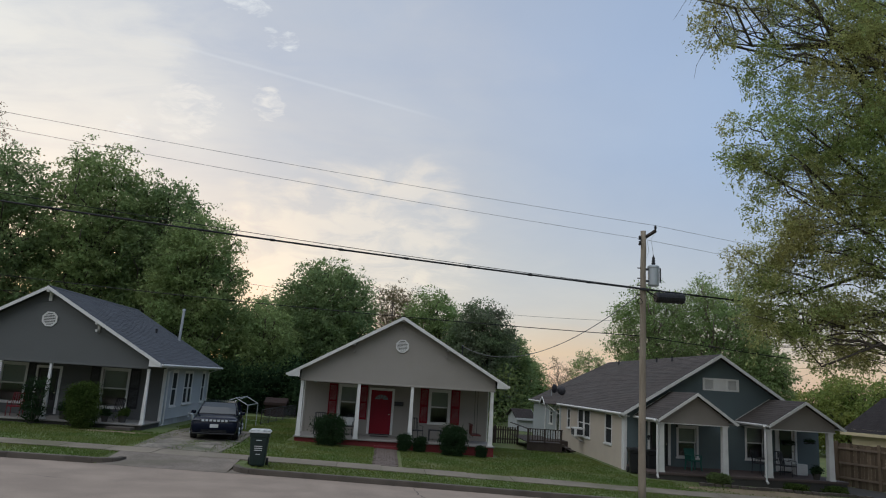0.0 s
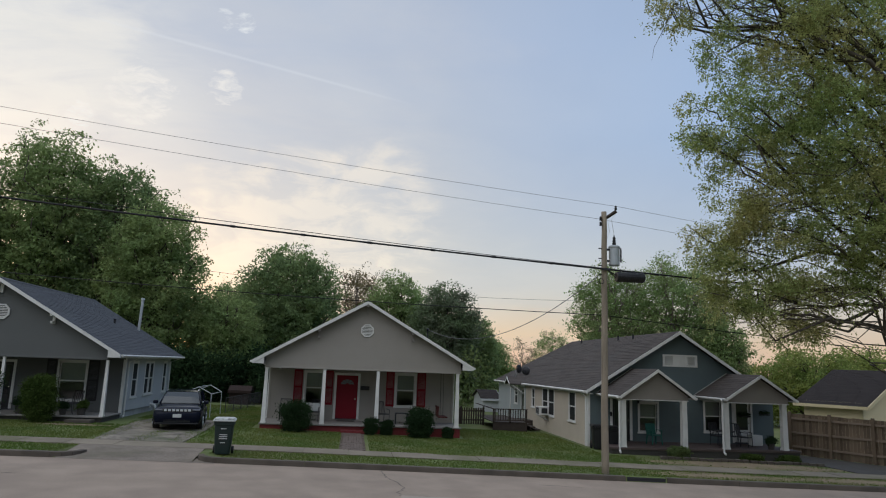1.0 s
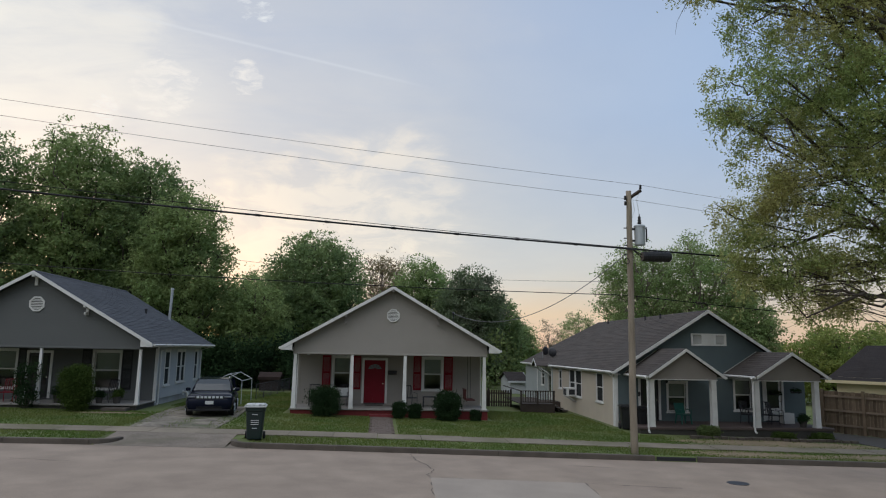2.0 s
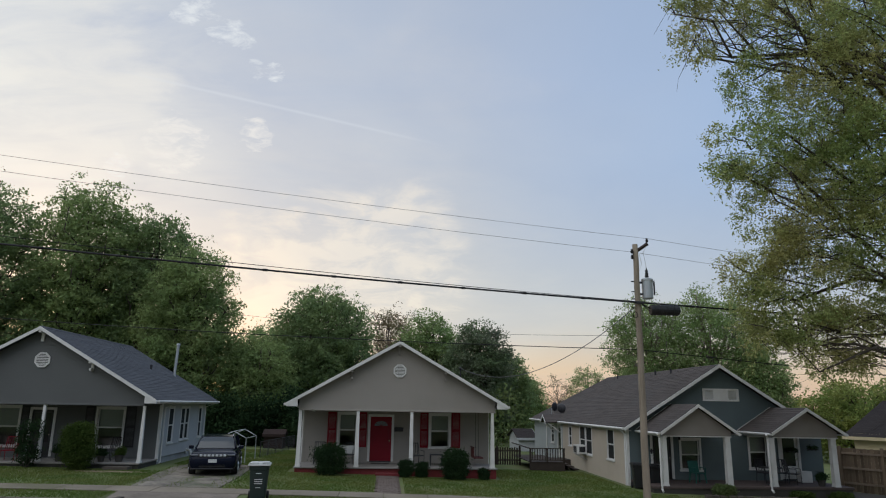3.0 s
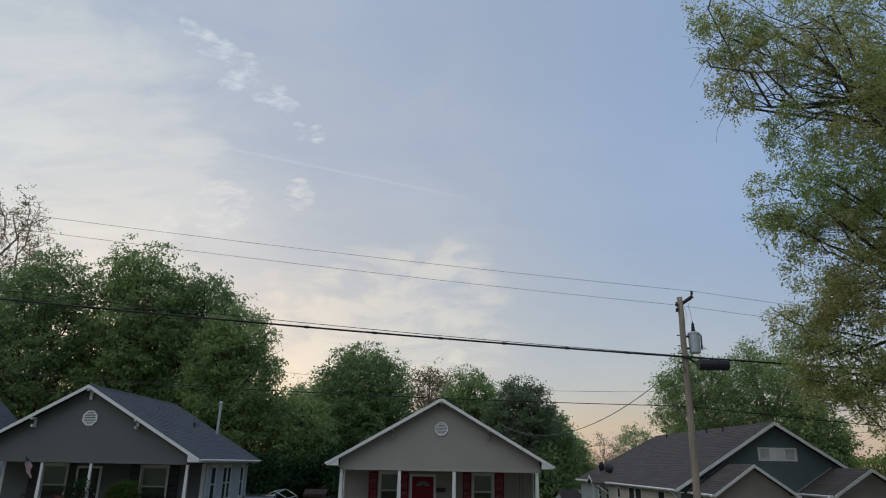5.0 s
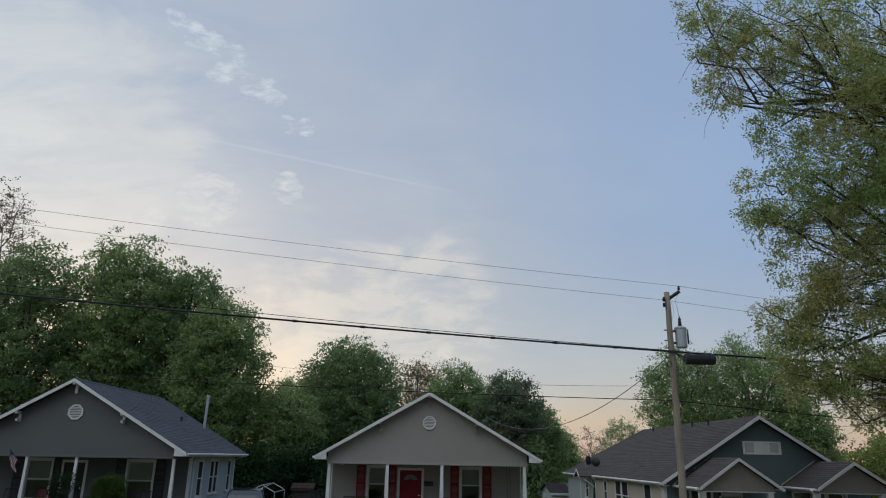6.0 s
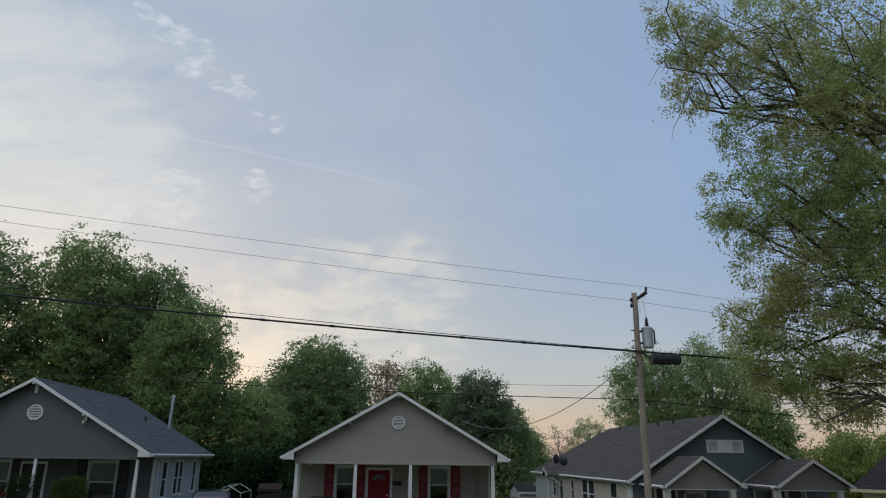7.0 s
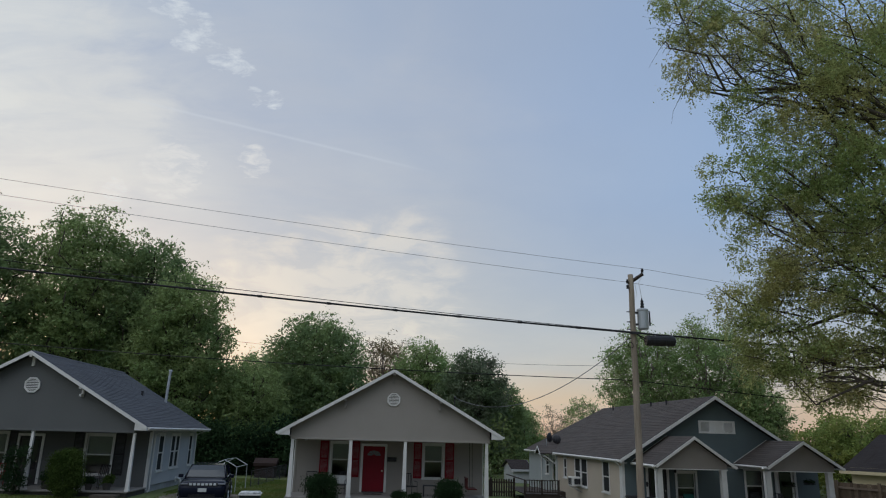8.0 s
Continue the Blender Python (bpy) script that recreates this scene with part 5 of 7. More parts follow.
def oak():
    rng = np.random.default_rng(5)
    x0, y0 = OAK
    z0 = gz(x0, 23)
    lobes = [(10.9, 20.0, 16.6, 1.5, 1.6, 1.5), (12.6, 20.3, 18.2, 2.2, 2.2, 2.0), (13.4, 19.6, 15.6, 2.2, 2.2, 1.7), (16.5, 20.5, 19.0, 3.6, 3.2, 3.0),
             (17.0, 19.8, 15.2, 3.2, 3.0, 2.6), (11.75, 20.2, 11.6, 1.6, 1.8, 1.5), (13.8, 20.0, 12.6, 2.2, 2.2, 1.8), (12.9, 20.4, 9.8, 1.7, 1.8, 1.4),
             (16.3, 20.4, 11.6, 3.0, 3.0, 2.4), (19.6, 20.2, 13.5, 3.4, 3.4, 3.4), (13.6, 20.6, 8.2, 1.9, 1.9, 1.2), (16.2, 20.3, 8.6, 2.6, 2.4, 1.6),
             (19.4, 20.6, 9.0, 2.8, 2.8, 2.0), (13.3, 21.0, 6.1, 1.9, 1.8, 0.9), (15.6, 21.2, 6.2, 2.0, 1.8, 0.8), (18.4, 20.8, 6.6, 2.4, 2.2, 0.9),
             (14.9, 21.6, 4.9, 1.6, 1.4, 0.6), (21.5, 20.5, 17.5, 4.0, 4.0, 4.0), (23.5, 21.5, 12.0, 4.0, 4.0, 4.0), (26.5, 21.0, 15.0, 4.5, 4.5, 4.5),
             (10.2, 20.1, 17.6, 1.2, 1.3, 1.2), (10.0, 20.0, 15.2, 0.9, 1.0, 0.7), (9.5, 20.0, 18.7, 1.0, 1.1, 0.9), (9.4, 20.1, 16.4, 0.6, 0.7, 0.6), (11.9, 20.0, 14.0, 1.3, 1.2, 0.9), (10.9, 20.1, 10.9, 0.7, 0.8, 0.7), (15.0, 20.6, 16.8, 2.0, 2.0, 1.9), (18.6, 20.3, 16.6, 3.0, 3.0, 3.0), (15.2, 20.1, 10.6, 2.0, 2.0, 1.6),
             (15.0, 20.4, 14.0, 2.2, 2.2, 1.9), (18.0, 20.4, 10.8, 2.6, 2.6, 2.2), (12.6, 20.6, 8.5, 1.1, 1.3, 0.8), (12.2, 20.8, 6.6, 1.3, 1.3, 0.9), (11.7, 20.9, 7.6, 1.1, 1.1, 0.9), (12.1, 20.9, 5.6, 1.1, 1.1, 0.7), (13.0, 20.8, 5.2, 0.9, 1.0, 0.6), (17.6, 20.6, 7.6, 2.4, 2.2, 1.2)]
    t = thing("oak_tree", x0, y0, z0, "large spreading oak with olive-green spring leaves and catkins", "tree")
    mb = MB()
    loc = [(a - x0, b - y0, c - z0, d, e, f) for a, b, c, d, e, f in lobes]
    spine = limb(mb, rng, (0, 0, -0.2), (0.3, 0.2, 13.5), 0.55, 0.22, 0.02, 10, 12)
    tips = []
    for l in loc:
        h = min(max(l[2] * 0.72, 3.2), 12.5)
        s = Vector((0.1, 0.1, h))
        e = Vector(l[:3])
        r = 0.03 + 0.006 * (e - s).length
        pts = limb(mb, rng, s, e, r + 0.03, 0.022, 0.10, 8, 8)
        for k in range(6):
            o = pts[rng.integers(3, 9)]
            d = rng.normal(size=3)
            d /= np.linalg.norm(d)
            q = e + Vector(d * np.array(l[3:]) * rng.uniform(0.6, 0.95))
            sub = limb(mb, rng, o, q, 0.03, 0.008, 0.12, 5, 5)
            for j in range(2):
                d = Vector(rng.normal(size=3)) * 0.35
                d.z -= 0.25
                limb(mb, rng, sub[rng.integers(2, 6)], q + d, 0.012, 0.004, 0.12, 3, 3)
    part("trunk", mb, BARK, t, smooth=True)
    thin = [(a, b, c, d, e * 0.75, f) for a, b, c, d, e, f in loc]
    seen = [l for l in thin if l[0] + x0 < 18.8]
    high = [l for l in seen if l[2] + z0 > 13.0]
    deep = [l for l in seen if 7.2 < l[2] + z0 <= 13.0]
    low = [l for l in seen if l[2] + z0 <= 7.2]
    far = [l for l in thin if l[0] + x0 >= 18.8]
    q0, c0 = sprays(rng, high, 80000, 0.046, 0.42, 24, 0.14, 0.9, 0.8)
    q1, c1 = sprays(rng, deep, 95000, 0.046, 0.38, 24, 0.14, 0.6, 0.8)
    q3, c3 = sprays(rng, low, 30000, 0.047, 0.30, 30, 0.17, 0.6, 0.8)
    q2, _ = sprays(rng, far, 18000, 0.11, 0.4, 24, 0.35, 0.3, 1.5)
    q4, _ = sprays(rng, [(a, b, c, d * 0.8, e * 0.8, f * 0.8) for a, b, c, d, e, f in high + deep if a + x0 > 15.5], 3500, 0.075, 0.1, 24, 0.3, 0.4, 1.4)
    quad, clump = np.concatenate([q0, q1, q2, q3, q4]), np.concatenate([c0, c1, c3])
    # hanging sprays of leaves and catkins round the outside
    strands = []
    for c in clump[rng.permutation(len(clump))[:1100]]:
        k = rng.integers(14, 30)
        drop = np.linspace(0, rng.uniform(0.4, 1.0), k)
        side = rng.normal(size=2) * 0.25
        pts = np.column_stack([c[0] + side[0] * drop, c[1] + side[1] * drop, c[2] - drop]) + rng.normal(size=(k, 3)) * 0.05
        a = rng.normal(size=(k, 3)) * np.array([0.5, 0.5, 1.0])
        a /= np.linalg.norm(a, axis=1)[:, None]
        b = np.cross(a, rng.normal(size=(k, 3)))
        b /= np.linalg.norm(b, axis=1)[:, None]
        s = (0.055 * (0.6 + 0.8 * rng.random(k)))[:, None]
        strands.append(np.stack([pts - a * s, pts + b * s * 0.4, pts + a * s, pts - b * s * 0.4], axis=1).reshape(-1, 3))
    quad = np.concatenate([quad] + strands)
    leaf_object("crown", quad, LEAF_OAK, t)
    return t


oak()


# ================= utility pole and wires =================
POLE = (8.36, 22.1)


def utility_pole():
    x0, y0 = POLE
    z0 = gz(x0, y0)
    t = thing("utility_pole", x0, y0, z0, "weathered wooden utility pole with transformer", "utility pole")
    H = 8.70 - z0
    rng = np.random.default_rng(3)
    pts = [(rng.normal() * 0.006, rng.normal() * 0.006, -0.3 + (H + 0.3) * k / 14) for k in range(15)]
    part("pole", MB().tube(pts, [0.125 - 0.035 * k / 14 for k in range(15)], 14), POLEWOOD, t, smooth=True)
    arm = MB()
    a, b = Vector((-0.08, 0.04, H - 0.32)), Vector((0.40, -0.12, H + 0.02))
    arm.tube([a, b], 0.06, 4)
    part("bracket_arm", arm, DECKWOOD, t)

    def insulator(x, y, z):
        prof = ((0.0, 0.02), (0.02, 0.055), (0.05, 0.03), (0.07, 0.055), (0.10, 0.03), (0.13, 0.045), (0.15, 0.02))
        return MB().tube([(x, y, z + h) for h, _ in prof], [r for _, r in prof], 10)
    for q in ((0.38, -0.12, H + 0.06), (-0.14, -0.05, H - 0.33), (-0.14, -0.05, H - 0.52)):
        part("insulator", insulator(*q), BLACKPLASTIC, t, smooth=True)
    # transformer can
    zc = 6.82 - z0
    can = MB()
    prof = ((0.0, 0.10), (0.0, 0.175), (0.03, 0.185), (0.60, 0.185), (0.62, 0.20), (0.66, 0.20), (0.69, 0.17), (0.73, 0.05))
    can.tube([(0.36, 0, zc + h) for h, _ in prof], [r for _, r in prof], 18)
    tr = part("transformer", can, METAL, t, "grey cylindrical transformer can")
    bush = ((0.0, 0.05), (0.06, 0.07), (0.10, 0.045), (0.14, 0.065), (0.19, 0.04), (0.24, 0.055), (0.30, 0.02), (0.36, 0.015))
    part("bushing", MB().tube([(0.36, 0, zc + 0.72 + h) for h, _ in bush], [r for _, r in bush], 10), BLACKPLASTIC, tr, smooth=True)
    part("arrester", MB().tube([(0.58, -0.05, zc + 0.12), (0.58, -0.05, zc + 0.58)], 0.03, 8).tube([(0.52, 0, zc + 0.58), (0.6, -0.05, zc + 0.62)], 0.015, 6), DARKMETAL, tr)
    for zz in (zc + 0.12, zc + 0.52):
        part("hanger", MB().box(0.08, 0.2, -0.05, 0.05, zz, zz + 0.06), DARKMETAL, tr)
    jump = [(0.38, -0.12, H + 0.0), (0.24, -0.08, H - 0.3), (0.30, -0.05, H - 0.55), (0.36, 0, zc + 1.05)]
    part("jumper_wire", MB().tube(jump, 0.008, 5), PALE, t)
    part("jumper_wire", MB().tube([(0.1, -0.1, H - 0.35), (0.16, -0.1, H - 0.7), (0.05, -0.12, H - 1.0)], 0.008, 5), PALE, t)
    for zz in (H - 1.3, H - 1.65, H - 1.9, H - 2.2):
        part("bolt", MB().tube([(-0.2, 0, zz), (-0.08, 0, zz)], 0.02, 6), DARKMETAL, t)
    part("clamp", MB().box(-0.16, 0.18, -0.2, -0.1, 6.62 - z0, 6.70 - z0, 0.01), DARKMETAL, t)
    part("wire_coil", MB().tube([(-0.15 + 0.08 * math.cos(a), -0.13 + 0.03 * math.sin(2 * a), 6.25 - z0 + 0.1 * math.sin(a)) for a in [k * 0.7 for k in range(20)]], 0.012, 5), CABLE, t)
    return t


utility_pole()


def wire(name, label, pts, r, sag=0.0, mat=CABLE, n=40, lash=0.0):
    """A hanging cable through the given places, each span sagging."""
    mb = MB()
    line = []
    for (a, b) in zip(pts, pts[1:]):
        a, b = Vector(a), Vector(b)
        for k in range(n):
            u = k / n
            p = a.lerp(b, u)
            p.z -= 4 * sag * u * (1 - u) * (b - a).length / 30
            line.append(p)
    line.append(Vector(pts[-1]))
    mb.tube(line, r, 6)
    if lash:
        for k in range(6, len(line) - 2, 3):
            d = (line[k + 1] - line[k]).normalized()
            mb.tube([line[k] - d * 0.07, line[k] + d * 0.07], r + lash, 6)
    return single(name, mb, mat, label, "cable", smooth=True, group="overhead wires")


def left_end(u, elev, z0, sag, yl=16.0, x0=8.4, y0=22.1, xl=-32.0):
    """Where a wire ends at the next pole, out of view, so that it passes the way (u, elev) from the eye."""
    s = (x0 - u * y0) / ((x0 - xl) + u * (yl - y0))
    y = y0 + (yl - y0) * s
    drop = 4 * sag * s * (1 - s) * math.hypot(x0 - xl, yl - y0) / 30
    return (xl, yl, z0 + (3.2 + elev * y + drop - z0) / s)


wire("power_wire", "thin overhead power wire", [left_end(-0.5425, 0.3457, 8.90, 0.25), (8.74, 21.98, 8.90), (45, 22.3, 5.6)], 0.0058, 0.25, WIREGREY)
wire("power_wire", "thin overhead power wire", [left_end(-0.539, 0.3226, 8.42, 0.25), (8.22, 22.05, 8.42), (45, 22.3, 5.3)], 0.0058, 0.25, WIREGREY)
wire("phone_cable", "thick black lashed telephone cable", [left_end(-0.525, 0.2131, 6.66, 0.2), (8.36, 21.94, 6.66), (45, 22.2, 5.9)], 0.030, 0.2, CABLE, 60, 0.012)
wire("phone_cable", "thin black cable strung beside the thick one", [left_end(-0.30, 0.205, 6.70, 0.3), (8.30, 21.97, 6.70), (45, 22.2, 5.75)], 0.010, 0.3)
wire("power_wire", "thin black low cable behind the pole", [left_end(-0.39, 0.1027, 5.12, 0.3, 30.0), (8.36, 22.3, 5.12), (45, 26, 3.8)], 0.014, 0.3)
wire("power_wire", "thin distant power wire behind the trees", [(-50, 90, 18.2), (86, 90, 18.2)], 0.022, 1.24, CABLE, 60)
for ux in (-50, 86):
    far_pole = thing("utility_pole", ux, 90.0, gz(ux, 90), "tall distant wooden power pole", "utility pole")
    part("pole", MB().tube([(0, 0, -0.3), (0, 0, 18.3 - gz(ux, 90))], [0.2, 0.12], 10), POLEWOOD, far_pole, smooth=True)
    part("crossarm", MB().box(-0.06, 0.06, -0.9, 0.9, 18.0 - gz(ux, 90), 18.12 - gz(ux, 90)), POLEWOOD, far_pole)
wire("service_drop", "twisted black service cable down to the beige house", [(8.22, 22.1, 6.50), (3.93, 37.0, 5.15)], 0.014, 2.35, WIREGREY)
mast = thing("service_mast", 3.93, 37.0, 4.03, "short grey service mast on the roof", "service mast")
part("pipe", MB().tube([(0, 0, -0.1), (0, 0, 1.04)], 0.028, 8), DARKMETAL, mast)
part("weatherhead", MB().tube([(0, 0, 1.04), (0, -0.03, 1.14), (0, -0.12, 1.11)], [0.045, 0.06, 0.04], 8), DARKMETAL, mast)

drum = MB()
prof = ((0, 0.06), (0.0, 0.16), (0.05, 0.175), (0.2, 0.17), (0.5, 0.175), (0.85, 0.17), (0.95, 0.175), (0.99, 0.15), (1.0, 0.06))
drum.tube([(h, 0, 0) for h, _ in prof], [r for _, r in prof], 14)
for k in range(7):
    drum.tube([(0.12 + k * 0.13, 0, 0), (0.14 + k * 0.13, 0, 0)], 0.185, 14)
drum.tube([(-0.3, 0.0, 0.2), (0.0, 0, 0.05)], 0.02, 6).tube([(-0.3, 0.0, 0.2), (0.0, 0, -0.05)], 0.015, 6)
drum.tube([(0.15, 0, 0.1), (0.15, 0, 0.27)], 0.012, 5).tube([(0.9, 0, 0.1), (0.9, 0, 0.25)], 0.012, 5)
single("splice_case", drum, BLACKPLASTIC, "black ribbed cable splice case hanging from the cable", "splice case", 8.72, 21.94, 6.42)


# ================= bushes =================
def bush(name, label, x, y, w, h, leaf, count, size, seed, z=None):
    rng = np.random.default_rng(seed)
    z0 = gz(x, y) if z is None else z
    t = thing(name, x, y, z0, label, "bush")
    lobes = [(0, 0, h * 0.53, w * 0.47, w * 0.44, h * 0.48)]
    for sx in (-1, 1):
        for sy in (-1, 1):
            for hz in (0.27, 0.68):
                o = 0.15 if hz < 0.5 else 0.165
                lobes.append((sx * w * o + w * rng.normal() * 0.03, sy * w * o, h * (hz + rng.normal() * 0.02), w * 0.27, w * 0.27, h * 0.25))
    quad, _ = crown_mesh(rng, lobes, int(count * 1.8), size * 0.85, 0.75)
    quad[:, 2] = np.clip(quad[:, 2], 0.02, h * 1.05)
    mb = MB()
    for k in range(6):
        a = k * 1.05
        limb(mb, rng, (0.03 * math.cos(a), 0.03 * math.sin(a), -0.05), (w * 0.3 * math.cos(a), w * 0.3 * math.sin(a), h * 0.7), 0.02, 0.006, 0.1, 4, 5)
    part("stems", mb, BARK, t)
    leaf_object("foliage", quad, leaf, t)
    return t


bush("bush", "clipped rounded dark-green shrub by the porch", -2.32, 30.2, 1.35, 1.28, LEAF_HEDGE, 7000, 0.045, 1)
bush("bush", "clipped rounded dark-green shrub by the porch", 3.04, 30.2, 1.15, 1.28, LEAF_HEDGE, 7000, 0.045, 2)
bush("bush", "small dark-green shrub by the porch", 0.92, 30.3, 0.6, 0.75, LEAF_HEDGE, 3000, 0.04, 3)
bush("bush", "small dark-green shrub by the porch", 1.62, 30.5, 0.55, 0.65, LEAF_HEDGE, 2600, 0.04, 4)
bush("bush", "small round shrub at the porch corner", 4.3, 30.4, 0.5, 0.5, LEAF_HEDGE, 2200, 0.035, 5)
bush("bush", "large clipped green shrub before the grey porch", -12.43, 29.7, 1.18, 1.85, LEAF_BUSH, 11000, 0.05, 6)
bush("bush", "leafy climbing shrub on the porch", -14.55, 30.0, 0.85, 2.0, LEAF_HEDGE, 1300, 0.06, 7)
bush("bush", "low flowering shrub by the blue porch", 13.4, 27.1, 0.8, 0.48, LEAF_THICKET, 2500, 0.05, 8)
bush("bush", "low shrub by the blue porch steps", 16.6, 27.1, 0.9, 0.3, LEAF_BUSH, 1800, 0.045, 9)
bush("bush", "low shrub by the blue porch steps", 18.3, 27.2, 0.8, 0.32, LEAF_BUSH, 1600, 0.045, 10)


def wheeled_bin(x, y, z, turn, mat, label, h=1.08, lid_mat=None):
    t = thing("wheeled_bin", x, y, z, label, "rubbish bin", turn=turn)
    body = MB()
    i = 0
    rings = ((0.05, 0.225, 0.26), (0.10, 0.235, 0.27), (h * 0.80, 0.285, 0.335), (h * 0.82, 0.31, 0.36), (h * 0.92, 0.315, 0.37))
    n = 20
    for z_, rx, ry in rings:
        for k in range(n):
            a = 2 * math.pi * k / n
            c, s = math.cos(a), math.sin(a)
            e = 0.35
            body.v.append((rx * math.copysign(abs(c) ** e, c), ry * math.copysign(abs(s) ** e, s), z_))
    for r in range(len(rings) - 1):
        for k in range(n):
            q = r * n
            body.f.append((q + k, q + (k + 1) % n, q + n + (k + 1) % n, q + n + k))
    body.f.append(tuple(reversed(range(n))))
    body.f.append(tuple(range((len(rings) - 1) * n, len(rings) * n)))
    part("body", body, mat, t, smooth=False)
    lid = MB().box(-0.335, 0.335, -0.40, 0.39, h * 0.925, h * 0.965, 0.015).box(-0.29, 0.29, -0.34, 0.33, h * 0.965, h, 0.02)
    lid.tube([(-0.3, 0.4, h * 0.93), (0.3, 0.4, h * 0.93)], 0.025, 8)
    part("lid", lid, lid_mat or mat, t, "bleached and flaking pale lid" if lid_mat else "")
    for sx in (-1, 1):
        part("wheel", MB().tube([(sx * 0.24, 0.28, 0.12), (sx * 0.31, 0.28, 0.12)], 0.12, 16), RUBBER, t)
    return t, h


tb, hb = wheeled_bin(-3.88, 22.5, gz(-3.88, 22.5), 6, BINGREEN, "dark green wheeled bin with pale lid edge on the verge", 1.12, WORNLID)
# a plain pale strip along the front of the lid
part("lid_edge", MB().box(-0.33, 0.33, -0.415, -0.402, hb * 0.93, hb * 0.962), PALE, tb, "pale front edge of the lid")
for k, (w, zz) in enumerate(((0.08, 0.80), (0.12, 0.62), (0.12, 0.56), (0.12, 0.50), (0.07, 0.38))):
    yy = -(0.27 + 0.065 * (zz * 1.12 - 0.1) / 0.8) - 0.006
    part("printed_bar", MB().box(-w, w, yy - 0.004, yy + 0.004, zz * 1.0, zz * 1.0 + 0.022), PALE, tb)
wheeled_bin(10.75, 29.2, gz(10.75, 29.2), -10, BLACKPLASTIC, "black wheeled bin beside the blue house", 1.05)
wheeled_bin(11.35, 29.1, gz(11.35, 29.1), 5, BLACKPLASTIC, "black wheeled bin beside the blue house", 1.02)


# ================= parked car and carport frame =================
def loft(rings):
    """Skin a row of closed rings of equal length."""
    mb = MB()
    n = len(rings[0])
    for r in rings:
        mb.v += [tuple(p) for p in r]
    for k in range(len(rings) - 1):
        for j in range(n):
            a = k * n
            mb.f.append((a + j, a + (j + 1) % n, a + n + (j + 1) % n, a + n + j))
    mb.f += [tuple(reversed(range(n))), tuple(range((len(rings) - 1) * n, len(rings) * n))]
    return mb


def ring(y, w, z0, z1, shoulder=0.85, tuck=0.93):
    """A car's cross section at y: half width w, from z0 to z1."""
    pts = [(-w * tuck, z0), (-w, z0 + (z1 - z0) * 0.25), (-w, z0 + (z1 - z0) * 0.62), (-w * 0.97, z0 + (z1 - z0) * 0.86), (-w * shoulder, z1), (-w * 0.4, z1 + 0.015)]
    full = pts + [(-x, z) for x, z in reversed(pts)]
    return [(x, y, z) for x, z in full]


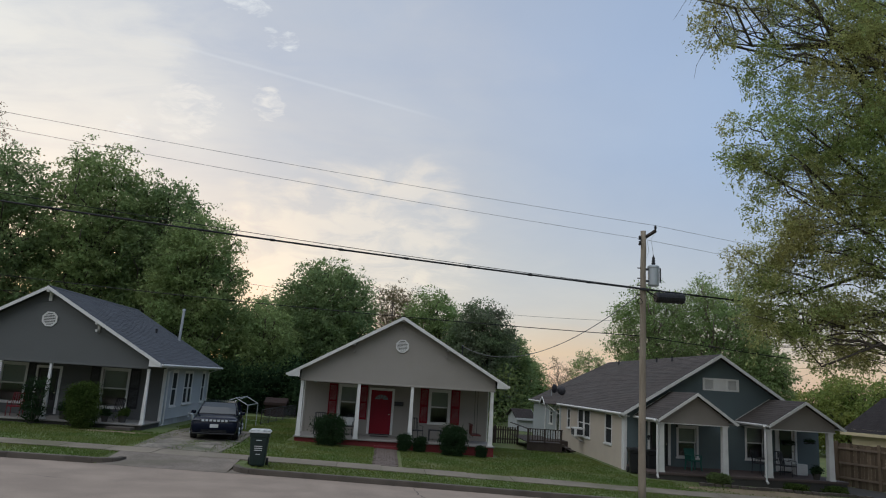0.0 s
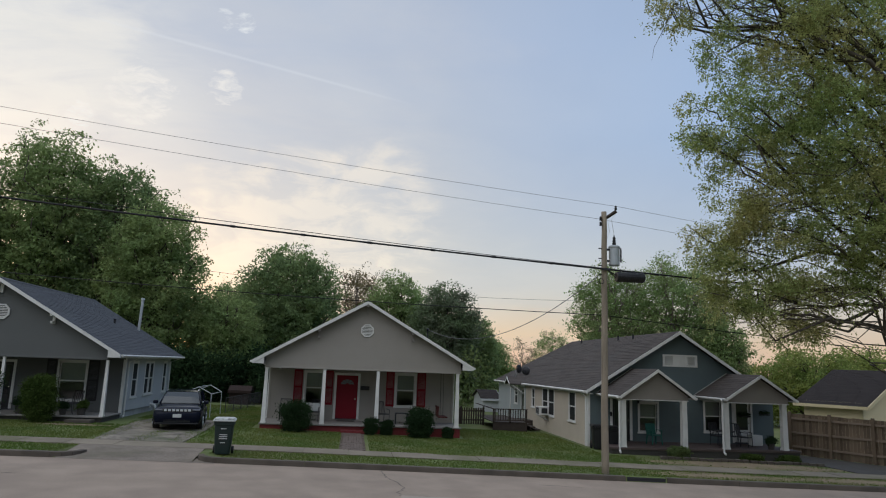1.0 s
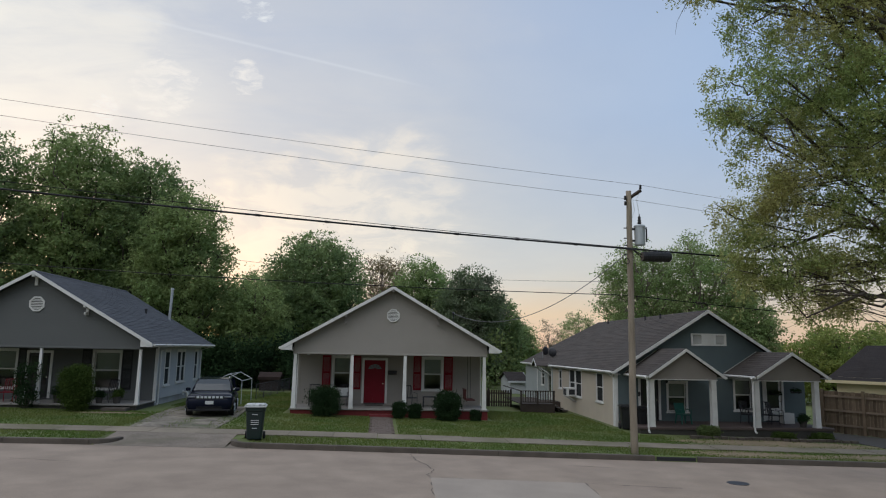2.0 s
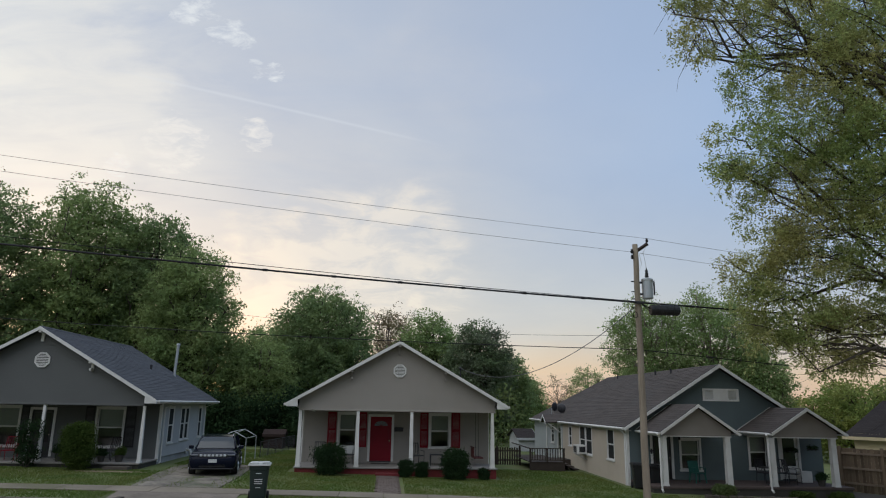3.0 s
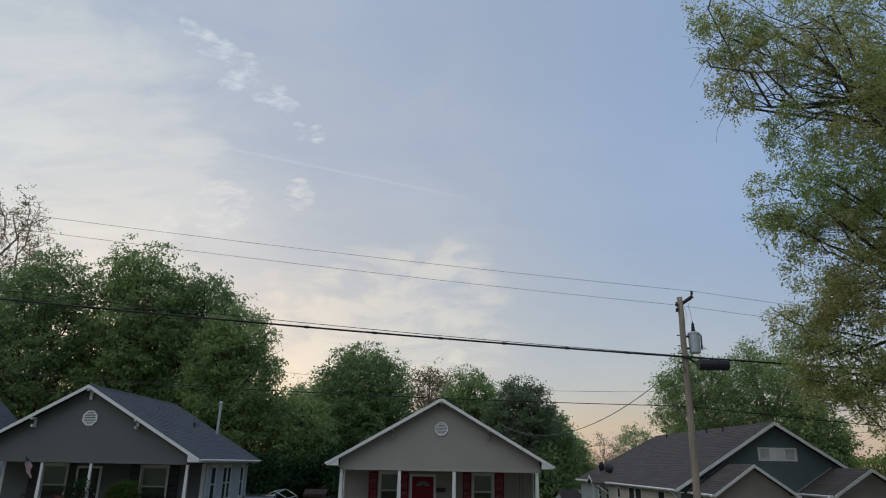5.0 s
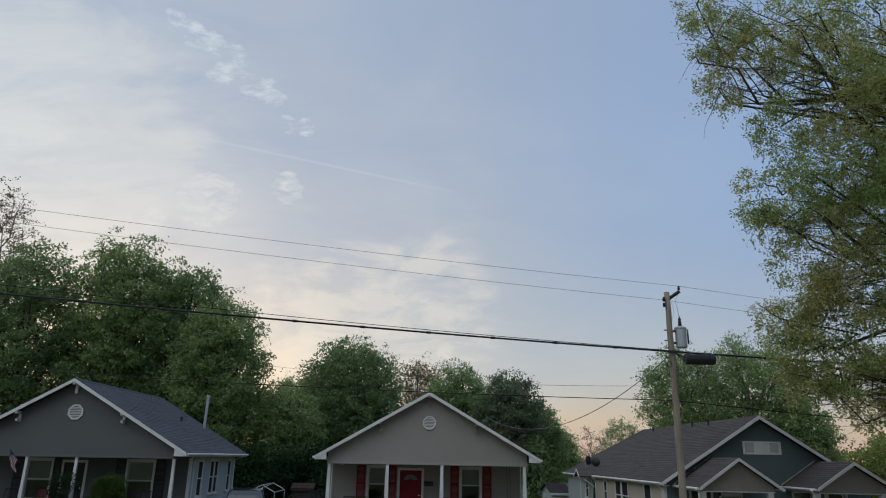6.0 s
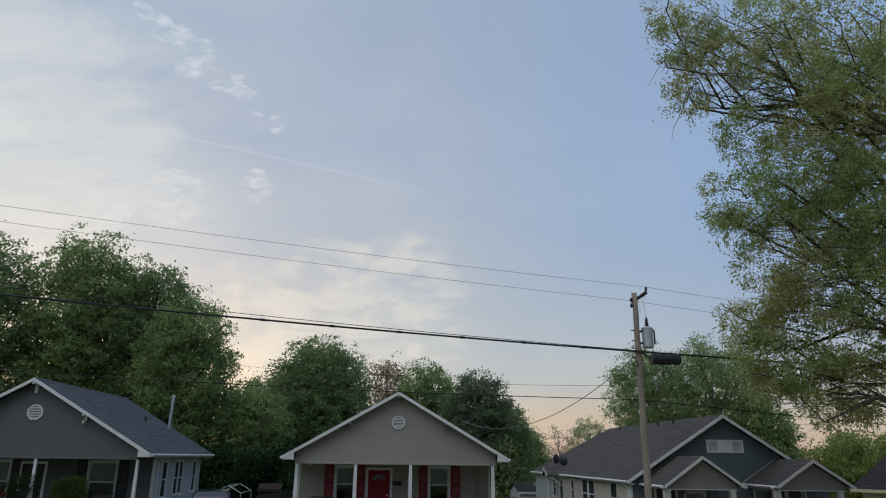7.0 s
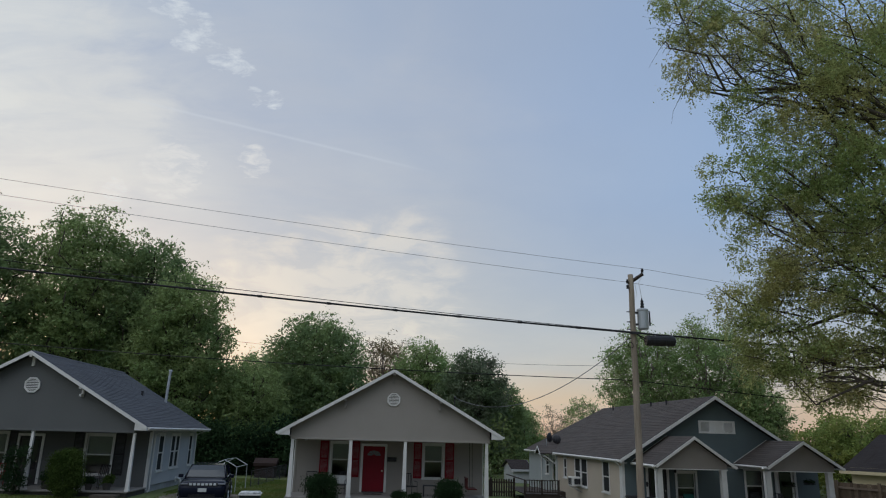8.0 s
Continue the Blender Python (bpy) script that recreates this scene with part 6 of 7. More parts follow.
def suv():
    x0, y0 = -6.7, 28.2
    z0 = gz(x0, y0 + 1.2) + 0.035
    t = thing("parked_car", x0, y0, z0, "dark blue compact SUV parked on the gravel driveway", "car", turn=9)
    t.scale = (0.99, 1.0, 0.87)
    rings = [ring(0.0, 0.72, 0.42, 0.72, 0.9), ring(0.06, 0.82, 0.30, 0.86), ring(0.22, 0.89, 0.26, 0.98), ring(0.6, 0.915, 0.25, 1.03), ring(1.15, 0.92, 0.25, 1.08),
             ring(1.5, 0.92, 0.25, 1.10), ring(3.4, 0.92, 0.25, 1.12), ring(4.1, 0.90, 0.28, 1.10), ring(4.38, 0.86, 0.34, 1.02), ring(4.44, 0.78, 0.42, 0.9)]
    part("body", loft(rings), CARPAINT, t, smooth=True)

    def cab(y, w0, w1, zt):
        pts = [(-w0, 1.07), (-(w0 * 0.45 + w1 * 0.55), 1.07 + (zt - 1.07) * 0.6), (-w1, zt - 0.06), (-w1 * 0.85, zt), (-w1 * 0.4, zt + 0.012)]
        return [(a, y, b) for a, b in pts + [(-a, b) for a, b in reversed(pts)]]
    glass = [cab(1.22, 0.80, 0.78, 1.10), cab(1.62, 0.83, 0.71, 1.38), cab(1.98, 0.84, 0.66, 1.58), cab(2.5, 0.84, 0.67, 1.64), cab(3.6, 0.83, 0.65, 1.62), cab(4.05, 0.8, 0.62, 1.5), cab(4.36, 0.76, 0.66, 1.14)]
    part("cabin_glass", loft(glass), CARGLASS, t, "dark reflective windscreen and side glass", smooth=True)
    rf = [[(a * 1.01, y, b + 0.012) for a, _, b in r[2:8]] for y, r in ((2.0, cab(0, 0.84, 0.67, 1.585)), (2.5, cab(0, 0.84, 0.68, 1.645)), (3.6, cab(0, 0.83, 0.66, 1.625)), (4.05, cab(0, 0.8, 0.63, 1.51)))]
    mb = MB()
    for r0, r1 in zip(rf, rf[1:]):
        for j in range(5):
            mb.face(r0[j], r0[j + 1], r1[j + 1], r1[j])
    part("roof", mb, CARPAINT, t, smooth=True)
    for s in (-1, 1):
        part("roof_rail", MB().tube([(s * 0.60, 2.05, 1.62), (s * 0.61, 2.4, 1.70), (s * 0.60, 3.5, 1.68), (s * 0.58, 3.85, 1.60)], 0.02, 6), CHROME, t)
        part("pillar", MB().tube([(s * 0.80, 1.25, 1.10), (s * 0.71, 1.62, 1.38), (s * 0.655, 1.98, 1.585)], 0.035, 6), CARPAINT, t, smooth=True)
        m = part("wing_mirror", MB().box(min(s * 0.90, s * 1.09), max(s * 0.90, s * 1.09), 1.46, 1.60, 1.06, 1.22, 0.04), CARPAINT, t)
        part("mirror_glass", MB().box(min(s * 0.93, s * 1.07), max(s * 0.93, s * 1.07), 1.602, 1.606, 1.08, 1.2), CHROME, m)
        hl = MB()
        hl.box(min(s * 0.50, s * 0.84), max(s * 0.50, s * 0.84), 0.03, 0.24, 0.86, 0.925, 0.02)
        part("headlight", hl, HEADLAMP, t, "narrow clear headlight")
        part("fog_lamp", MB().tube([(s * 0.63, 0.02, 0.52), (s * 0.63, 0.09, 0.52)], 0.05, 12), LAMPGLASS, t)
        for yy in (0.92, 3.55):
            w = part("wheel", MB().tube([(s * 0.70, yy, 0.345), (s * 0.715, yy, 0.345), (s * 0.925, yy, 0.345), (s * 0.935, yy, 0.345)], [0.30, 0.345, 0.345, 0.31], 24), RUBBER, t)
            rim = MB().tube([(s * 0.925, yy, 0.345), (s * 0.945, yy, 0.345)], [0.225, 0.215], 20)
            for k in range(5):
                a = k * 2 * math.pi / 5
                rim.tube([(s * 0.95, yy, 0.345), (s * 0.95, yy + 0.2 * math.cos(a), 0.345 + 0.2 * math.sin(a))], [0.04, 0.025], 5)
            part("rim", rim, METAL, w)
    ws = MB()
    low_w, mid_w, top_w = 0.74, 0.68, 0.60
    rows_ = [[(w * q, y - 0.035 - 0.05 * (1 - q * q), z + 0.03) for q in (-1, -0.6, -0.2, 0.2, 0.6, 1)] for w, y, z in ((low_w, 1.22, 1.09), (mid_w, 1.60, 1.37), (top_w, 1.95, 1.56))]
    for r0, r1 in zip(rows_, rows_[1:]):
        for j in range(5):
            ws.face(r0[j], r0[j + 1], r1[j + 1], r1[j])
    part("windscreen", ws, WINDSCREEN, t, "grey reflective windscreen", smooth=True)
    part("wiper_cowl", MB().box(-0.74, 0.74, 1.08, 1.22, 1.075, 1.10, 0.01), BLACKPLASTIC, t)
    for s in (-1, 1):
        for yy in (0.92, 3.55):                     # dark plastic arches round the wheels
            arch = MB()
            pts = [(s * 0.905, yy + 0.43 * math.cos(a), 0.345 + 0.43 * math.sin(a)) for a in [math.pi * k / 10 for k in range(11)]]
            arch.tube(pts, 0.045, 6)
            part("wheel_arch", arch, BLACKPLASTIC, t, smooth=True)
        part("door_handle", MB().box(min(s * 0.918, s * 0.945), max(s * 0.918, s * 0.945), 2.35, 2.55, 0.93, 0.965, 0.008), CARPAINT, t)
        part("side_trim", MB().tube([(s * 0.815, 1.7, 1.10), (s * 0.84, 2.5, 1.115), (s * 0.81, 4.1, 1.115)], 0.014, 5), SATIN, t)
        for yy in (2.58, 3.45):
            part("pillar", MB().tube([(s * 0.835, yy, 1.1), (s * 0.765, yy, 1.42), (s * 0.685, yy, 1.60)], 0.035, 6), CARPAINT, t)
    part("grille_band", MB().box(-0.56, 0.56, 0.02, 0.22, 0.80, 0.945, 0.02), BLACKPLASTIC, t)
    for k in range(7):
        x = -0.45 + k * 0.15
        part("grille_slot", MB().box(x - 0.052, x + 0.052, 0.004, 0.16, 0.835, 0.925, 0.012), SATIN, t)
    part("lower_grille", MB().box(-0.5, 0.5, 0.0, 0.10, 0.36, 0.50, 0.02), BLACKPLASTIC, t)
    part("number_plate", MB().box(-0.16, 0.16, -0.015, 0.05, 0.57, 0.72, 0.005), PALE, t, "pale plate with plain bars")
    part("bumper_trim", MB().box(-0.80, 0.80, 0.0, 0.12, 0.27, 0.34, 0.03), BLACKPLASTIC, t)


suv()

cp = thing("canopy_frame", -7.37, 34.6, gz(-7.2, 35), "bare pale metal canopy frame behind the car", "canopy frame")
for yy in (0.0, 2.6):
    part("hoop", MB().tube([(0.66, yy, 0), (0.65, yy, 1.14), (0.05, yy, 1.46), (-0.62, yy, 1.16), (-0.63, yy, 0)], 0.022, 6), METAL, cp)
for q in ((0.65, 1.14), (0.05, 1.46), (-0.62, 1.16)):
    part("rail", MB().tube([(q[0], 0, q[1]), (q[0], 2.6, q[1])], 0.02, 6), METAL, cp)
part("brace", MB().tube([(0.65, 0, 1.14), (0.35, 0.6, 1.22)], 0.014, 5), METAL, cp)

# ================= fences, deck, back gardens =================
fence = thing("board_fence", 20.9, 31.0, gz(20.9, 31.0), "tall brown board fence with posts and rails", "fence")
dirv = Vector((3.9, -6.6, 0)).normalized()
ang = math.degrees(math.atan2(dirv.y, dirv.x))
board = MB().box(-0.068, 0.068, -0.011, 0.011, 0.03, 1.92, 0.004).mesh("board", FENCEWOOD)
for k in range(52):
    p = dirv * (k * 0.145)
    ob = new("board", board)
    ob.parent = fence
    ob.matrix_basis = pose(p.x, p.y, fall(20.9 + p.x) - fall(20.9) + random.uniform(-0.015, 0.015), 0, 0, ang + random.uniform(-1, 1))
for k in range(5):
    p = dirv * (0.1 + k * 1.8)
    part("fence_post", MB().box(-0.06, 0.06, -0.05, 0.05, -0.1, 2.0, 0.008).moved(pose(p.x - 0.06, p.y - 0.035, fall(20.9 + p.x) - fall(20.9), 0, 0, ang)), FENCEWOOD, fence)
for zz in (0.35, 1.0, 1.65):
    part("rail", MB().box(0, 7.5, -0.06, -0.015, zz, zz + 0.09).moved(pose(-0.01, -0.01, 0, 0, 0.4, ang)), FENCERAIL, fence)

deck = thing("back_deck", 7.5, 36.0, gz(8.3, 36), "dark weathered wooden deck with railing and steps", "deck")
for k in range(13):
    part("deck_board", MB().box(k * 0.14, k * 0.14 + 0.13, 0, 5.2, 0.42, 0.455), DECKWOOD, deck)
part("skirt", MB().box(0, 1.82, 0.02, 0.06, -0.05, 0.42), DECKWOOD, deck)
part("skirt", MB().box(1.78, 1.82, 0.06, 5.2, -0.05, 0.42), DECKWOOD, deck)
part("landing", MB().box(1.82, 3.15, 3.8, 5.4, 0.0, 0.30, 0.01), DECKWOOD, deck)
for x in (0.02, 0.9, 1.78):
    part("post", MB().box(x - 0.045, x + 0.045, 0.0, 0.09, 0, 1.12), DECKWOOD, deck)
part("rail", MB().box(-0.04, 1.84, -0.02, 0.11, 1.10, 1.14), DECKWOOD, deck)
part("rail", MB().box(-0.04, 1.84, 0.02, 0.07, 0.52, 0.57), DECKWOOD, deck)
for k in range(13):
    part("baluster", MB().box(0.1 + k * 0.135, 0.14 + k * 0.135, 0.025, 0.065, 0.57, 1.10), DECKWOOD, deck)
part("rail", MB().box(-0.04, 0.06, 0.11, 5.2, 1.10, 1.14), DECKWOOD, deck)
for k in range(3):
    part("step", MB().box(1.84 + k * 0.28, 2.14 + k * 0.28, 0.5, 1.7, 0.28 - k * 0.13, 0.34 - k * 0.13, 0.006).box(1.84 + k * 0.28, 1.88 + k * 0.28, 0.5, 1.7, 0.0, 0.28 - k * 0.13), DECKWOOD, deck)

pf = thing("picket_fence", 4.9, 39.0, gz(6, 39), "low dark weathered picket fence between the gardens", "fence")
for k in range(20):
    part("picket", MB().box(k * 0.135, k * 0.135 + 0.09, -0.01, 0.01, 0.0, 0.92 + random.uniform(-0.02, 0.02)), DECKWOOD, pf)
for zz in (0.2, 0.7):
    part("rail", MB().box(0, 2.7, 0.012, 0.05, zz, zz + 0.08), DECKWOOD, pf)
for k in range(3):
    part("post", MB().box(k * 1.3, k * 1.3 + 0.09, 0.012, 0.1, -0.1, 1.0), DECKWOOD, pf)

cf = thing("chain_link_fence", -6.6, 38.0, gz(-5, 37), "low dark chain-link garden fence", "fence")
for k in range(6):
    part("post", MB().tube([(0.15 * k, k * 1.6, -0.1), (0.15 * k, k * 1.6, 0.85)], 0.025, 6), DARKMETAL, cf)
part("rail", MB().tube([(0, 0, 0.83), (0.75, 8.0, 0.83)], 0.02, 6), DARKMETAL, cf)
mesh = MB()
for k in range(44):
    a, b = k / 44, min(1, k / 44 + 0.12)
    mesh.tube([(0.75 * a, 8 * a, 0.05), (0.75 * b, 8 * b, 0.81)], 0.005, 3, False).tube([(0.75 * b, 8 * b, 0.05), (0.75 * a, 8 * a, 0.81)], 0.005, 3, False)
part("wire_mesh", mesh, DARKMETAL, cf, kind="stuff")

ribbon("side_driveway", [(19.6, WALK1 + 0.02), (25.5, WALK1 + 0.02), (23.6, 26.2), (22.4, 28.3), (20.85, 30.8), (19.9, 30.4), (19.3, 28)], DARKBASE, "dark asphalt side driveway by the fence", "driveway", 0.03)

far_house("garden_shed", "small dark red-brown shed among the shrubs", -7.7, -6.5, 45.3, 46.5, 1.25, 1.5, "x", SHEDWOOD, SHEDWOOD, 0.1)

# ================= on the houses =================
dv = thing("dryer_vent", -10.26, 37.3, 0.62, "white plastic vent pipe low on the side wall", "vent pipe")
part("flange", MB().box(0.0, 0.03, -0.13, 0.13, -0.05, 0.2, 0.008), WHITE, dv)
part("elbow", MB().tube([(0.02, 0, 0.1), (0.16, 0, 0.11), (0.24, 0, 0.06), (0.26, 0, -0.3)], 0.06, 10), WHITE, dv, smooth=True)
single("stove_pipe", MB().tube([(0, 0, -0.15), (0.06, 0, 1.76)], 0.075, 12).tube([(0.06, 0, 1.76), (0.06, 0, 1.86)], [0.11, 0.09], 12), METAL,
       "tall galvanised flue pipe on the slate-blue roof", "flue pipe", -11.98, 39.8, 4.50, smooth=False)
single("vent_pipe", MB().tube([(0, 0, -0.1), (0, 0, 0.3)], 0.06, 10).tube([(0, 0, 0.3), (0, 0, 0.34)], 0.08, 10), DARKMETAL, "short dark vent pipe on the roof", "vent pipe", -12.35, 37.0, 4.66)


def dish(x, y, z, turn, r, label):
    t = thing("satellite_dish", x, y, z, label, "satellite dish", turn=turn)
    mb = MB()
    n = 16
    rings = [[(r * q * math.cos(2 * math.pi * k / n), -0.28 + 0.25 * r * q * q, 0.45 + r * q * math.sin(2 * math.pi * k / n)) for k in range(n)] for q in (0.05, 0.4, 0.75, 1.0)]
    back = [[(a, b + 0.012, c) for a, b, c in q] for q in reversed(rings)]
    part("reflector", loft(rings + back), DARKMETAL, t, smooth=True)
    part("mast", MB().tube([(0, 0.05, -0.2), (0, 0.05, 0.3), (0, -0.22, 0.45)], 0.025, 8), METAL, t)
    part("arm", MB().tube([(0, -0.27, 0.45 - r * 0.9), (0, -0.27 - r * 0.9, 0.4)], 0.015, 6).box(-0.04, 0.04, -0.33 - r * 0.9, -0.24 - r * 0.9, 0.36, 0.46), DARKMETAL, t)


dish(11.0, 45.5, 2.76, 40, 0.30, "dark satellite dish on the brown roof")
dish(11.2, 43.5, 2.66, -35, 0.28, "dark satellite dish turned to one side")

ac = thing("window_air_conditioner", 10.64, 36.8, 0.80, "white window air conditioner on a bracket", "air conditioner")
part("case", MB().box(-0.55, 0.0, -0.36, 0.36, 0.0, 0.44, 0.015), WHITE, ac)
for k in range(7):
    part("grille_slot", MB().box(-0.556, -0.551, -0.30 + k * 0.088, -0.24 + k * 0.088, 0.05, 0.38), DARKMETAL, ac)
part("grille_slot", MB().box(-0.42, -0.1, -0.364, -0.361, 0.08, 0.36), DARKMETAL, ac)
for s in (-0.3, 0.3):
    part("bracket", MB().tube([(-0.5, s, -0.01), (0.0, s, -0.3)], 0.015, 5), METAL, ac)


def metal_chair(x, y, z, turn, mat, label, name="porch_chair"):
    t = thing(name, x, y, z, label, "chair", turn=turn)
    for sx in (-1, 1):
        part("leg", MB().tube([(sx * 0.26, -0.25, 0), (sx * 0.26, -0.23, 0.62), (sx * 0.26, 0.1, 0.64)], 0.016, 6), mat, t)
        part("leg", MB().tube([(sx * 0.24, 0.26, 0), (sx * 0.24, 0.22, 0.45), (sx * 0.23, 0.34, 0.95)], 0.016, 6), mat, t)
    part("seat", MB().box(-0.25, 0.25, -0.25, 0.24, 0.40, 0.44, 0.015), mat, t)
    for k in range(5):
        part("back_slat", MB().tube([(-0.18 + k * 0.09, 0.24, 0.44), (-0.18 + k * 0.09, 0.33, 0.93)], 0.014, 5), mat, t)
    part("top_rail", MB().tube([(-0.23, 0.34, 0.95), (0.23, 0.34, 0.95)], 0.02, 6), mat, t)
    return t


def plastic_chair(x, y, z, turn, mat, label):
    t = thing("plastic_chair", x, y, z, label, "chair", turn=turn)
    for sx in (-1, 1):
        for sy in (-1, 1):
            part("leg", MB().tube([(sx * 0.25, sy * 0.24, 0), (sx * 0.21, sy * 0.2, 0.4)], [0.025, 0.035], 6), mat, t)
        part("armrest", MB().box(sx * 0.25 - 0.03, sx * 0.25 + 0.03, -0.22, 0.22, 0.60, 0.63, 0.01).tube([(sx * 0.25, -0.18, 0.4), (sx * 0.25, -0.2, 0.6)], 0.02, 5), mat, t)
    part("seat", MB().box(-0.24, 0.24, -0.24, 0.22, 0.38, 0.42, 0.02), mat, t)
    bk = loft([[(a, 0.2 + 0.12 * h + 0.03 * math.cos(a * 5), 0.42 + 0.45 * h) for a in (-0.24, -0.12, 0, 0.12, 0.24)] + [(a, 0.23 + 0.12 * h + 0.03 * math.cos(a * 5), 0.42 + 0.45 * h) for a in (0.24, 0.12, 0, -0.12, -0.24)] for h in (0, 0.5, 0.9, 1.0)])
    part("backrest", bk, mat, t)
    return t


metal_chair(-2.95, 32.3, 0.5, 5, DARKMETAL, "black metal porch chair on the beige porch")
metal_chair(-1.65, 32.5, 0.5, -15, DARKMETAL, "black metal porch chair with pale cushion")
metal_chair(1.45, 32.3, 0.5, 25, DARKMETAL, "black metal armchair on the beige porch")
single("seat_cushion", MB().box(-0.2, 0.2, -0.06, 0.06, 0, 0.36, 0.05), PALE, "pale cushion leaning on the porch chair", "cushion", -1.62, 32.58, 0.945)
st = thing("side_table", 2.35, 32.2, 0.5, "small dark open-sided porch table", "table")
part("tabletop", MB().box(-0.3, 0.3, -0.25, 0.25, 0.46, 0.5, 0.01), DARKMETAL, st)
for sx in (-1, 1):
    for sy in (-1, 1):
        part("leg", MB().box(sx * 0.27 - 0.02, sx * 0.27 + 0.02, sy * 0.22 - 0.02, sy * 0.22 + 0.02, 0, 0.46), DARKMETAL, st)
sw = thing("porch_swing", 4.25, 32.4, 0.84, "small red-brown hanging porch swing", "swing", turn=90)
part("seat", MB().box(-0.55, 0.55, -0.22, 0.22, 0.0, 0.05, 0.01), REDWOOD, sw)
for k in range(8):
    part("back_slat", MB().box(-0.5 + k * 0.135, -0.44 + k * 0.135, 0.2, 0.23, 0.05, 0.45), REDWOOD, sw)
part("top_rail", MB().box(-0.55, 0.55, 0.19, 0.25, 0.45, 0.51, 0.01), REDWOOD, sw)
for sx in (-1, 1):
    part("chain", MB().tube([(sx * 0.5, 0, 0.03), (sx * 0.5, 0.02, 2.1)], 0.01, 5), DARKMETAL, sw)
single("mailbox", MB().box(-0.21, 0.21, -0.13, 0.0, 0.0, 0.17, 0.02).box(-0.22, 0.22, -0.15, 0.0, 0.13, 0.19, 0.02), BLACKPLASTIC, "black wall mailbox beside the red door", "mailbox", 0.62, 33.38, 1.93)
single("doormat", MB().box(-0.42, 0.42, -0.25, 0.25, 0, 0.02, 0.006), DARKBASE, "dark doormat before the red door", "doormat", -0.22, 32.9, 0.502)
single("doormat", MB().box(-0.4, 0.4, -0.25, 0.25, 0, 0.02, 0.006), DARKBASE, "dark doormat on the grey porch", "doormat", -15.45, 32.3, 0.622)
step = thing("porch_step", 0.22, 30.7, gz(0.2, 30.6), "low red-painted brick step below the porch", "step")
part("tread", MB().box(-0.6, 0.6, -0.3, 0.14, 0.0, 0.13, 0.01), REDBASE, step)
single("porch_light", MB().tube([(0, 0, 0), (0, 0, -0.04), (0, 0, -0.14)], [0.05, 0.09, 0.06], 10), LAMPGLASS, "small frosted porch ceiling light", "lamp", -3.3, 32.2, 2.95)
step2 = thing("porch_step", -10.95, 30.05, gz(-11, 30), "dark low concrete step at the porch corner", "step")
part("tread", MB().box(-0.5, 0.5, -0.25, 0.3, 0.0, 0.13, 0.01), KERB, step2)

# grey porch
metal_chair(-15.85, 31.2, 0.62, 10, RED, "red metal porch chair on the grey porch")
metal_chair(-11.9, 31.7, 0.62, -20, DARKMETAL, "dark metal porch chair on the grey porch")
metal_chair(-17.6, 31.8, 0.62, 15, DARKMETAL, "dark metal porch chair by the wall")

def planter(x, y, z, r, h, mat, leaf, label, seed):
    t = thing("planter", x, y, z, label, "plant pot")
    part("pot", MB().tube([(0, 0, 0), (0, 0, h), (0, 0, h + 0.03)], [r * 0.75, r, r * 1.08], 14), mat, t)
    rng = np.random.default_rng(seed)
    quad, _ = crown_mesh(rng, [(0, 0, h + r * 0.9, r * 1.2, r * 1.2, r)], 700, 0.05, 0.3)
    leaf_object("foliage", quad, leaf, t)


planter(-12.0, 31.0, 0.62, 0.15, 0.22, DARKBASE, LEAF_HEDGE, "dark pot with a green plant on the porch", 21)
planter(-11.3, 31.1, 0.62, 0.18, 0.25, DARKBASE, LEAF_BUSH, "dark pot with a green plant on the porch", 22)
planter(-13.7, 31.0, 0.62, 0.2, 0.3, DARKBASE, LEAF_HEDGE, "dark pot with a leafy plant on the porch", 23)
planter(18.15, 28.2, 0.16, 0.16, 0.22, DARKBASE, LEAF_HEDGE, "dark pot with plant on the blue porch", 24)

flag = thing("flag", -16.45, 30.45, 2.55, "small striped flag on an angled porch staff", "flag")
staff_a, staff_b = Vector((0, 0, -0.05)), Vector((-0.50, -0.35, 0.66))
part("staff", MB().tube([staff_a, staff_b], 0.014, 6), DARKMETAL, flag)
FLAGBLUE = material("flag_blue", (0.03, 0.04, 0.12), 0.8, 0.1, 4.0, 0.0)
along = (staff_b - staff_a)
for k in range(9):
    q = MB()
    hang = Vector((0.06, 0.0, -0.6))
    cols = 6
    for j in range(cols):
        u0, u1 = j / cols, (j + 1) / cols
        fold = lambda u: Vector((0.03 * math.sin(u * 9), 0.04 * math.cos(u * 7), 0))
        a = staff_a + along * (0.95 - 0.05 * k)
        b = staff_a + along * (0.95 - 0.05 * (k + 1))
        q.face(a + hang * u0 + fold(u0), b + hang * u0 + fold(u0), b + hang * u1 + fold(u1), a + hang * u1 + fold(u1))
    part("stripe", q, RED if k % 2 == 0 else PALE, flag)
ca = MB()
for j in range(2):
    u0, u1 = j * 0.17, (j + 1) * 0.17
    a, b = staff_a + along * 0.955, staff_a + along * 0.72
    o = Vector((0, -0.012, 0))
    ca.face(a + Vector((0.06, 0, -0.6)) * u0 + o, b + Vector((0.06, 0, -0.6)) * u0 + o, b + Vector((0.06, 0, -0.6)) * u1 + o * 3, a + Vector((0.06, 0, -0.6)) * u1 + o * 3)
part("canton", ca, FLAGBLUE, flag)

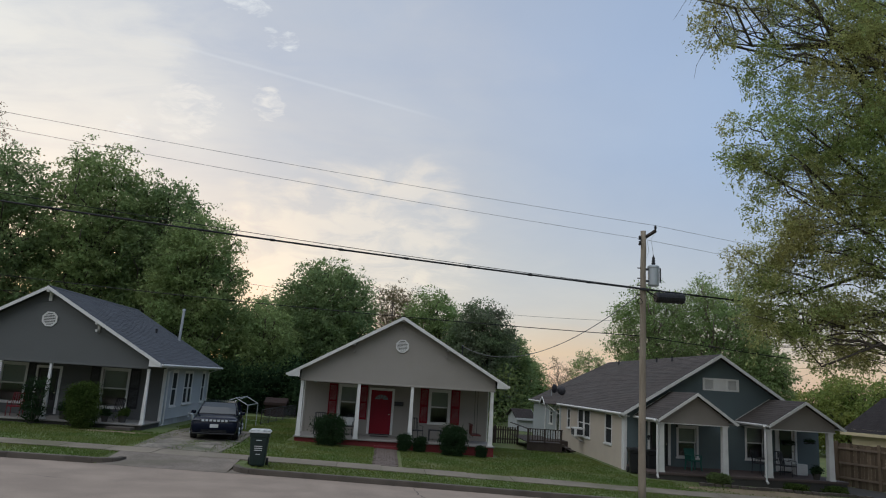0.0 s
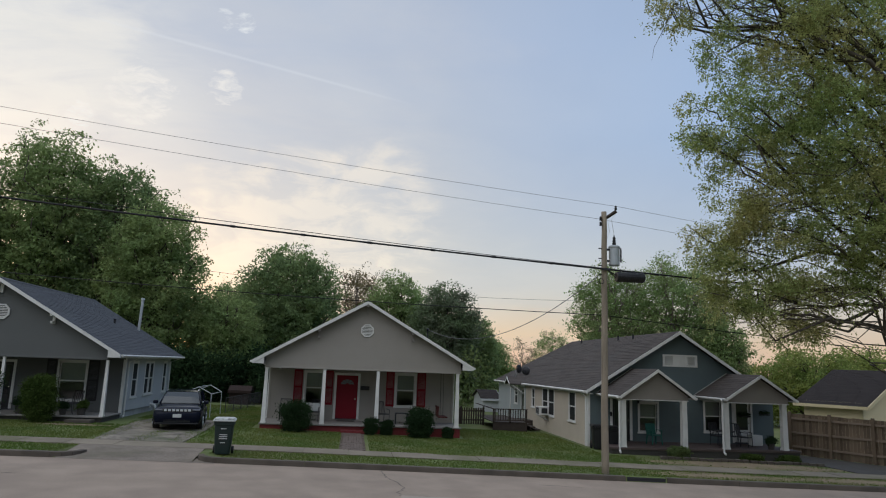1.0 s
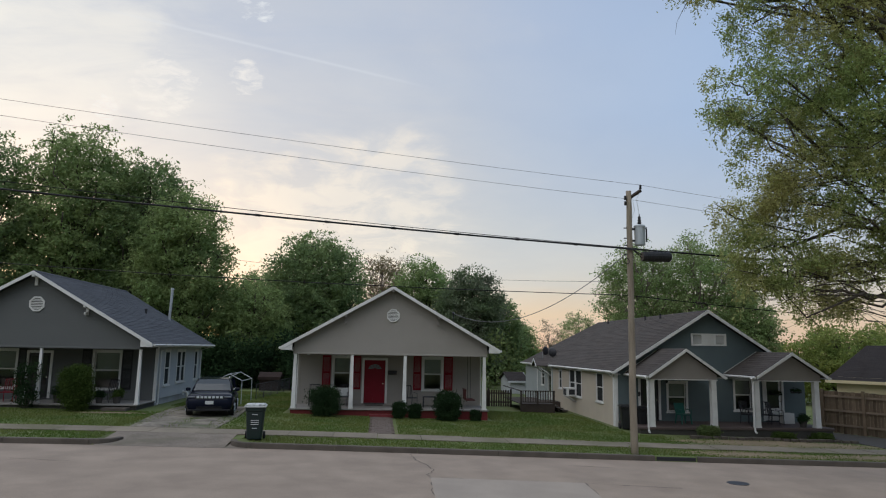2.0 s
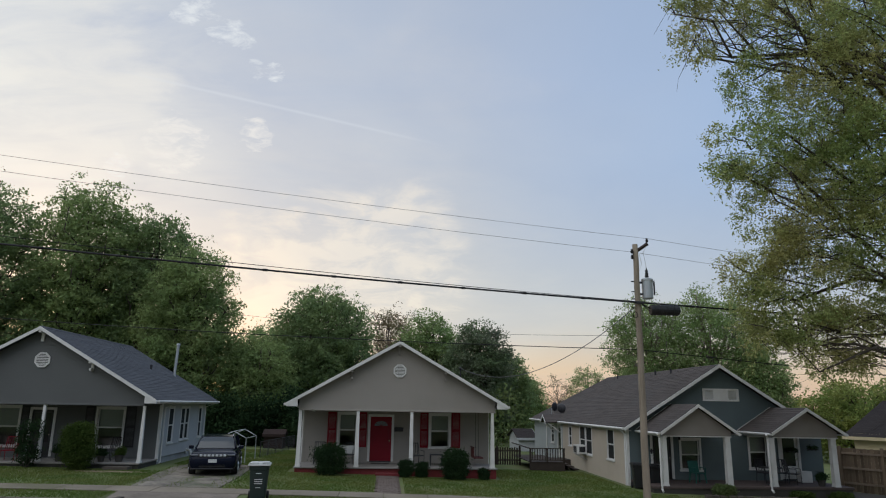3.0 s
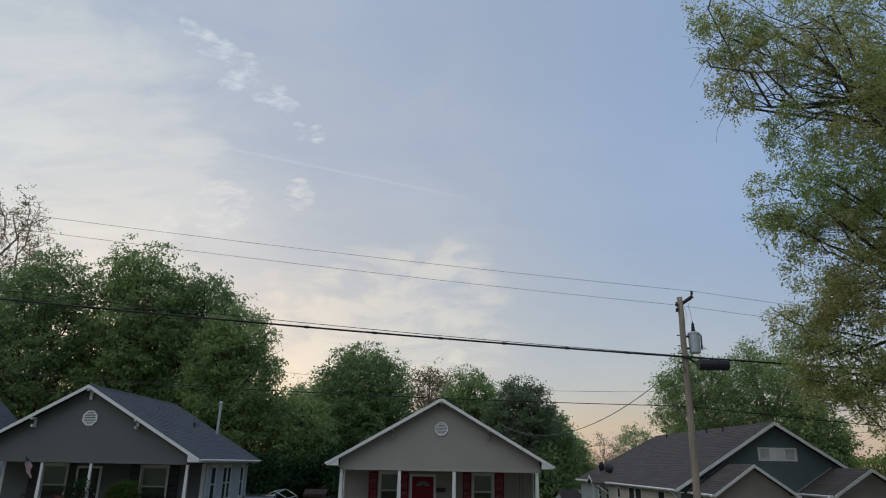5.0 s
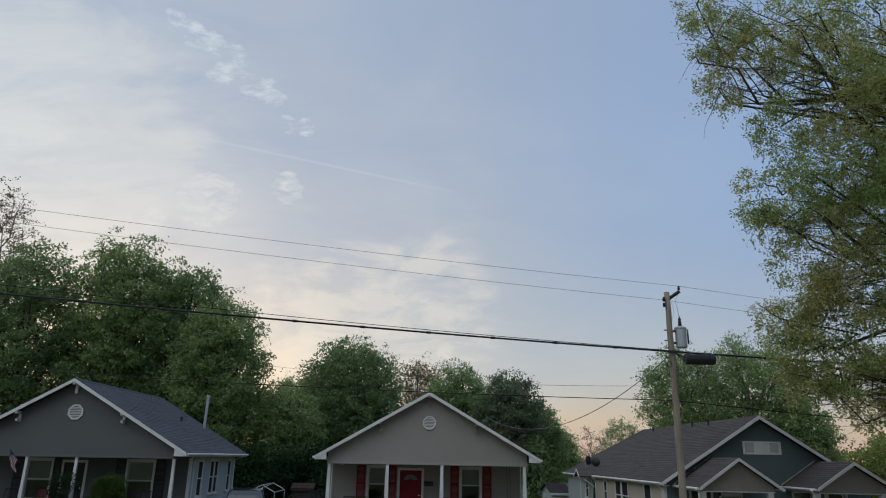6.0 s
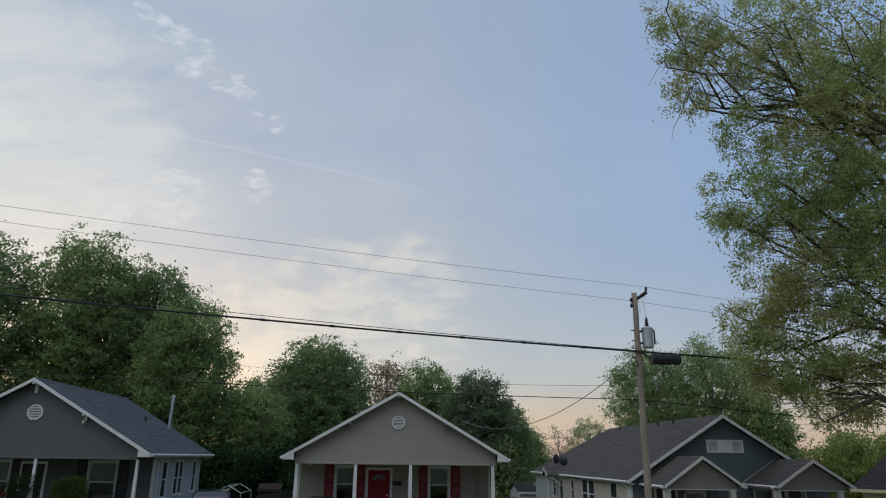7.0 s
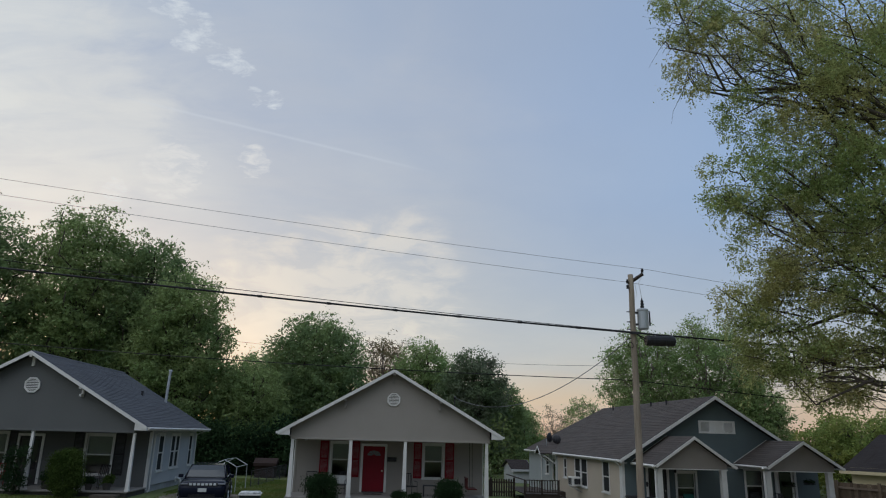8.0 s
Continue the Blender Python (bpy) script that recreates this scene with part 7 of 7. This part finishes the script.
# blue porches
plastic_chair(13.25, 29.1, 0.16, 10, TEAL, "teal green plastic chair on the blue porch")
for q, a in (((16.35, 29.3), 20), ((17.0, 29.2), -25), ((17.35, 28.9), 40)):
    metal_chair(q[0], q[1], 0.16, a, DARKMETAL, "black metal patio chair on the blue porch")
pt = thing("patio_table", 16.2, 28.5, 0.16, "round dark patio table on the blue porch", "table")
part("tabletop", MB().tube([(0, 0, 0.68), (0, 0, 0.71)], 0.42, 20), DARKMETAL, pt)
part("pedestal", MB().tube([(0, 0, 0), (0, 0, 0.02), (0, 0, 0.05), (0, 0, 0.68)], [0.25, 0.25, 0.04, 0.03], 12), DARKMETAL, pt)
single("white_crate", MB().box(-0.25, 0.25, -0.2, 0.2, 0, 0.46, 0.015), WHITE, "plain white storage box on the blue porch", "box", 18.35, 29.7, 0.16)
for q in ((18.2, 30.22, 1.38), (18.95, 29.9, 1.5)):
    sh = thing("wall_planter", *q, "small black planter shelf on the wall", "planter")
    part("tray", MB().box(-0.22, 0.22, -0.16, 0.0, 0, 0.05, 0.01), BLACKPLASTIC, sh)
    rng = np.random.default_rng(31)
    quad, _ = crown_mesh(rng, [(0, -0.08, 0.1, 0.2, 0.1, 0.07)], 300, 0.04, 0.3)
    leaf_object("foliage", quad, LEAF_HEDGE, sh)
for q in ((11.7, 30.24, 1.35), (13.0, 30.24, 1.95)):
    wl_ = thing("wall_lamp", *q, "small black porch wall lamp", "lamp")
    part("housing", MB().tube([(0, -0.08, -0.1), (0, -0.08, 0.06), (0, -0.08, 0.1)], [0.04, 0.06, 0.02], 8), DARKMETAL, wl_)
    part("bracket", MB().box(-0.03, 0.03, -0.06, 0.0, -0.03, 0.03), DARKMETAL, wl_)
edging = thing("bed_edging", 15, 26.6, 0, "low row of dark edging stones before the blue porch", "edging")
for k in range(22):
    x = -2.6 + k * 0.32
    yy = 0.1 * math.sin(k * 0.8)
    part("stone", MB().box(x, x + 0.27, yy, yy + 0.16, gz(15 + x, 26.6) - 0.03, gz(15 + x, 26.6) + 0.1 + 0.03 * random.random(), 0.02), KERB, edging)

# ================= grass =================
rng = np.random.default_rng(9)


def grass(name, label, boxes, per_m2, h):
    ps = []
    for x0, x1, y0, y1 in boxes:
        n = int((x1 - x0) * (y1 - y0) * per_m2)
        ps.append(np.stack([rng.uniform(x0, x1, n), rng.uniform(y0, y1, n)], 1))
    p = np.concatenate(ps)
    keep = np.sin(p[:, 0] * 1.3 + np.sin(p[:, 1] * 0.9)) * np.sin(p[:, 1] * 1.1 + p[:, 0] * 0.35) + rng.random(len(p)) * 1.2 > -0.35
    p = p[keep]
    bare = ((p[:, 0] - 15.6) / 4.0) ** 2 + ((p[:, 1] - 25.75) / 0.85) ** 2
    for cx, cy, rx, ry in ((12.8, 22.7, 2.8, 0.65), (18.0, 22.7, 3.3, 0.65), (-10.8, 29.2, 1.5, 0.35)):
        bare = np.minimum(bare, ((p[:, 0] - cx) / rx) ** 2 + ((p[:, 1] - cy) / ry) ** 2)
    p = p[bare + rng.random(len(p)) * 0.8 > 0.9]
    z = np.array([gz(a, b) for a, b in p])
    n = len(p)
    a = rng.uniform(0, 2 * np.pi, n)
    w = 0.012 + 0.012 * rng.random(n)
    hh = h * (0.5 + rng.random(n))
    d = np.stack([np.cos(a) * w, np.sin(a) * w], 1)
    lean = rng.normal(size=(n, 2)) * h * 0.5
    b0 = np.column_stack([p - d, z - 0.01])
    b1 = np.column_stack([p + d, z - 0.01])
    t1 = np.column_stack([p + d * 0.3 + lean, z + hh])
    t0 = np.column_stack([p - d * 0.3 + lean, z + hh])
    quad = np.stack([b0, b1, t1, t0], 1).reshape(-1, 3)
    ob = leaf_object(name, quad, GRASS_BLADE, None, label, "stuff")
    return tagged(ob, label, "grass", kind="stuff")


grass("verge_grass", "short patchy grass on the verge", [(-40, GAP0 - 0.05, 21.95, WALK0 + 0.1), (GAP1 + 0.3, 20, 21.95, WALK0 + 0.1)], 520, 0.032)
grass("lawn_grass", "short green lawn grass before the houses",
      [(-40, -8.9, WALK1 - 0.13, 30.2), (-5.5, -0.3, WALK1 - 0.13, 30.8), (0.75, 11.5, WALK1 - 0.13, 27.3), (0.75, 10.3, 27.3, 30.6), (5.1, 10.3, 30.6, 36), (-5.6, -4.2, 30.8, 44), (-9.6, -5.6, 33.0, 44)], 460, 0.032)
grass("driveway_grass", "ragged grass creeping over the gravel edges", [(-9.3, -8.3, WALK1, 34), (-6.2, -5.5, WALK1, 34), (-7.4, -6.9, WALK1, 28)], 120, 0.05)
grass("lawn_grass", "sparse grass on bare soil before the blue house", [(11.5, 19.3, WALK1, 27.0)], 90, 0.035)
